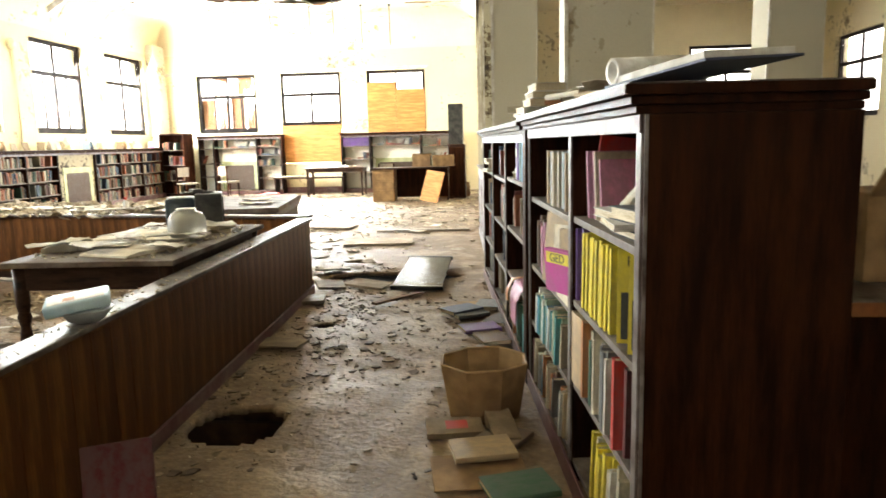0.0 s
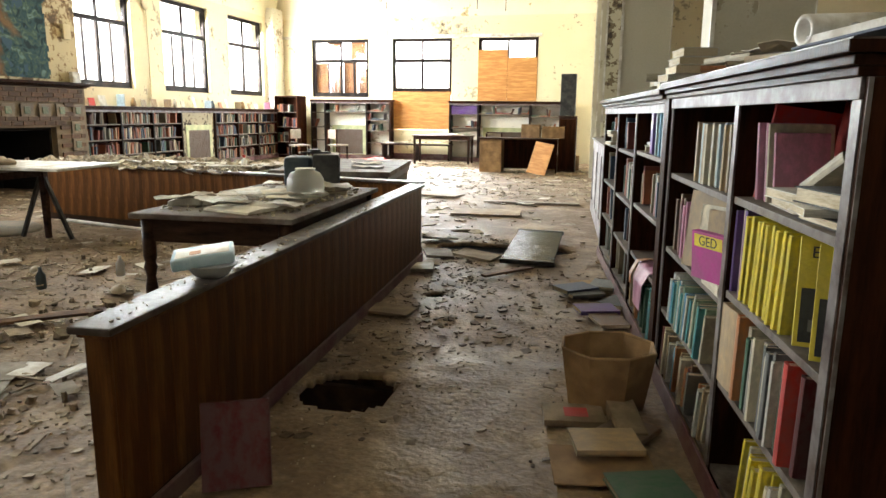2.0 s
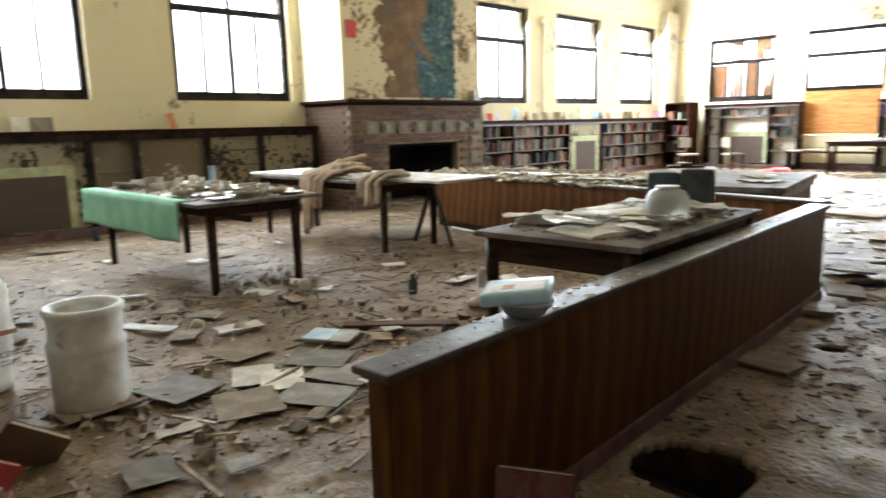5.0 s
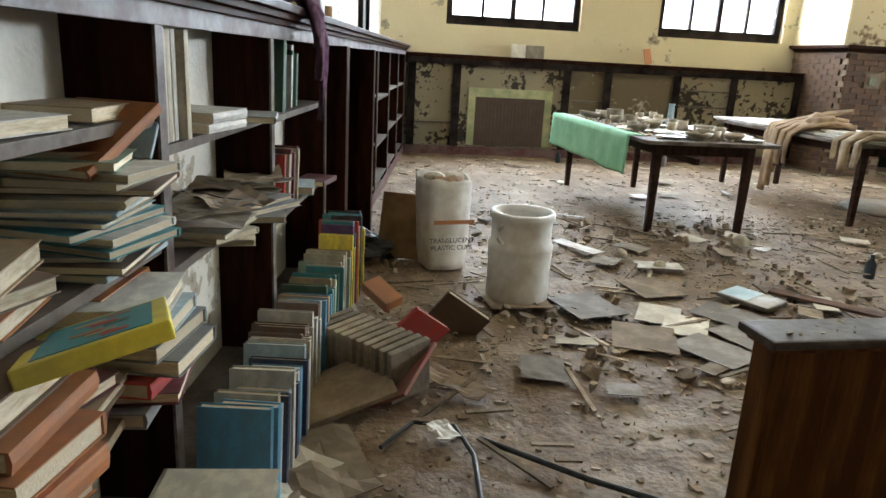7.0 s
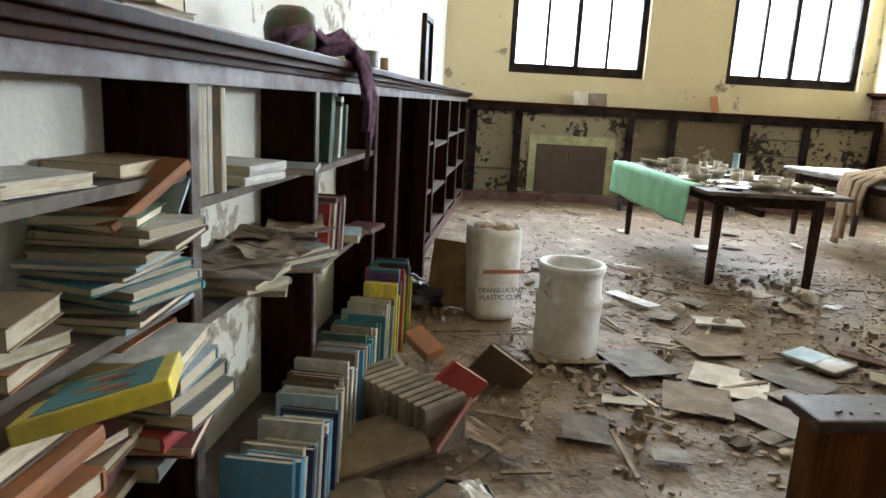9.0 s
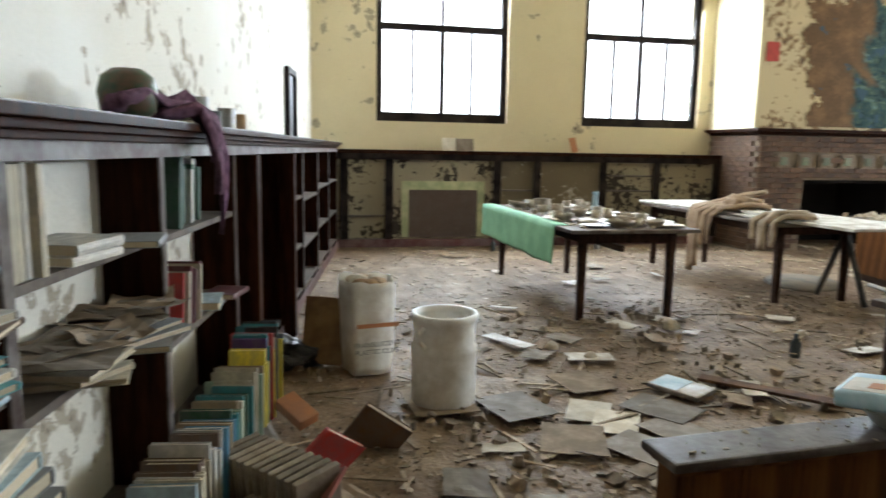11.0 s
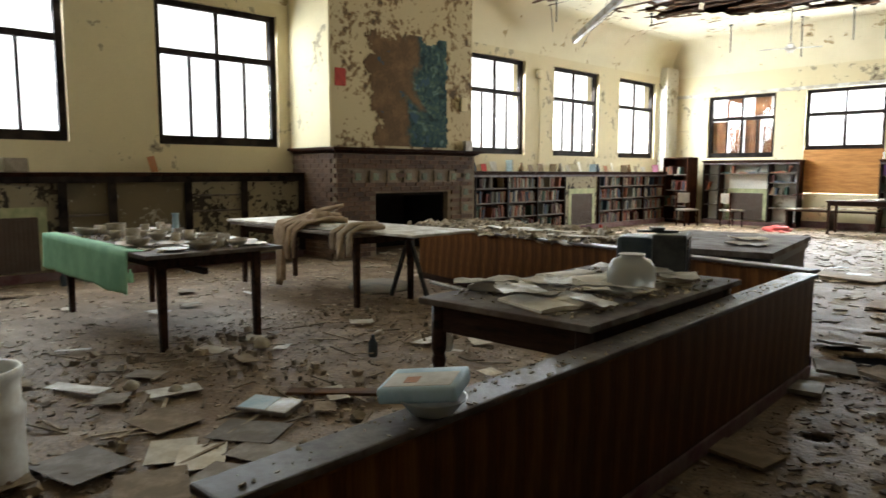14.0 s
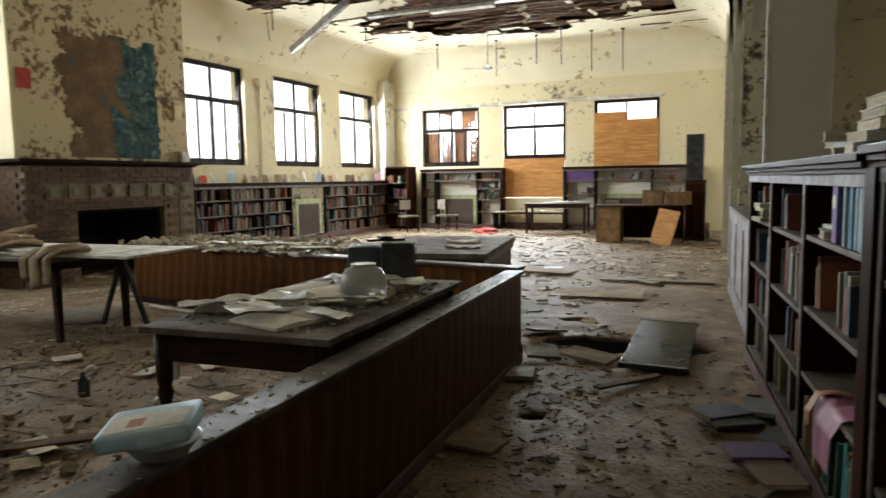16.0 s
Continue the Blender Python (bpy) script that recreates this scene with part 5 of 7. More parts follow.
bunched("grey_rag", "dirty grey rag hanging in folds off the table edge", LT @ pose(1.12, -0.46, 0.775), [
    ([(-0.10, 0.30, 0.03), (-0.14, 0.05, 0.03), (-0.16, -0.06, -0.03), (-0.15, -0.07, -0.20)], 0.06, 0.035),
    ([(0.05, 0.34, 0.04), (0.0, 0.06, 0.04), (-0.02, -0.06, -0.03), (-0.01, -0.08, -0.28)], 0.07, 0.05),
    ([(0.18, 0.30, 0.03), (0.14, 0.05, 0.03), (0.13, -0.06, -0.02), (0.12, -0.07, -0.24)], 0.06, 0.03)], PAPER_MATS["buff"], 12)
hp = bmesh.new()
bmesh.ops.create_icosphere(hp, subdivisions=4, radius=1.0)
for v in hp.verts:
    n = noise.noise(v.co * 2.3) * 0.3
    v.co = Vector((v.co.x * 0.22 * (1 + n), v.co.y * 0.16 * (1 + n), max(-0.02, v.co.z * 0.13 * (1 + n))))
solo("crumpled_cloth", hp, M_CLOTH, "crumpled beige cloth on the table", "cloth", LT @ pose(0.28, -0.22, 0.80), smooth=True)
disc = solo("round_lid", lathe([(0.36, 0), (0.37, 0.01), (0.35, 0.03), (0.001, 0.035)], 32), M_SEAT, "large round dark board lying on the floor", "board", pose(-5.65, 6.0, 0.01, 2, 3, 0), smooth=True)
pb2 = bmesh.new()
tube(pb2, [(-5.1, 6.3, 0.10), (-3.6, 6.1, 0.06)], 0.02)
solo("pale_pipe", pb2, M_WHITE, "pale pipe lying along the partition", "pipe")
tr = thing("trestle_leg", "folding black trestle leg leaning under the boards", "trestle", pose(-4.9, 5.80, 0))
for a in (-24, 24):
    part("bar", box_bm(-0.018, 0.018, -0.018, 0.018, 0.0, 0.76, 0.004, pose(-0.3 if a > 0 else 0.3, 0, 0, 0, a, 0)), M_BLACK, tr)


# ---- south shelving ----
south = case_unit("wall_shelving", "dark wooden wall shelving with moulded cornice, half emptied", SM, [1.09, 0.97, 1.07, 1.40, 1.13, 1.13, 1.13, 1.10], 1.36, 0.215,
                  [[0.12, 0.49, 0.78, 1.06], [0.12, 0.70, 0.99], [0.12, 0.60, 0.98], [0.12], [0.12, 0.50, 0.9], [0.12, 0.46, 0.86], [0.12, 0.5, 0.9], [0.12, 0.5, 0.9]], back=[M_WALL_WHITE] * 3 + [M_DARKWOOD] * 5, cornice=0.06, edge=M_DARKEDGE)
part("wall_ledge", box_bm(0.0, 9.02, 0.2155, 0.366, 1.30, 1.362, 0.004), M_DARKWOOD, south, "ledge between shelving and wall")
SC = SM @ pose(0.10, 0, 0)
SB = SM @ pose(0.07, -0.04, 0)
for xx in (3.24, 4.50):
    part("post_block", box_bm(xx - 0.05, xx + 0.05, -0.10, 0.003, 0.0, 1.245, 0.004), M_DARKWOOD, south)
S = "books on the south shelving"
lie = "lying in a dusty pile on shelving"
MIX = ["cream", "white", "tan", "brown", "pale green", "pale blue", "grey"]
stack(SB @ pose(0.84, 0.13, 0.782), ["cream", "white", "tan", "pale green", "brown", "cream", "pale blue", "teal", "white"], 14, (0.22, 0.28), 81, lie, 14, 0.008, 0.018, S)
stack(SB @ pose(0.48, 0.14, 0.782), ["brown", "orange", "tan"], 3, (0.16, 0.21), 181, lie, 16, 0.02, 0.04, S)
stack(SB @ pose(0.22, 0.13, 0.782), ["orange", "brown", "white"], 3, (0.16, 0.22), 182, lie, 18, 0.02, 0.045, S)
stack(SB @ pose(0.86, 0.14, 0.99), ["orange", "brown"], 1, (0.18, 0.24), 82, lie, 25, 0.02, 0.03, S)
book(SB @ pose(0.70, 0.05, 0.985, 0, 62, -14), 0.022, 0.24, 0.2, "orange", "orange book tilted on top of the pile", S)
book(SB @ pose(0.86, 0.03, 0.965, 0, 66, 8), 0.012, 0.26, 0.2, "white", "thin white book sliding off the pile", S)
book(SB @ pose(0.90, 0.02, 0.985, 0, 58, 12), 0.01, 0.26, 0.2, "pale blue", "thin pale blue book sliding off the pile", S)
stack(SC @ pose(0.55, 0.11, 1.062), ["cream", "white"], 1, (0.16, 0.23), 83, "lying on the wall shelving", 8, 0.02, 0.03, S)
stack(SC @ pose(0.82, 0.11, 1.062), ["tan", "red"], 1, (0.16, 0.23), 84, "lying on the wall shelving", 8, 0.02, 0.03, S)
stack(SC @ pose(0.30, 0.11, 1.062), ["tan", "cream"], 2, (0.2, 0.26), 85, "lying on the wall shelving", 12, 0.02, 0.04, S)
stack(SB @ pose(0.82, 0.07, 0.492), ["grey", "maroon", "red", "navy", "red", "grey", "white", "pale blue"], 7, (0.23, 0.29), 86, lie, 12, 0.02, 0.036, S)
tb = thing("picture_book", "yellow picture book with a worn printed cover tipped on the pile", "book", SC @ pose(0.47, -0.10, 0.745, -14, 12, 24), S)
part("cover", box_bm(-0.15, 0.15, -0.11, 0.11, 0.0, 0.03, 0.004), COVER_MATS["yellow"], tb)
part("printed_panel", box_bm(-0.125, 0.125, -0.085, 0.085, 0.0302, 0.0312), COVER_MATS["teal"], tb, "faded printed scene")
for k in range(7):
    part("printed_patch", box_bm(-0.10 + 0.03 * k, -0.075 + 0.03 * k, -0.05 + 0.02 * (k % 3), -0.01 + 0.025 * (k % 3), 0.0313, 0.0318), COVER_MATS[("red", "tan", "orange", "dark green")[k % 4]], tb)
stack(SB @ pose(0.36, 0.07, 0.492), ["orange", "tan", "red", "orange", "orange", "brown"], 6, (0.2, 0.26), 87, lie, 14, 0.03, 0.05, S)
stack(SB @ pose(0.85, 0.14, 0.70), ["orange", "brown"], 1, (0.17, 0.22), 88, lie, 20, 0.025, 0.03, S)
stack(SB @ pose(0.25, 0.02, 0.122), ["maroon", "red", "teal", "orange", "grey"], 6, (0.24, 0.30), 89, lie, 14, 0.03, 0.045, S)
stack(SB @ pose(0.62, 0.0, 0.122), ["grey", "purple", "cream", "brown", "white"], 5, (0.24, 0.30), 90, lie, 16, 0.025, 0.045, S)
stack(SB @ pose(0.72, -0.13, 0.012), ["grey", "purple", "cream", "black", "white"], 8, (0.24, 0.30), 190, "lying in a pile at the foot of the shelving", 16, 0.025, 0.045, S)
stack(SB @ pose(0.38, -0.12, 0.012), ["maroon", "red", "teal", "black"], 10, (0.24, 0.30), 191, "lying in a pile at the foot of the shelving", 16, 0.03, 0.045, S)
stack(SB @ pose(0.56, 0.12, 0.492), ["teal", "maroon", "tan", "cream"], 5, (0.21, 0.27), 183, lie, 14, 0.02, 0.036, S)
stack(SB @ pose(0.10, 0.08, 0.492), ["red", "teal", "orange", "brown"], 6, (0.2, 0.26), 184, lie, 14, 0.02, 0.036, S)
# second bay
row(SC, 1.03, 1.16, 0.992, ["white", "sky blue", "white", "cream"], 0.24, 0.25, 0.0, 1, S, "of a matching set on the wall shelving", 0.026, 0.03, 0, 91)
stack(SB @ pose(1.42, 0.10, 0.992), ["dark green", "cream", "white"], 2, (0.17, 0.24), 92, lie, 16, 0.016, 0.03, S)
stack(SB @ pose(1.75, 0.06, 0.992), ["white", "grey"], 1, (0.17, 0.24), 93, lie, 16, 0.014, 0.02, S)
stack(SB @ pose(1.35, 0.06, 0.702), ["orange", "cream", "brown"], 3, (0.19, 0.26), 94, lie, 24, 0.012, 0.02, S)
stack(SB @ pose(1.68, 0.05, 0.702), ["grey", "tan", "grey"], 3, (0.2, 0.27), 95, lie, 30, 0.012, 0.02, S)
for k in range(8):
    p = SC @ Vector((1.25 + 0.09 * k, 0.03 + 0.02 * (k % 3), 0.765 + 0.002 * k))
    paper(p.x, p.y, p.z, 0.2, 0.27, 40 * k, ("grey", "buff")[k % 2], 0.03, k + 30, "lying on the wall shelving", group="papers on the shelving")
# third bay
book(SC @ pose(2.20, 0.02, 0.982, 0, 8, 0), 0.05, 0.27, 0.19, "dark green", "tall dark green book leaning on the shelf", S)
row(SC, 2.30, 2.55, 0.982, ["cream", "dark green", "white"], 0.2, 0.25, 0.03, 1, S, "standing on the wall shelving", 0.02, 0.03, 6, 96)
row(SC, 2.18, 2.42, 0.602, ["red", "maroon", "red", "cream"], 0.2, 0.235, 0.01, 1, S, "standing on the wall shelving", 0.018, 0.032, 9, 97)
stack(SB @ pose(2.65, 0.10, 0.602), ["pale blue", "grey"], 1, (0.17, 0.24), 98, lie, 10, 0.03, 0.04, S)
stack(SB @ pose(2.9, 0.06, 0.602), ["maroon", "cream"], 1, (0.17, 0.24), 99, lie, 10, 0.02, 0.03, S)
# the long row standing along the foot of the shelving
FOOT = "standing along the foot of the shelving"
row(SC, 1.03, 1.55, 0.010, ["navy", "pale blue", "cream", "sky blue", "cream", "white"], 0.25, 0.32, -0.22, 1, S, FOOT, 0.018, 0.04, 7, 101)
row(SC, 1.50, 2.05, 0.010, ["cream", "white", "sky blue", "brown", "cream", "tan", "sky blue"], 0.27, 0.33, -0.20, 1, S, FOOT, 0.016, 0.035, 6, 102)
row(SC, 2.04, 2.62, 0.010, ["cream", "dark green", "tan", "teal", "cream", "brown", "pale green"], 0.28, 0.34, -0.20, 1, S, FOOT, 0.014, 0.03, 5, 103)
row(SC, 2.62, 3.15, 0.010, ["yellow", "teal", "red", "white", "purple", "yellow", "dark green", "black", "cream"], 0.30, 0.42, -0.20, 1, S, FOOT, 0.02, 0.04, 3, 104)
# on the cornice
CT = SM @ pose(0, 0, 1.365)
pot = thing("glazed_pot", "two joined mottled green pots beside a cloth on the shelving", "pot", CT @ pose(2.12, 0.12, 0))
part("large_pot", lathe([(0.06, 0), (0.09, 0.03), (0.098, 0.09), (0.085, 0.14), (0.05, 0.165), (0.001, 0.17)], 26), M_GREENPOT, pot, smooth=True)
part("small_pot", lathe([(0.05, 0), (0.065, 0.03), (0.06, 0.09), (0.03, 0.115), (0.001, 0.118)], 22, m=pose(0.17, -0.02, 0)), M_GREENPOT, pot, smooth=True)
bunched("plaid_cloth", "dark purple plaid cloth bunched on the cornice with a hanging tail", CT @ pose(2.36, -0.06, 0.0), [
    ([(-0.42, 0.16, 0.05), (-0.22, 0.12, 0.07), (-0.02, 0.04, 0.06), (0.05, -0.03, -0.02), (0.06, -0.05, -0.14), (0.07, -0.04, -0.26)], 0.05, 0.035),
    ([(-0.12, 0.10, 0.04), (0.02, 0.06, 0.08), (0.10, -0.02, 0.02), (0.12, -0.05, -0.12), (0.11, -0.05, -0.26), (0.10, -0.04, -0.42)], 0.06, 0.008),
    ([(-0.16, 0.14, 0.02), (-0.04, 0.0, 0.05), (-0.01, -0.05, -0.03), (0.0, -0.05, -0.14)], 0.06, 0.03)], M_PURPLE, 14)
stack(CT @ pose(0.72, 0.14, 0), ["orange", "tan", "yellow", "brown"], 4, (0.19, 0.25), 105, "stacked on top of the shelving", 18, 0.02, 0.035, S)
stack(CT @ pose(1.05, 0.14, 0), ["brown", "tan"], 2, (0.18, 0.24), 106, "lying on top of the shelving", 18, 0.02, 0.03, S)
stack(CT @ pose(2.75, 0.13, 0), ["brown", "orange", "grey"], 2, (0.17, 0.22), 107, "lying on top of the shelving", 20, 0.02, 0.03, S)
for k, (xx, r, h, mm_) in enumerate(((3.3, 0.045, 0.09, M_BLACK), (3.6, 0.05, 0.12, M_METAL), (3.85, 0.05, 0.10, M_CARD), (3.05, 0.05, 0.14, M_CLEAR))):
    solo("tin_can", lathe([(r, 0), (r, h), (r * 0.94, h), (r * 0.94, 0.01), (0.001, 0.01)], 18), mm_, "small old tin standing on the shelving", "tin", CT @ pose(xx, 0.14, 0), "tins on the shelving")
sf = thing("dark_wall_frame", "small dark empty frame hung on the white wall", "frame", SM @ pose(7.35, 0.366, 1.34, 0, 0, 180))
part("border", boxes([(-0.3, -0.24, 0, 0.05, 0.0, 0.75), (0.24, 0.3, 0, 0.05, 0, 0.75), (-0.24, 0.24, 0, 0.05, 0.0, 0.06), (-0.24, 0.24, 0, 0.05, 0.69, 0.75)], 0.004), M_FRAME, sf)
part("backing", box_bm(-0.239, 0.239, 0.002, 0.012, 0.061, 0.689), M_BLACK, sf)

# sack, drum and litter before the shelving
sack = thing("paper_sack", "tall white printed paper sack stuffed with rubbish", "sack", pose(-3.55, 1.22, 0, 0, 0, 12))
bm = bmesh.new()
n, rows_ = 32, []
for j in range(12):
    z = 0.56 * j / 11
    ring = []
    for i in range(n):
        a = 2 * math.pi * i / n
        sq = 1 / max(abs(math.cos(a)), abs(math.sin(a)))
        rr = (0.155 + 0.02 * math.sin(3 * z)) * (0.45 + 0.55 * sq) * (1 + 0.05 * noise.noise((math.cos(a) * 2, math.sin(a) * 2, z * 5)))
        ring.append(bm.verts.new((rr * math.cos(a), rr * 0.85 * math.sin(a), z + (0.05 * noise.noise((a * 1.5, 3, 1)) if j == 11 else 0))))
    rows_.append(ring)
for a, b in zip(rows_, rows_[1:]):
    for i in range(n):
        bm.faces.new((a[i], a[(i + 1) % n], b[(i + 1) % n], b[i]))
bm.faces.new(rows_[0][::-1])
sb = part("sack_wall", bm, M_BAG, sack, smooth=True)
sb.modifiers.new("thickness", "SOLIDIFY").thickness = 0.006
part("red_band", box_bm(-0.12, 0.14, -0.0, 0.002, 0.30, 0.325, 0.0, pose(0.195, 0, 0, 0, 0, 90)), COVER_MATS["orange"], sack, "faded orange printed band")
for k, (z, body, s_) in enumerate(((0.20, "TRANSLUCENT", 0.042), (0.155, "PLASTIC CUPS", 0.042))):
    text_ob("printed_text", body, s_, Matrix(((0, 0, 1, 0.2), (1, 0, 0, 0.0), (0, 1, 0, z), (0, 0, 0, 1))), M_BLACK, sack)
for k in range(7):
    a = k * 0.9
    hb = bmesh.new()
    bmesh.ops.create_icosphere(hb, subdivisions=2, radius=0.07)
    for v in hb.verts:
        v.co *= 1 + 0.35 * noise.noise(v.co * 14 + Vector((k, 0, 0)))
        v.co.z *= 0.55
    part("rubbish_lump", hb, (M_CARD, M_CLOTH, M_PAPER)[k % 3], sack).matrix_local = pose(0.08 * math.cos(a), 0.06 * math.sin(a), 0.53 + 0.01 * (k % 3))
solo("cardboard_flap", boxes([(-0.16, 0.16, -0.01, 0.01, 0, 0.42)], 0.003), M_CARD, "torn brown cardboard leaning on the sack", "cardboard", pose(-3.65, 0.97, 0.0, -14, 0, 66))
drum = thing("fibre_drum", "stained white plastic drum with side handles", "drum", pose(-2.86, 1.56, 0))
drb = part("body", lathe([(0.150, 0), (0.166, 0.012), (0.170, 0.06), (0.168, 0.20), (0.173, 0.30), (0.176, 0.325), (0.163, 0.345), (0.160, 0.42), (0.164, 0.455), (0.174, 0.47), (0.176, 0.495), (0.170, 0.505), (0.150, 0.502), (0.146, 0.47), (0.150, 0.03), (0.001, 0.03)], 40), M_BUCKET, drum, smooth=True)
hd = bmesh.new()
tube(hd, [(0.095, -0.125, 0.44), (0.118, -0.150, 0.425), (0.130, -0.155, 0.38), (0.112, -0.125, 0.345)], 0.012)
part("handle", hd, M_BUCKET, drb, smooth=True)
hd = bmesh.new()
tube(hd, [(-0.095, 0.125, 0.44), (-0.118, 0.150, 0.425), (-0.130, 0.155, 0.38), (-0.112, 0.125, 0.345)], 0.012)
part("handle", hd, M_BUCKET, drb, smooth=True)
hb = bmesh.new()
bmesh.ops.create_icosphere(hb, subdivisions=4, radius=0.22)
for v in hb.verts:
    v.co *= 1 + 0.4 * noise.noise(v.co * 9) + 0.2 * noise.noise(v.co * 25)
    v.co.z = max(0, v.co.z * 0.55 + 0.03)
solo("bin_bag", hb, M_BLACK, "crumpled black plastic bag on the floor", "bag", pose(-3.75, 0.74, 0.0), smooth=False)
book(pose(-1.90, 0.75, 0.14, -38, 20, 20), 0.02, 0.24, 0.22, "red", "faded red book propped on litter")
solo("red_board", box_bm(-0.13, 0.13, -0.13, 0.13, 0, 0.014, 0.003), mat("faded_red_board", (0.34, 0.09, 0.075), 0.75, noise_scale=6, second=(0.26, 0.12, 0.09), amount=0.7, grain=0.1), "square faded red board propped on the litter", "board", pose(-1.71, 0.85, 0.10, 32, -34, 38))
GR = pose(-1.97, 0.69, 0.03, 0, 0, 14)
wd = mat("wet_swollen_pages", (0.30, 0.24, 0.17), 0.85, noise_scale=6, second=(0.16, 0.12, 0.085), amount=0.8, grain=0.2, bump=0.3, objvar=0.3)
for k in range(11):
    o = solo("swollen_book", box_bm(-0.013, 0.013, -0.09, 0.09, 0, 0.22, 0.004), wd, "swollen water-damaged grey book in a row on the floor", "book", GR @ pose(0.30 - 0.05 * k * 0.72, 0.12 - 0.02 * k, 0, 8, 7, 90 - 70), "swollen books on the floor")
solo("dirty_board", box_bm(-0.14, 0.14, -0.30, 0.30, 0, 0.02, 0.004), PAPER_MATS["buff"], "dirt-caked board leaning on books", "board", pose(-1.65, 0.52, 0.03, 18, 8, 12))
for k, (x, y, w, h, rz, rx, tone) in enumerate(((-2.38, 0.68, 0.5, 0.12, 14, 10, "grey"), (-2.11, 0.82, 0.4, 0.1, 30, 6, "buff"), (-1.43, 0.97, 0.12, 0.09, 20, 0, "white"), (-1.79, 1.07, 0.34, 0.12, 40, 0, "buff"), (-1.25, 0.57, 0.4, 0.28, 15, 0, "buff"), (-1.17, 0.48, 0.26, 0.34, 160, 6, "yellowed"))):
    paper(x, y, 0.03 + 0.02 * k * (k < 2), w, h, rz, tone, 0.04, 130 + k, "lying before the shelving", rx)
book(pose(-2.47, 0.99, 0.02, -35, 18, -20), 0.025, 0.27, 0.24, "brown", "brown spiral-bound book propped open on litter")
solo("orange_carton", box_bm(-0.09, 0.09, -0.05, 0.05, 0, 0.05, 0.004), COVER_MATS["orange"], "crushed orange and silver carton", "carton", pose(-2.43, 0.80, 0.16, 12, 20, 40))
cb = bmesh.new()
tube(cb, [(-1.04, 1.04, 0.02), (-1.30, 1.06, 0.02), (-1.47, 1.02, 0.03), (-1.52, 0.88, 0.02), (-1.36, 0.76, 0.02)], 0.008)
solo("black_cable", cb, M_BLACK, "black cable lying across the floor", "cable")
cb = bmesh.new()
tube(cb, [(-0.94, 1.72, 0.02), (-1.15, 1.40, 0.02), (-1.39, 1.10, 0.025)], 0.01)
solo("black_hose", cb, M_BLACK, "black cable running to the partition", "cable")


# ---- fireplace ----
FX = -8.0
fp = thing("fireplace", "brown brick fireplace with glazed tiles and dark mantel", "fireplace")
part("core", wall_bm("x", WEST + 0.004, FX - 0.014, BY0 + 0.01, BY1 - 0.01, 0.0, 1.63, [(7.83, 9.42, 0.0, 1.01)]), M_MORTAR, fp)
part("firebox", boxes([(WEST + 0.02, WEST + 0.08, 7.83, 9.42, 0, 1.01), (WEST + 0.08, FX - 0.12, 7.832, 7.88, 0, 1.008), (WEST + 0.08, FX - 0.12, 9.37, 9.418, 0, 1.008), (WEST + 0.08, FX - 0.12, 7.88, 9.37, 0.96, 1.007)]), M_SOOT, fp, "soot-black firebox")
mt = bmesh.new()
for o, z0, z1 in ((0.02, 1.632, 1.652), (0.05, 1.652, 1.672), (0.10, 1.672, 1.715)):
    add_box(mt, WEST + 0.01, FX + o, BY0 - o, BY1 + o, z0, z1, None, 0.004)
part("mantel_shelf", mt, M_DARKWOOD, fp, "dark moulded mantel shelf")
fire = (7.83, 9.42, 1.01)
TILE_Y = [7.47 + 0.345 * k for k in range(8)]
tiles = [(y, 1.27) for y in TILE_Y] + [(9.84, 1.0), (9.84, 0.72), (9.84, 0.45)]


def near_tile(y, z):
    return any(abs(y - ty) < 0.16 and abs(z - tz) < 0.115 for ty, tz in tiles)


bw, bh = 0.21, 0.072
brick_mesh = mesh_of("brick", box_bm(0, 0.03, 0.004, bw - 0.004, 0.004, bh - 0.004, 0.004), M_BRICK)
half_mesh = mesh_of("brick", box_bm(0, 0.03, 0.004, bw / 2 - 0.004, 0.004, bh - 0.004, 0.004), M_BRICK)
end_mesh = mesh_of("brick", box_bm(0.004, bw - 0.004, 0, 0.03, 0.004, bh - 0.004, 0.004), M_BRICK)
rest = bmesh.new()
count = 0
for r_ in range(22):
    z = 0.03 + r_ * bh
    if z + bh > 1.63:
        break
    y = BY0 + 0.005 - (bw / 2 if r_ % 2 else 0)
    while y < BY1 - 0.01:
        y0, y1 = max(y, BY0 + 0.005), min(y + bw, BY1 - 0.005)
        mid, mz = (y0 + y1) / 2, z + bh / 2
        blocked = (fire[0] - 0.02 < y1 and y0 < fire[1] + 0.02 and mz < fire[2] + 0.02) or near_tile(mid, mz)
        if not blocked and y1 - y0 > 0.08:
            if count < 290 and z > 0.28:
                o = new("brick", brick_mesh if y1 - y0 > bw * 0.9 else half_mesh)
                o.parent = fp
                o.matrix_local = pose(FX - 0.0135 + 0.003 * ((r_ * 7 + int(y * 10)) % 3) / 3, y0, z)
                count += 1
            else:
                add_box(rest, FX - 0.0135, FX + 0.015, y0 + 0.004, y1 - 0.004, z + 0.004, z + bh - 0.004)
        y += bw
    x = WEST + 0.02 + (bw / 2 if r_ % 2 else 0)
    while x + bw < FX - 0.01:
        add_box(rest, x + 0.004, x + bw - 0.004, BY0 - 0.014, BY0 + 0.0095, z + 0.004, z + bh - 0.004)
        x += bw
tagged(part("brickwork", rest, M_BRICK, fp), kind="stuff")
tile_mesh = mesh_of("tile", box_bm(0, 0.012, -0.055, 0.055, -0.055, 0.055, 0.006), M_TILE)
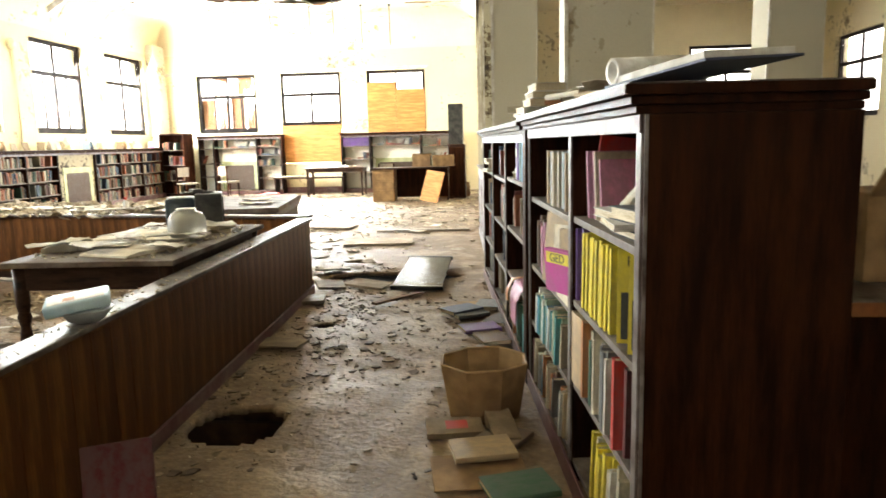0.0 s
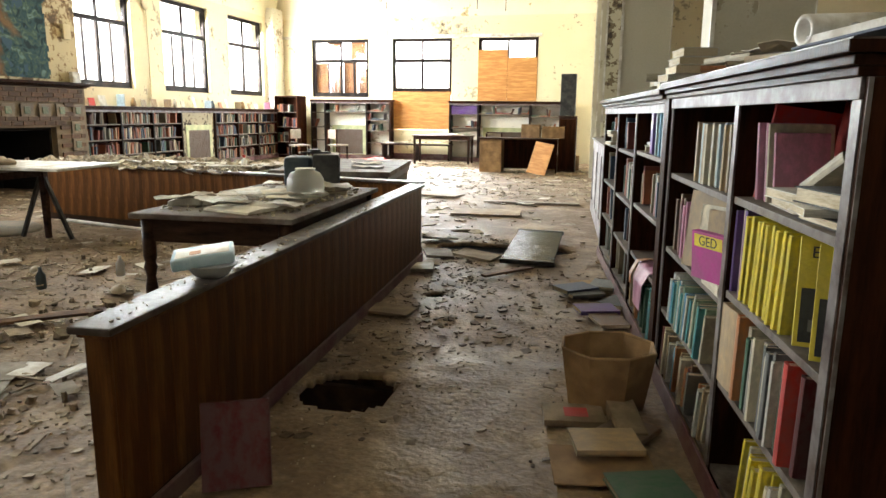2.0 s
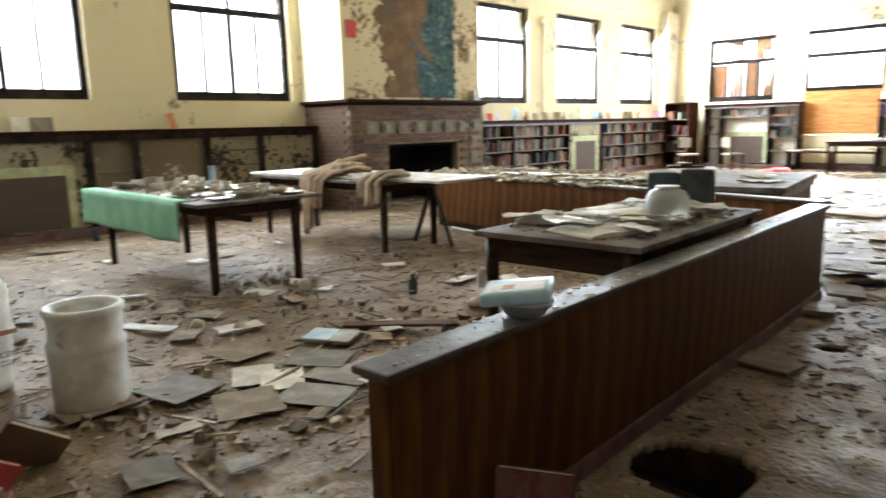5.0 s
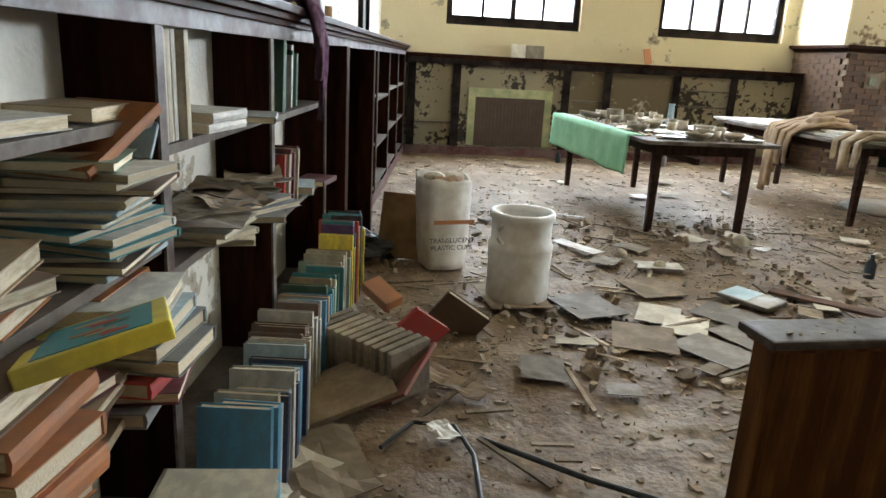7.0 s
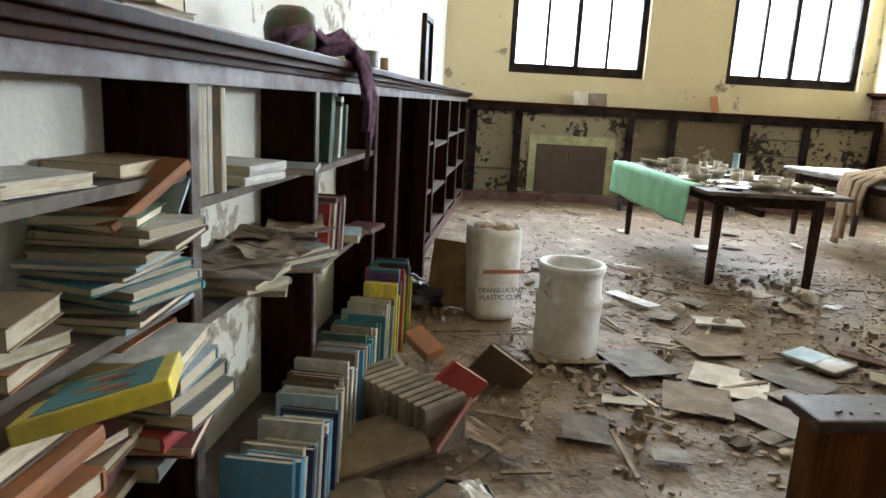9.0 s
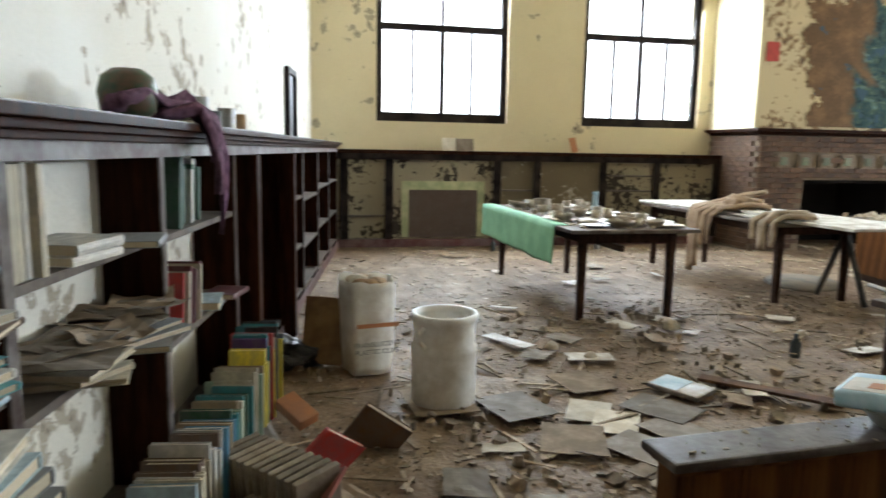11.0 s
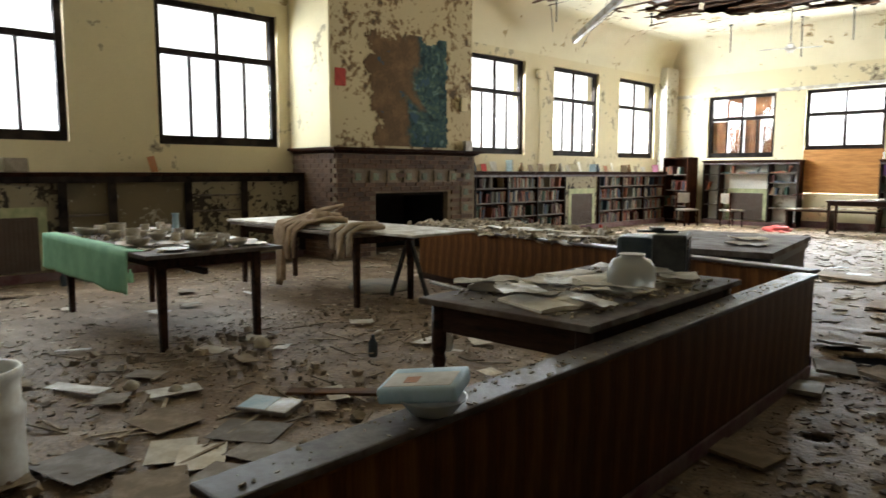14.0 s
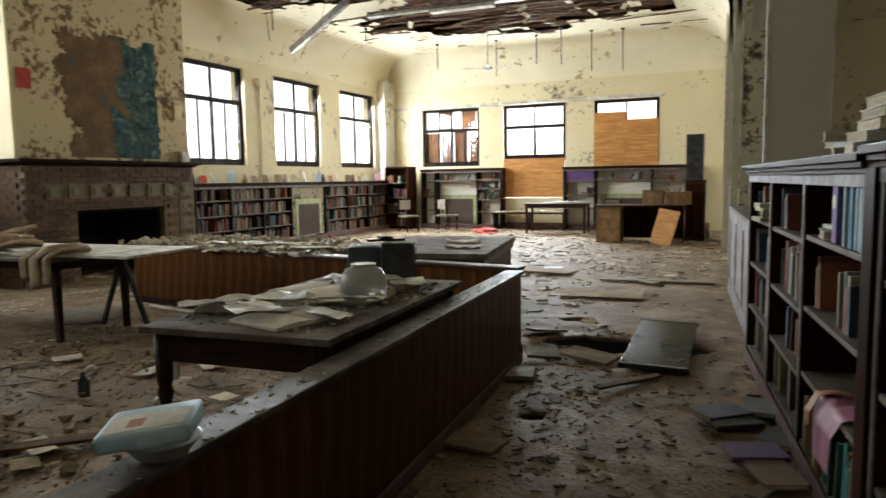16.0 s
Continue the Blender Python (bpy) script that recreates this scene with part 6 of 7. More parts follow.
rim_mesh = mesh_of("tile_rim", box_bm(-0.012, 0.014, -0.11, 0.11, -0.095, 0.095, 0.004), M_TILE_RIM)
for ty, tz in tiles:
    o = new("tile_rim", rim_mesh)
    o.parent = fp
    o.matrix_local = pose(FX - 0.001, ty, tz)
    o2 = new("tile", tile_mesh)
    o2.parent = fp
    o2.matrix_local = pose(FX + 0.0135, ty, tz)


# the ruined mural
def mural_material():
    m = mat("ruined_mural_paint", (0.24, 0.135, 0.06), 0.85, noise_scale=3.2, second=(0.13, 0.075, 0.035), amount=0.95, grain=0.35, bump=0.4, bump_scale=28)
    N, L = m.node_tree.nodes, m.node_tree.links
    bsdf = N["Principled BSDF"]
    old = bsdf.inputs["Base Color"].links[0].from_socket
    co = N.new("ShaderNodeTexCoord")
    sep = N.new("ShaderNodeSeparateXYZ")
    L.new(co.outputs["Object"], sep.inputs[0])
    wob = N.new("ShaderNodeTexNoise")
    wob.inputs["Scale"].default_value, wob.inputs["Detail"].default_value = 2.6, 6
    L.new(co.outputs["Object"], wob.inputs["Vector"])
    add = N.new("ShaderNodeMath")
    add.operation = "MULTIPLY_ADD"
    L.new(wob.outputs["Fac"], add.inputs[0])
    add.inputs[1].default_value = 1.5
    L.new(sep.outputs["Y"], add.inputs[2])
    edge = N.new("ShaderNodeMapRange")
    edge.inputs["From Min"].default_value, edge.inputs["From Max"].default_value = 0.78, 1.0
    L.new(add.outputs[0], edge.inputs["Value"])
    leaf = N.new("ShaderNodeTexNoise")
    leaf.inputs["Scale"].default_value, leaf.inputs["Detail"].default_value, leaf.inputs["Distortion"].default_value = 7, 6, 1.2
    L.new(co.outputs["Object"], leaf.inputs["Vector"])
    ramp = N.new("ShaderNodeValToRGB")
    e = ramp.color_ramp.elements
    e[0].position, e[0].color = 0.36, (0.012, 0.03, 0.034, 1)
    e[1].position, e[1].color = 0.66, (0.13, 0.21, 0.20, 1)
    e.new(0.48).color = (0.03, 0.075, 0.085, 1)
    e.new(0.57).color = (0.07, 0.11, 0.075, 1)
    L.new(leaf.outputs["Fac"], ramp.inputs[0])
    mix = N.new("ShaderNodeMix")
    mix.data_type = "RGBA"
    L.new(edge.outputs[0], mix.inputs["Factor"])
    L.new(old, mix.inputs["A"])
    L.new(ramp.outputs[0], mix.inputs["B"])
    # flaked islands of the painting further over
    isl = N.new("ShaderNodeTexNoise")
    isl.inputs["Scale"].default_value, isl.inputs["Detail"].default_value = 3.4, 5
    L.new(co.outputs["Object"], isl.inputs["Vector"])
    cut = N.new("ShaderNodeMapRange")
    cut.inputs["From Min"].default_value, cut.inputs["From Max"].default_value = 0.63, 0.65
    L.new(isl.outputs["Fac"], cut.inputs["Value"])
    mix2 = N.new("ShaderNodeMix")
    mix2.data_type = "RGBA"
    L.new(cut.outputs[0], mix2.inputs["Factor"])
    L.new(mix.outputs["Result"], mix2.inputs["A"])
    mix2.inputs["B"].default_value = (0.045, 0.09, 0.13, 1)
    L.new(mix2.outputs["Result"], bsdf.inputs["Base Color"])
    return m


bm = bmesh.new()
st = 0.03
MY, MZ = 8.56, 2.62
cells = {}
for j in range(62):
    for i in range(74):
        y, z = -1.1 + st * i, -0.92 + st * j
        ragged = 0.22 * noise.noise((y * 3.2, z * 3.2, 5)) + 0.12 * noise.noise((y * 11, z * 11, 2))
        left = -0.86 + 0.30 * abs(z) * (1 if z < 0 else 0.4) + ragged * 1.6
        if not (left < y + 0.35 * ragged < 0.90 + 0.12 * ragged and -0.88 < z < 0.90 + ragged * 0.8):
            continue
        vs_ = []
        for a, b in ((i, j), (i + 1, j), (i + 1, j + 1), (i, j + 1)):
            if (a, b) not in cells:
                cells[a, b] = bm.verts.new((0, -1.1 + st * a, -0.92 + st * b))
            vs_.append(cells[a, b])
        bm.faces.new(vs_)
mural = solo("mural", bm, mural_material(), "ruined wall painting of teal foliage, mostly flaked to brown plaster", "mural", pose(BX + 0.004, MY, MZ))
md = mural.modifiers.new("thickness", "SOLIDIFY")
md.thickness, md.offset = 0.003, 1
solo("wall_notice", box_bm(0, 0.012, -0.10, 0.10, -0.13, 0.13, 0.003), M_RED, "small faded red notice on the chimney breast", "notice", pose(BX + 0.002, 7.24, 2.76))
solo("switch_box", box_bm(0, 0.06, -0.08, 0.08, -0.12, 0.12, 0.01), M_WALL, "painted metal box on the chimney breast", "box", pose(BX + 0.002, 9.86, 2.52))
solo("small_box", box_bm(0, 0.07, -0.09, 0.09, 0, 0.18, 0.01), M_WHITE, "small white box standing on the mantel", "box", pose(BX + 0.02, 9.95, 1.7155))
for y, z0, z1 in ((13.40, 1.45, 3.45),):
    pc = bmesh.new()
    tube(pc, [(WEST + 0.03, y, z0), (WEST + 0.03, y, z1), (WEST + 0.03, y - 0.05, z1 + 0.1)], 0.022)
    solo("conduit_pipe", pc, M_WALL, "cream-painted conduit pipe on the wall", "pipe")
bell = thing("alarm_bell", "round cream alarm bell on the wall", "bell", pose(WEST + 0.002, 13.37, 3.5, 0, 90, 0))
part("dome", lathe([(0.10, 0.02), (0.11, 0.05), (0.08, 0.09), (0.001, 0.11)], 22), M_WALL, bell, smooth=True)
part("back_plate", lathe([(0.06, 0), (0.06, 0.0195)], 18), M_WALL, bell)

# ---- west wall shelving ----
WM = pose(-8.85, 1.23, 0, 0, 0, 90)
wb = [0.20, 0.61, 1.53, 0.59, 1.01, 0.85, 0.98]
west1 = case_unit("wall_shelving", "empty dark wall shelving with flaking painted backs and a radiator", WM, wb, 1.33, 0.335,
                  [[0.12, 0.44], [0.12, 0.44], [], [0.12, 0.80], [0.12], [0.12, 0.80, 1.02], [0.12]], edge=M_FRAME, cornice=0.03, kick=0.11, fascia=True)
x = 0.0
for xp in [sum(wb[:k]) for k in range(len(wb) + 1)]:
    part("post", box_bm(xp - 0.055, xp + 0.055, -0.014, -0.0045, 0.112, 1.245, 0.002), M_FRAME, west1, "black-painted upright facing")
part("top_rail", box_bm(-0.05, sum(wb) + 0.05, -0.02, -0.0085, 1.20, 1.30, 0.002), M_FRAME, west1, "black-painted top rail")
# M_BACKBOARD carries the shade below the windows in its colour
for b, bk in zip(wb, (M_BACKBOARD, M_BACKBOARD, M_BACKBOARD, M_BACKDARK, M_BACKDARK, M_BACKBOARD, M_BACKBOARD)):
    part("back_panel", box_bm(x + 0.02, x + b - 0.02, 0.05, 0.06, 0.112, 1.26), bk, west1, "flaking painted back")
    x += b


def radiator(m, w, h, par_label, trim=M_YELLOWRIM):
    r = thing("radiator_cover", par_label, "radiator", m)
    part("surround", boxes([(-w / 2 - 0.1, -w / 2, -0.012, 0.0, 0.0, h + 0.12), (w / 2, w / 2 + 0.1, -0.012, 0.0, 0.0, h + 0.12), (-w / 2, w / 2, -0.012, 0.0, h, h + 0.12)], 0.002), trim, r, "greenish cream surround")
    part("body", box_bm(-w / 2 + 0.003, w / 2 - 0.003, -0.006, 0.0, 0.0, h - 0.003), M_RADIATOR, r)
    for k in range(int(w / 0.05)):
        part("fin", box_bm(-w / 2 + 0.012 + 0.05 * k, -w / 2 + 0.044 + 0.05 * k, -0.014, -0.0065, 0.03, h - 0.03, 0.003), M_RADIATOR, r)
    return r


radiator(WM @ pose(1.58, 0.048, 0.13), 0.98, 0.66, "rusty radiator behind a flaking greenish surround")
solo("small_picture", box_bm(0, 0.015, -0.13, 0.13, 0, 0.17, 0.003), PAPER_MATS["grey"], "small grey framed picture leaning on the shelving", "picture", pose(-9.05, 3.14, 1.336, 0, -10, 0))
solo("folded_card", box_bm(0, 0.006, -0.11, 0.11, 0, 0.18, 0.001), M_PAPER, "folded buff card leaning on the shelving", "card", pose(-9.06, 2.92, 1.336, 0, -12, 8))
solo("pink_pennant", box_bm(0, 0.006, -0.05, 0.06, 0, 0.22, 0.001), COVER_MATS["orange"], "small orange-pink card leaning on the shelving", "card", pose(-9.06, 4.80, 1.336, 10, -10, 8))
# a white strip of litter on the floor along the wall
WN = pose(-8.85, 10.13, 0, 0, 0, 90)
nb = [0.89, 0.98, 1.00, 1.00, 1.38, 1.05, 1.05, 1.09]
lv = [0.12, 0.42, 0.72, 1.02]
west2 = case_unit("wall_shelving", "dark wall shelving crowded with old books", WN, nb, 1.36, 0.335, [lv, lv, lv, lv, [], lv, lv, lv], cornice=0.03, kick=0.11, edge=M_FRAME)
xx = sum(nb[:4])
# pale flaking back, its shade put into the colour
part("back_panel", box_bm(xx + 0.02, xx + nb[4] - 0.02, 0.05, 0.06, 0.112, 1.26), M_BACKBOARD, west2, "flaking white back in a shaded tone")
for k in (0, 1, 2, 3, 5, 6, 7):
    x0_ = sum(nb[:k])
    part("back_panel", box_bm(x0_ + 0.02, x0_ + nb[k] - 0.02, 0.322, 0.331, 0.112, 1.28), M_DARKWOOD, west2)
radiator(WN @ pose(xx + 0.72, 0.048, 0.13), 0.85, 0.72, "rusty radiator in a white surround between bookshelves")

M_FARBOOKS = mat("old_book_spines", (0.3, 0.2, 0.12), 0.65, noise_scale=8, grain=0.2, bump=0.1)
fn, fl = M_FARBOOKS.node_tree.nodes, M_FARBOOKS.node_tree.links
geo = fn.new("ShaderNodeNewGeometry")
cr = fn.new("ShaderNodeValToRGB")
cr.color_ramp.interpolation = "CONSTANT"
tones = [(0.06, 0.02, 0.015), (0.20, 0.15, 0.09), (0.03, 0.045, 0.07), (0.14, 0.035, 0.025), (0.33, 0.28, 0.2), (0.025, 0.055, 0.035), (0.08, 0.045, 0.025), (0.18, 0.18, 0.15), (0.22, 0.07, 0.03), (0.03, 0.018, 0.018)]
cr.color_ramp.elements[0].color = (*tones[0], 1)
cr.color_ramp.elements[1].position, cr.color_ramp.elements[1].color = 0.95, (*tones[-1], 1)
for k, c in enumerate(tones[1:-1]):
    cr.color_ramp.elements.new((k + 1) / len(tones)).color = (*c, 1)
fl.new(geo.outputs["Random Per Island"], cr.inputs[0])
fl.new(cr.outputs[0], fn["Principled BSDF"].inputs["Base Color"])


def far_books(name, m, spans, label, seed, fill=0.92, flat=0.0):
    """Crowded far shelves: every book a block of its own, joined as one object."""
    r = random.Random(seed)
    verts, faces = [], []
    for x0, x1, z, hmax in spans:
        x = x0
        while x < x1 - 0.04:
            if r.random() > fill:
                x += r.uniform(0.05, 0.25)
                continue
            lying = r.random() < flat
            t, h, d = r.uniform(0.018, 0.045), r.uniform(0.7, 1.0) * hmax, r.uniform(0.14, 0.19)
            if lying:
                t, h = h, t
            a = r.choice((0, 0, 0, 6, -7, 11, 22 if flat else 0))
            mm = m @ pose(x, 0.03 + r.uniform(0, 0.03), z + 0.002, 0, a if not lying else 0, 0)
            b0 = len(verts)
            for p in ((0, 0, 0), (t, 0, 0), (t, d, 0), (0, d, 0), (0, 0, h), (t, 0, h), (t, d, h), (0, d, h)):
                verts.append(tuple(mm @ Vector(p)))
            for f in ((3, 2, 1, 0), (4, 5, 6, 7), (0, 1, 5, 4), (1, 2, 6, 5), (2, 3, 7, 6), (3, 0, 4, 7)):
                faces.append(tuple(b0 + i for i in f))
            x += t + 0.002
    me = bpy.data.meshes.new(name)
    me.from_pydata(verts, [], faces)
    me.materials.append(M_FARBOOKS)
    return tagged(new(name, me), label, "books", kind="stuff")


sp_ = []
for k in (0, 1, 2, 3, 5, 6, 7):
    x0_ = sum(nb[:k])
    for z in lv:
        sp_.append((x0_ + 0.03, x0_ + nb[k] - 0.03, z, 0.25))
far_books("shelved_books", WN, sp_, "crowded rows of old books in faded colours", 5)
# small things along the top of the shelving
rr_ = random.Random(15)
for k in range(22):
    y = 10.3 + 0.37 * k + rr_.uniform(-0.1, 0.1)
    kind = k % 4
    if kind == 0:
        solo("display_card", box_bm(0, 0.008, -0.09, 0.09, 0, rr_.uniform(0.12, 0.24), 0.001), PAPER_MATS[rr_.choice(("yellowed", "white", "buff"))], "pale display card leaning on the shelving top", "card", pose(-9.02, y, 1.366, 0, -14, rr_.uniform(-20, 20)), "cards on the shelving")
    elif kind == 1:
        book(pose(-9.0, y, 1.366, 0, 0, -80), 0.03, rr_.uniform(0.16, 0.24), 0.16, rr_.choice(("cream", "pale blue", "tan", "pink")), "small book propped on the shelving top")
    elif kind == 2:
        solo("figurine_jar", lathe([(0.05, 0), (0.06, 0.03), (0.05, 0.10), (0.03, 0.14), (0.035, 0.17), (0.001, 0.19)], 16), (M_CARD, M_CROCK, M_BLUEGREY)[k % 3], "small old jar standing on the shelving top", "jar", pose(-9.0, y, 1.365), "jars on the shelving", smooth=True)
    else:
        solo("display_card", box_bm(0, 0.008, -0.07, 0.07, 0, 0.15, 0.001), COVER_MATS[rr_.choice(("orange", "tan", "red", "cream"))], "coloured card leaning on the shelving top", "card", pose(-9.02, y, 1.366, 0, -14, rr_.uniform(-20, 20)), "cards on the shelving")


# ---- north end ----
NY = NORTH - 0.34
LOWER = Matrix.Diagonal((1, 1, 0.935, 1))
NM1 = pose(-7.98, NY, 0) @ LOWER
n1 = case_unit("wall_shelving", "dark tall shelving with leaning books over a radiator niche", NM1, [0.42, 1.27, 0.70], 1.78, 0.33, [[0.12, 0.55, 0.95, 1.40], [1.42], [0.12, 0.50, 0.86, 1.18, 1.44]], edge=M_FRAME, cornice=0.03, kick=0.11)
far_books("shelved_books", CASE2, CASE2_SPANS, "mixed old books in the far aisle bookcase", 6, 0.8)
NM2 = pose(-3.84, NY, 0) @ LOWER
n2 = case_unit("wall_shelving", "dark tall shelving with toppled books and papers", NM2, [0.80, 1.42, 0.84], 1.76, 0.33, [[0.12, 0.62, 0.98, 1.38], [1.40], [0.12, 0.60, 1.0, 1.34]], edge=M_FRAME, cornice=0.03, kick=0.11)
for c, bays_ in ((n1, [0.42, 1.27, 0.70]), (n2, [0.80, 1.42, 0.84])):
    x = 0
    for b in bays_:
        part("back_panel", box_bm(x + 0.02, x + b - 0.02, 0.318, 0.328, 0.112, 1.70), M_WALL_WHITE, c, "pale painted back")
        x += b
far_books("shelved_books", NM1, [(0.45, 1.66, 1.42, 0.24), (1.72, 2.36, 0.86, 0.22), (1.72, 2.36, 1.18, 0.22), (1.72, 2.36, 1.44, 0.22), (0.03, 0.4, 0.95, 0.3)], "leaning pale books on the tall shelves", 7, 0.85, 0.25)
far_books("shelved_books", NM2, [(0.03, 0.78, 1.0, 0.22), (0.84, 2.18, 1.40, 0.23), (2.26, 3.02, 1.34, 0.22), (2.26, 3.02, 1.0, 0.2)], "leaning pale books on the tall shelves", 8, 0.88, 0.3)
solo("purple_volumes", boxes([(0.04 + 0.052 * k, 0.088 + 0.052 * k, 0.03, 0.2, 1.382, 1.632) for k in range(14)], 0.004), COVER_MATS["purple"], "matching row of purple bound volumes", "books", NM2, kind="stuff")
radiator(NM1 @ pose(1.05, 0.29, 0.13), 0.85, 0.75, "radiator in a yellowed surround under the shelf")
radiator(NM2 @ pose(1.5, 0.29, 0.13), 1.0, 0.75, "radiator in a yellowed surround under the shelf")
cup = thing("tall_cupboard", "tall narrow dark open cupboard standing in the corner", "cupboard", pose(-8.50, 18.72, 0, 0, 0, -14))
part("carcass", boxes([(-0.42, -0.39, -0.2, 0.2, 0.0, 1.75), (0.39, 0.42, -0.2, 0.2, 0, 1.75), (-0.39, 0.39, 0.18, 0.2, 0, 1.75), (-0.39, 0.39, -0.2, 0.18, 1.72, 1.75), (-0.39, 0.39, -0.2, 0.18, 0.0, 0.08)]), M_DARKWOOD, cup)
for z in (0.45, 0.88, 1.3):
    part("shelf", box_bm(-0.389, 0.389, -0.19, 0.179, z - 0.02, z), M_SHELF, cup)
far_books("shelved_books", pose(-8.50, 18.72, 0, 0, 0, -14) @ pose(0, -0.18, 0), [(-0.36, 0.36, 0.45, 0.28), (-0.36, 0.36, 0.88, 0.28), (-0.36, 0.3, 1.3, 0.26), (-0.36, 0.36, 0.08, 0.28)], "dark old books in the corner cupboard", 9, 0.8)
lowb = thing("low_bench", "long low dark shelf bench under the boarded window", "bench", pose(-4.75, 18.92, 0))
part("top", box_bm(-1.0, 1.0, -0.22, 0.22, 0.42, 0.46, 0.004), M_TABLE, lowb)
for xx in (-0.96, 0.0, 0.96):
    part("upright", box_bm(xx - 0.02, xx + 0.02, -0.2, 0.2, 0, 0.419), M_TABLE, lowb)
for k in range(12):
    paper(-5.6 + 0.15 * k, 18.85 + 0.05 * (k % 3), 0.465 + 0.004 * k, 0.22, 0.3, 37 * k, ("yellowed", "white", "buff")[k % 3], 0.05, 200 + k, "lying on the low bench", group="papers on the low bench")
ntab = table("reading_table", "plain dark reading table with slim legs", pose(-3.75, 18.0, 0, 0, 0, 3), 1.55, 0.75, 0.74, M_TABLE, inset=0.06, apron=0.08)
for k in range(5):
    paper(-3.95 + 0.15 * k, 17.95, 0.745 + 0.004 * k, 0.25, 0.3, 50 * k, "white", 0.05, 220 + k, "lying on the reading table", group="papers on the reading table")
dk = thing("broken_desk", "broken wooden desk with a fallen side panel", "desk", pose(-1.44, 16.08, 0, 0, 0, 4))
part("desktop", box_bm(-0.95, 0.85, -0.38, 0.38, 0.74, 0.775, 0.004), M_TABLE, dk)
ped = part("pedestal", box_bm(-0.92, -0.42, -0.35, 0.35, 0.0, 0.739, 0.004), M_CARD, dk, "faded brown pedestal")
for z in (0.1, 0.3, 0.5):
    part("drawer_front", box_bm(-0.90, -0.44, -0.366, -0.351, z, z + 0.17, 0.004), M_CARD, ped)
part("right_side", box_bm(0.80, 0.83, -0.35, 0.35, 0.0, 0.739), M_DARKWOOD, dk)
part("modesty_panel", box_bm(-0.419, 0.799, 0.31, 0.335, 0.05, 0.739), M_DARKWOOD, dk)
solo("fallen_panel", box_bm(-0.24, 0.24, -0.012, 0.012, 0, 0.72, 0.004), M_PLY, "light wooden panel leaning against the broken desk", "panel", pose(-1.02, 15.47, 0.0, -16, 8, -28))
for k, (x, y, w, d, h, z) in enumerate(((-1.24, 16.25, 0.42, 0.32, 0.30, 0.776), (-0.74, 16.25, 0.5, 0.34, 0.26, 0.776), (-0.45, 17.1, 0.5, 0.4, 0.35, 0.0), (-0.85, 16.9, 0.4, 0.4, 0.3, 0.0))):
    cb_ = thing("cardboard_box", "worn brown cardboard box with loose flaps", "box", pose(x, y, z, 0, 0, 8 * k))
    part("body", box_bm(-w / 2, w / 2, -d / 2, d / 2, 0, h, 0.006), M_CARD, cb_)
    part("flap", box_bm(-w / 2, w / 2, -d / 2 - 0.1, -d / 2 + 0.01, h + 0.001, h + 0.006, 0.001), M_CARD, cb_)
tc = thing("tall_dark_stand", "tall dark stand topped with a narrow black cabinet", "cabinet", pose(-0.42, 16.52, 0))
part("lower_cabinet", box_bm(-0.20, 0.20, -0.18, 0.18, 0.0, 1.28, 0.006), M_TABLE, tc)
part("upper_cabinet", box_bm(-0.19, 0.15, -0.17, 0.17, 1.2805, 2.22, 0.006), M_BLACK, tc)
part("door", box_bm(-0.17, 0.17, -0.192, -0.181, 0.06, 1.2, 0.003), M_DARKWOOD, tc)
chair("wooden_chair", "grey padded chair standing before the radiator", pose(-6.85, 18.25, 0, 0, 0, 150))
chair("wooden_chair", "dark padded chair behind the broken desk", pose(-2.21, 17.05, 0, 0, 0, 20))
chair("wooden_chair", "dark padded chair among the litter", pose(-7.75, 17.7, 0, 0, 0, 60))
hb = bmesh.new()
bmesh.ops.create_icosphere(hb, subdivisions=4, radius=0.3)
for v in hb.verts:
    v.co *= 1 + 0.5 * noise.noise(v.co * 5)
    v.co.z = max(0, v.co.z * 0.45)
solo("red_cloth_heap", hb, COVER_MATS["red"], "crumpled red cloth heap on the floor", "cloth", pose(-5.45, 17.6, 0), smooth=True)
solo("baseboard", boxes([(-5.59, -3.86, NORTH - 0.02, NORTH - 0.004, 0.0, 0.16)]), M_KICK, "maroon painted baseboard", "baseboard", kind="structure")

# ---- overhead ----
fx1 = thing("strip_light", "grey metal strip light hanging down at one end", "light fixture")
d = bmesh.new()
add_box(d, -1.25, 1.25, -0.07, 0.07, -0.04, 0.04, look((-7.35, 13.0, 4.42), (-5.9, 12.2, 4.78)) @ pose(0, 0, 0, 0, 90, 0), 0.008)
part("housing", d, M_METAL, fx1)
d = bmesh.new()
tube(d, [(-6.0, 12.25, 4.78), (-6.0, 12.25, CEIL + 0.1)], 0.01)
tube(d, [(-7.3, 13.0, 4.44), (-7.1, 12.9, CEIL + 0.05)], 0.006)
part("hanger", d, M_METAL, fx1)
fx2 = thing("strip_light", "long white fluorescent strip light under the torn ceiling", "light fixture")
part("housing", box_bm(-6.6, -2.3, 13.62, 13.80, 4.66, 4.72, 0.006), M_METAL, fx2)
part("diffuser", box_bm(-5.2, -3.9, 13.60, 13.82, 4.60, 4.659, 0.01), M_WHITE, fx2)
for x in (-6.3, -4.5, -2.6):
    d = bmesh.new()
    tube(d, [(x, 13.7, 4.72), (x, 13.7, CEIL + 0.12)], 0.008)
    part("hanger", d, M_METAL, fx2)
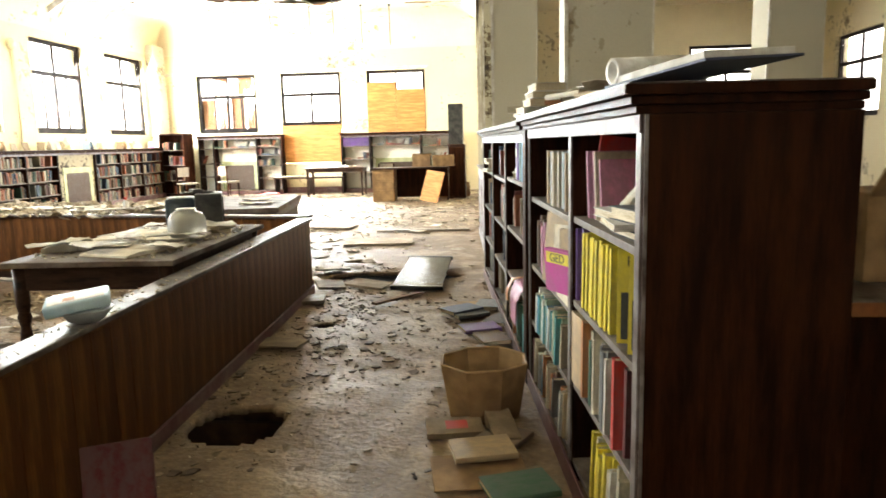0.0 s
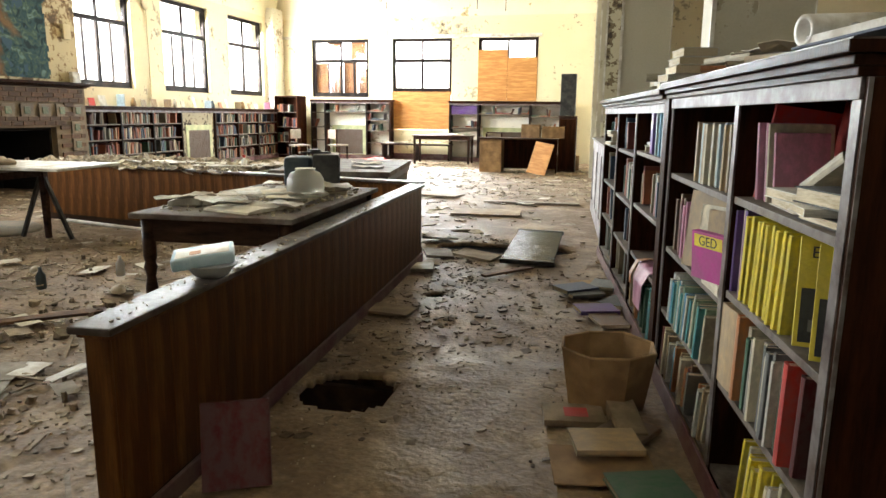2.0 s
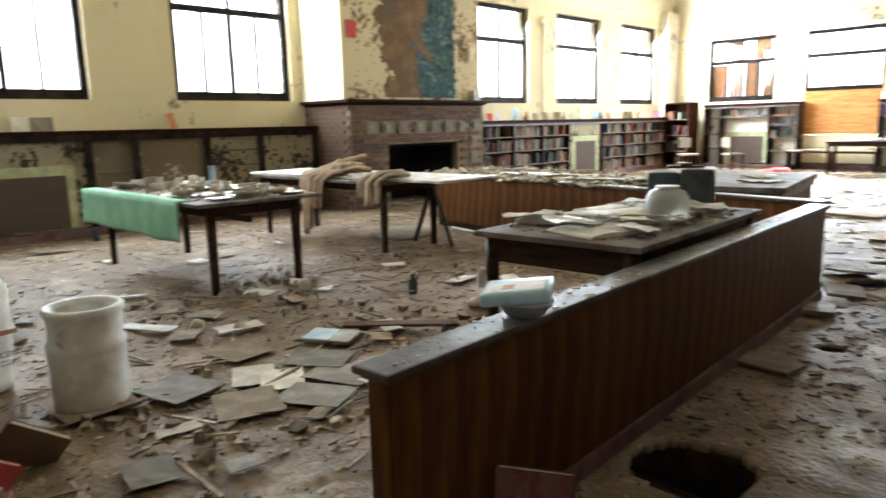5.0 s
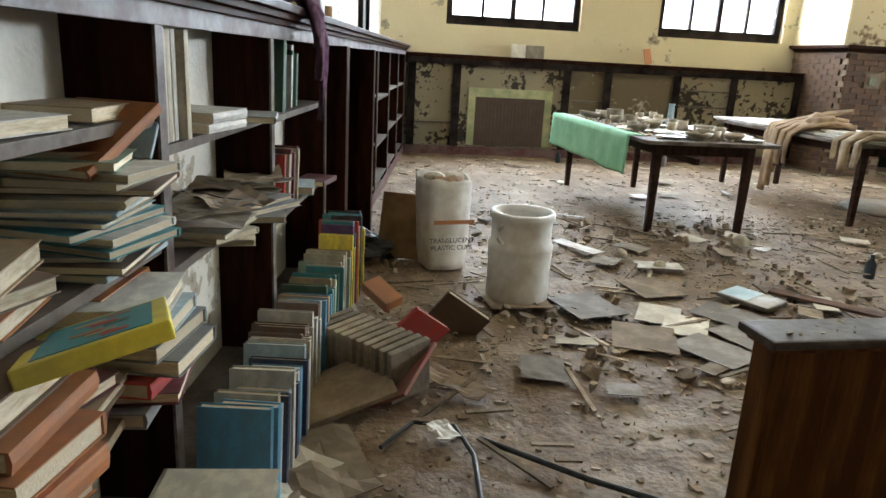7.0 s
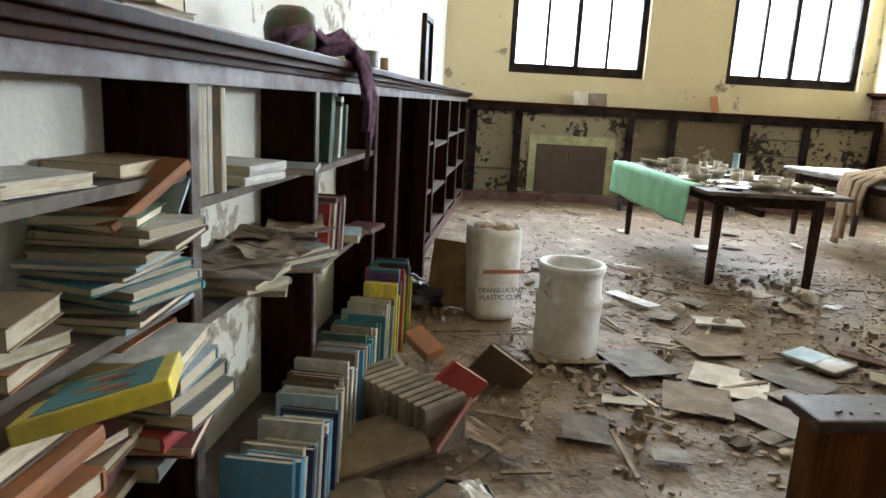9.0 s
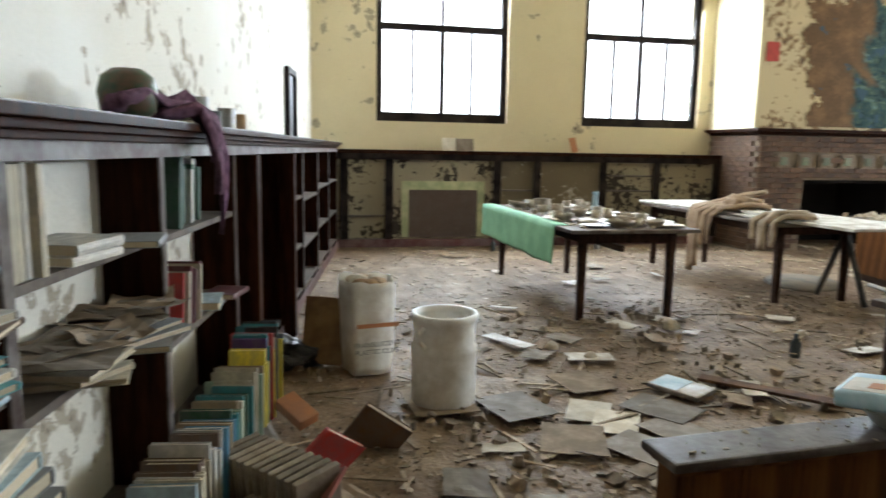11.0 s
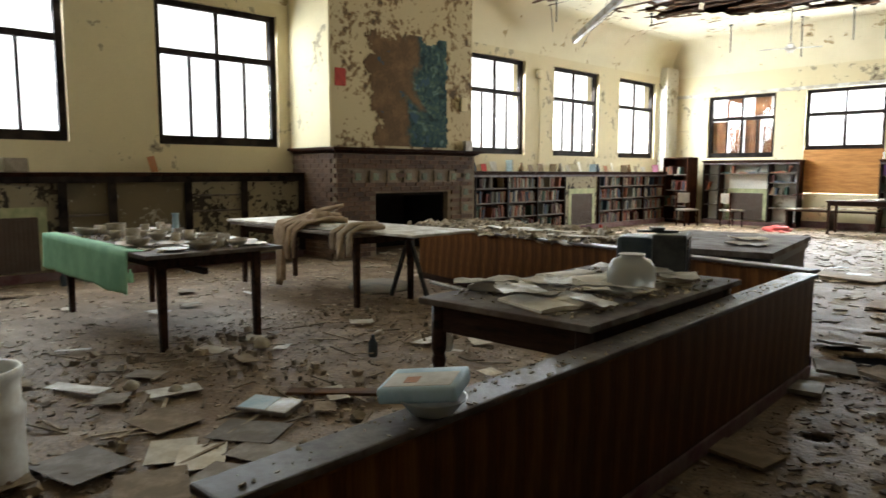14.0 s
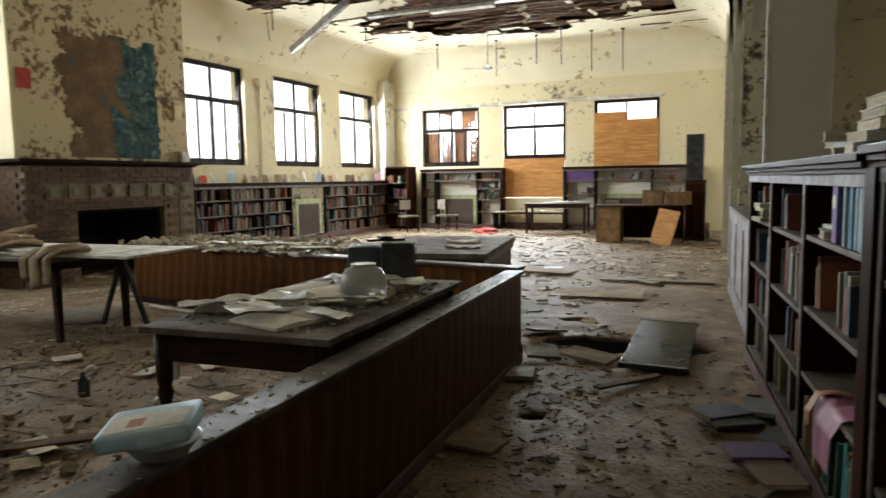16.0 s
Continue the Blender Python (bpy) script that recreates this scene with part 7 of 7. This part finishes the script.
for k, (x, y, z) in enumerate(((-6.7, 17.4, 4.15), (-5.2, 17.6, 3.9), (-4.15, 17.5, 4.1), (-3.4, 16.9, 3.95), (-2.85, 17.6, 3.85), (-2.15, 17.7, 3.8), (-7.4, 15.0, 4.5), (-8.0, 12.4, 4.3))):
    d = bmesh.new()
    tube(d, [(x, y, CEIL + 0.05), (x + 0.01, y, z)], 0.012, 6)
    hr = thing("hanging_rod", "thin dark rod hanging from the ceiling", "rod", group="rods hanging from the ceiling")
    part("rod", d, M_BLACK, hr)
    part("rose", lathe([(0.05, 0), (0.03, 0.05)], 12, m=pose(x, y, CEIL - 0.03)), M_BLACK, hr)
fan = thing("ceiling_fan", "white ceiling fan with drooping blades", "fan", pose(-5.1, 16.7, 0))
part("rod", tube(bmesh.new(), [(0, 0, 4.04), (0, 0, CEIL + 0.04)], 0.012), M_METAL, fan)
part("motor", lathe([(0.05, 3.9), (0.10, 3.93), (0.10, 4.0), (0.04, 4.04)], 20), M_WHITE, fan, smooth=True)
for k in range(4):
    part("blade", box_bm(0.10, 0.60, -0.06, 0.06, 3.955, 3.965, 0.003, pose(0, 0, 0, 0, 0, 20 + 90 * k)), M_WHITE, fan)
for k, pts in enumerate(([(-8.9, 14.6, 4.2), (-8.5, 14.3, 4.45), (-7.6, 14.0, CEIL - 0.02)], [(-8.3, 12.6, CEIL - 0.05), (-8.25, 12.6, 4.4), (-8.3, 12.7, 4.2)])):
    solo("loose_wire", tube(bmesh.new(), pts, 0.008, 6), M_BLACK, "loose wire hanging from the ceiling", "wire", group="loose wires")
rl = random.Random(33)
fl_ = bmesh.new()
for k in range(60):
    x, y = rl.uniform(-8.2, -0.4), rl.uniform(9.0, 19.0)
    add_box(fl_, -0.1, 0.1, -0.05, 0.05, -0.002, 0.002, pose(x, y, CEIL - 0.03, rl.uniform(-30, 30), rl.uniform(-30, 30), rl.uniform(0, 360)))
tagged(part("peeling_flakes", fl_, M_CEIL), "curled paint flakes hanging from the ceiling", "flakes", kind="stuff")


# ---- on the floor ----
bn = thing("waste_bin", "water-stained brown cardboard bin with splayed sides", "bin", pose(0.69, 3.10, 0, 0, 0, 3))
bm = bmesh.new()
n = 8
def bin_ring(r, z, wob):
    return [bm.verts.new((r * 1.08 * math.cos(2 * math.pi * (i + 0.5) / n), r * math.sin(2 * math.pi * (i + 0.5) / n), z + wob * noise.noise((i * 1.7, 2, 0)))) for i in range(n)]
r0, r1, r2, r3, r4 = bin_ring(0.165, 0.0, 0), bin_ring(0.205, 0.27, 0.02), bin_ring(0.195, 0.268, 0.02), bin_ring(0.155, 0.012, 0), None
for a, b in ((r0, r1), (r1, r2), (r2, r3)):
    for i in range(n):
        bm.faces.new((a[i], a[(i + 1) % n], b[(i + 1) % n], b[i]))
bm.faces.new(r0[::-1])
bm.faces.new(r3)
part("bin_wall", bm, M_CARD, bn)
rim = bmesh.new()
tube(rim, [(0.2 * 1.08 * math.cos(math.pi * (i + 0.5) / 4), 0.2 * math.sin(math.pi * (i + 0.5) / 4), 0.269 + 0.02 * noise.noise((i % 8 * 1.7, 2, 0))) for i in range(9)], 0.008)
part("folded_rim", rim, M_CARD, bn)
mb = book(pose(-0.43, 2.03, 0.006, 0, 14, 118), 0.035, 0.30, 0.23, "maroon", "maroon hardback book leaning against the partition base")
bdp = thing("steel_panel", "dark shiny metal panel lying over a hole in the floor", "panel", pose(-0.03, 6.58, 0.045, 2, 1, 1))
part("sheet", box_bm(-0.23, 0.23, -0.66, 0.66, 0.0, 0.025, 0.006), M_SHINY, bdp)
for e0 in (-0.695, 0.6605):
    part("edge_strip", box_bm(-0.24, 0.24, e0, e0 + 0.0345, -0.01, 0.03, 0.006), M_BLACK, bdp)


def board(x, y, z, l, w, rz, material, label, t=0.018, rx=0, ry=0):
    return solo("loose_board", box_bm(-l / 2, l / 2, -w / 2, w / 2, 0, t, 0.003), material, label, "board", pose(x, y, z, rx, ry, rz), "boards on the floor")


M_GREYBOARD = PAPER_MATS["grey"]
board(-0.91, 5.47, 0.01, 0.32, 0.26, 12, M_GREYBOARD, "flat grey tile lying on the floor", 0.03)
board(-0.13, 5.56, 0.01, 0.55, 0.06, 52, M_LATH, "splintered lath lying on the floor")
board(-0.73, 4.22, 0.006, 0.36, 0.20, -8, PAPER_MATS["buff"], "buff board lying on the floor")
board(-0.86, 6.09, 0.012, 0.26, 0.2, 25, M_GREYBOARD, "grey slab tilted at the hole", 0.025, 8, 5)
board(-0.50, 6.12, 0.012, 0.40, 0.22, -20, PAPER_MATS["buff"], "broken plaster slab beside the hole", 0.025, 4, 3)
board(-1.03, 6.84, 0.02, 0.3, 0.22, 40, PAPER_MATS["grey"], "pale slab tilted at the hole", 0.02, -8, 6)
board(-0.94, 8.99, 0.01, 0.9, 0.55, 6, PAPER_MATS["buff"], "wide pale board lying on the floor")
board(-0.49, 10.22, 0.01, 1.4, 0.16, 4, PAPER_MATS["grey"], "long board lying on the floor")
board(-2.12, 10.78, 0.01, 0.9, 0.4, -12, PAPER_MATS["buff"], "wide board lying on the floor")
board(-2.71, 3.40, 0.02, 0.75, 0.10, 44, M_LATH, "dark splintered plank lying on the floor")
book(pose(0.40, 4.91, 0.02) @ pose(0, 0, 0.03, 0, 90, 40), 0.03, 0.28, 0.2, "navy", "navy book lying on the floor")
for k, (x, y, rz, c) in enumerate(((0.50, 4.98, 30, "black"), (0.65, 5.23, 80, "grey"), (0.60, 4.49, 20, "purple"), (0.75, 4.79, 65, "black"), (0.70, 4.28, 110, "brown"), (0.69, 2.58, 15, "tan"), (0.77, 2.72, 60, "brown"), (0.84, 2.29, 20, "dark green"))):
    book(pose(x, y, 0.012 + 0.012 * (k % 3), 0, 0, rz) @ pose(-0.12, -0.09, 0.025, 0, 90, 0), 0.025, 0.26, 0.19, c, "dirty %s book lying on the floor" % c, "books on the floor")
solo("wooden_block", box_bm(-0.06, 0.06, -0.22, 0.22, 0, 0.06, 0.006), PAPER_MATS["buff"], "dirty wooden block lying on the floor", "block", pose(0.76, 2.92, 0.01, 6, 0, 12))
gc = thing("picture_card", "small box with a red picture on its lid", "box", pose(0.56, 2.86, 0.008, 4, 0, 10))
part("box_body", box_bm(-0.13, 0.13, -0.08, 0.08, 0, 0.03, 0.004), PAPER_MATS["buff"], gc)
part("red_print", box_bm(-0.04, 0.06, -0.04, 0.04, 0.0302, 0.0312), COVER_MATS["red"], gc)
board(0.69, 2.47, 0.006, 0.38, 0.30, 10, M_CARD, "brown cardboard sheet lying on the floor", 0.006)
board(0.68, 4.23, 0.02, 0.42, 0.07, 68, M_GREYBOARD, "pale strip lying by the bookcase", 0.012)
board(0.54, 5.31, 0.01, 0.3, 0.24, 5, M_CARD, "brown board lying on the floor", 0.01)

# papers and open books in the desk area
for k, (x, y, w, h, rz, tone) in enumerate(((-2.62, 2.28, 0.22, 0.30, 62, "yellowed"), (-2.45, 2.35, 0.22, 0.30, 60, "yellowed"), (-2.28, 2.61, 0.36, 0.26, 22, "grey"), (-2.58, 2.67, 0.36, 0.28, 35, "grey"), (-2.13, 2.34, 0.34, 0.26, 30, "grey"),
                                          (-3.03, 2.41, 0.34, 0.28, 10, "buff"), (-2.87, 2.94, 0.3, 0.2, 50, "buff"), (-2.27, 2.05, 0.3, 0.34, 70, "buff"), (-2.71, 1.91, 0.36, 0.3, 15, "grey"), (-2.84, 1.53, 0.4, 0.34, 5, "buff"),
                                          (-3.46, 2.65, 0.3, 0.16, 80, "white"), (-3.90, 2.24, 0.4, 0.12, 30, "white"))):
    paper(x, y, 0.010 + 0.002 * k, w, h, rz, tone, 0.006, 300 + k)
rq = random.Random(77)
for k in range(74):
    if k < 39:
        x, y = rq.uniform(-4.6, -1.2), rq.uniform(1.3, 5.6)
    elif k < 54:
        x, y = rq.uniform(-8.4, -4.0), rq.uniform(1.0, 6.0)
    else:
        x, y = rq.uniform(-6.0, 0.0), rq.uniform(7.8, 17.0)
    paper(x, y, 0.012 + rq.random() * 0.012, rq.uniform(0.08, 0.28), rq.uniform(0.06, 0.22), rq.uniform(0, 180), rq.choice(("buff", "grey", "buff", "yellowed", "white")), rq.uniform(0.004, 0.014), 400 + k, rx=rq.uniform(-5, 5))
sv = thing("silver_packet", "shiny silver and blue packet lying on the floor", "packet", pose(-2.81, 2.92, 0.02, 4, 0, 28))
part("wrapper", box_bm(-0.16, 0.16, -0.10, 0.10, 0, 0.03, 0.01), M_METAL, sv)
part("print_band", box_bm(-0.15, 0.02, -0.09, 0.09, 0.0302, 0.0312), M_BLUEPACK, sv)
M_BALL = M_CROCK
for k, (x, y, r) in enumerate(((-4.12, 3.61, 0.06), (-3.74, 2.50, 0.05), (-3.46, 2.65, 0.045), (-2.71, 4.11, 0.05), (-3.79, 4.50, 0.04))):
    hb = bmesh.new()
    bmesh.ops.create_icosphere(hb, subdivisions=3, radius=r)
    for v in hb.verts:
        v.co *= 1 + 0.3 * noise.noise(v.co * 18 + Vector((k, 0, 0)))
        v.co.z = max(-0.2 * r, v.co.z)
    solo("crumpled_paper", hb, M_BALL, "crumpled pale paper ball on the floor", "paper", pose(x, y, 0.01 + r * 0.2), "crumpled papers")
for k, (x, y) in enumerate(((-3.30, 4.04), (-3.04, 4.55), (-7.98, 4.03), (-8.26, 3.37), (-8.35, 4.90))):
    bt_ = thing("small_bottle", "small grubby glass bottle on the littered floor", "bottle", pose(x, y, 0.012), "bottles on the floor")
    part("body", lathe([(0.03, 0), (0.034, 0.01), (0.034, 0.10), (0.014, 0.13), (0.014, 0.16), (0.001, 0.16)], 14), (M_BLUEGREY, M_CLEAR, M_GREEN)[k % 3], bt_, smooth=True)


# loose debris, denser in the desk area and along the aisle's edge
def dense_desk(x, y, r):
    if in_hole(x, y):
        return False
    d = 0.35 + 0.65 * max(0, noise.noise((x * 1.1, y * 1.1, 6)) + 0.35)
    return r.random() < d


def dense_aisle(x, y, r):
    if in_hole(x, y) or not (-0.83 < x < 0.85):
        return False
    near_edge = math.exp(-((x + 0.55) / 0.35) ** 2) * (1 if y > 3.3 else 0.5) + 0.5 * math.exp(-((x - 0.7) / 0.2) ** 2) + 0.35 * math.exp(-((x - 0.05) / 0.4) ** 2) * (3.6 < y < 5.8)
    return r.random() < near_edge + 0.05


def dense_far(x, y, r):
    if in_hole(x, y) or (x > -1.1 and y < 7.0):
        return False
    if x > -1.0 and y < 10.5:
        return r.random() < 0.12
    return r.random() < 0.3 + 0.7 * max(0, noise.noise((x * 0.7, y * 0.7, 8)) + 0.3)


shards("plaster_rubble", 5200, (-5.2, -0.98, 0.45, 6.1), (0.003, 0.036), M_DEBRIS, 71, "broken plaster rubble over the floor", 0.004, (0.002, 0.012), dense_desk, 7, height=floor_height)
shards("paint_flakes", 2300, (-5.2, -0.98, 0.45, 6.1), (0.003, 0.030), M_FLAKE, 72, "pale paint flakes over the floor", 0.006, (0.001, 0.008), dense_desk, 9, height=floor_height)
# same plaster as the desk area, coloured darker for the aisle's shade
shards("aisle_rubble", 1150, (-0.83, 0.84, 2.4, 7.2), (0.004, 0.05), M_AISLE, 73, "broken plaster and flakes along the aisle", 0.004, (0.002, 0.012), dense_aisle, 9, height=floor_height)
shards("aisle_grit", 1500, (-0.83, 0.84, 1.6, 7.0), (0.002, 0.012), M_FLAKE, 74, "fine pale grit along the aisle", 0.004, (0.001, 0.005), lambda x, y, r: not in_hole(x, y), 20, height=floor_height)
shards("hall_rubble", 4800, (-8.7, 0.35, 6.4, 19.6), (0.012, 0.12), M_FLAKE, 75, "fallen plaster sheets over the hall floor", 0.006, (0.002, 0.018), dense_far, 5, height=floor_height)
shards("plaster_lumps", 320, (-4.8, -1.0, 0.7, 6.0), (0.015, 0.055), M_DEBRIS, 78, "crumbled plaster lumps half sunk in dirt", -0.004, (0.02, 0.05), lambda x, y, r: not in_hole(x, y) and noise.noise((x * 1.3, y * 1.3, 21.0)) > 0.08, 12, (5, 7), floor_height)
shards("west_rubble", 1500, (-8.7, -5.0, 0.9, 6.4), (0.006, 0.06), M_FLAKE, 76, "fallen plaster over the floor by the wall", 0.003, (0.002, 0.012), dense_desk, 5, height=floor_height)
sticks = bmesh.new()
rs = random.Random(90)
for k in range(170):
    x, y = rs.uniform(-4.8, -1.05), rs.uniform(0.9, 6.0)
    ln = rs.uniform(0.06, 0.38)
    add_box(sticks, -ln / 2, ln / 2, -0.009, 0.009, 0, 0.008, pose(x, y, 0.012, rs.gauss(0, 5), rs.gauss(0, 5), rs.uniform(0, 180)))
tagged(part("splintered_laths", sticks, M_DEBRIS), "splintered laths strewn on the floor", "debris", kind="stuff")


# dark desk and carton in the side room, behind the bookcase's end
sd = thing("side_desk", "dark wooden desk with a dusty top behind the bookcase", "desk", pose(2.45, 2.62, 0))
part("top", box_bm(-0.68, 0.95, -0.36, 0.45, 0.715, 0.75, 0.006), M_TOPDUST, sd, "dusty grey top")
part("edge_band", box_bm(-0.68, 0.95, -0.372, -0.3605, 0.70, 0.748, 0.003), M_BOARD, sd, "worn orange-brown edge")
part("front_panel", box_bm(-0.66, 0.93, -0.34, -0.32, 0.0, 0.714), M_DARKWOOD, sd)
for s_ in (-0.65, 0.90):
    part("side_panel", box_bm(s_, s_ + 0.025, -0.3195, 0.43, 0.0, 0.714), M_DARKWOOD, sd)
carton = thing("carton", "brown cardboard carton standing on the dark desk", "carton", pose(2.43, 2.78, 0.751, 0, 0, 6))
part("carton_body", box_bm(-0.30, 0.32, -0.18, 0.2, 0.0, 0.34, 0.006), M_CARD, carton)
part("carton_flap", box_bm(-0.30, 0.32, -0.012, 0.0, 0.0, 0.13, 0.003, pose(0, -0.182, 0.335, 38, 0, 0)), M_CARD, carton)
solo("dark_folder", box_bm(-0.16, 0.16, -0.06, 0.06, 0, 0.022, 0.004), M_BLACK, "black folder lying on the dusty desk", "folder", pose(2.35, 2.43, 0.751, 0, 0, 12))
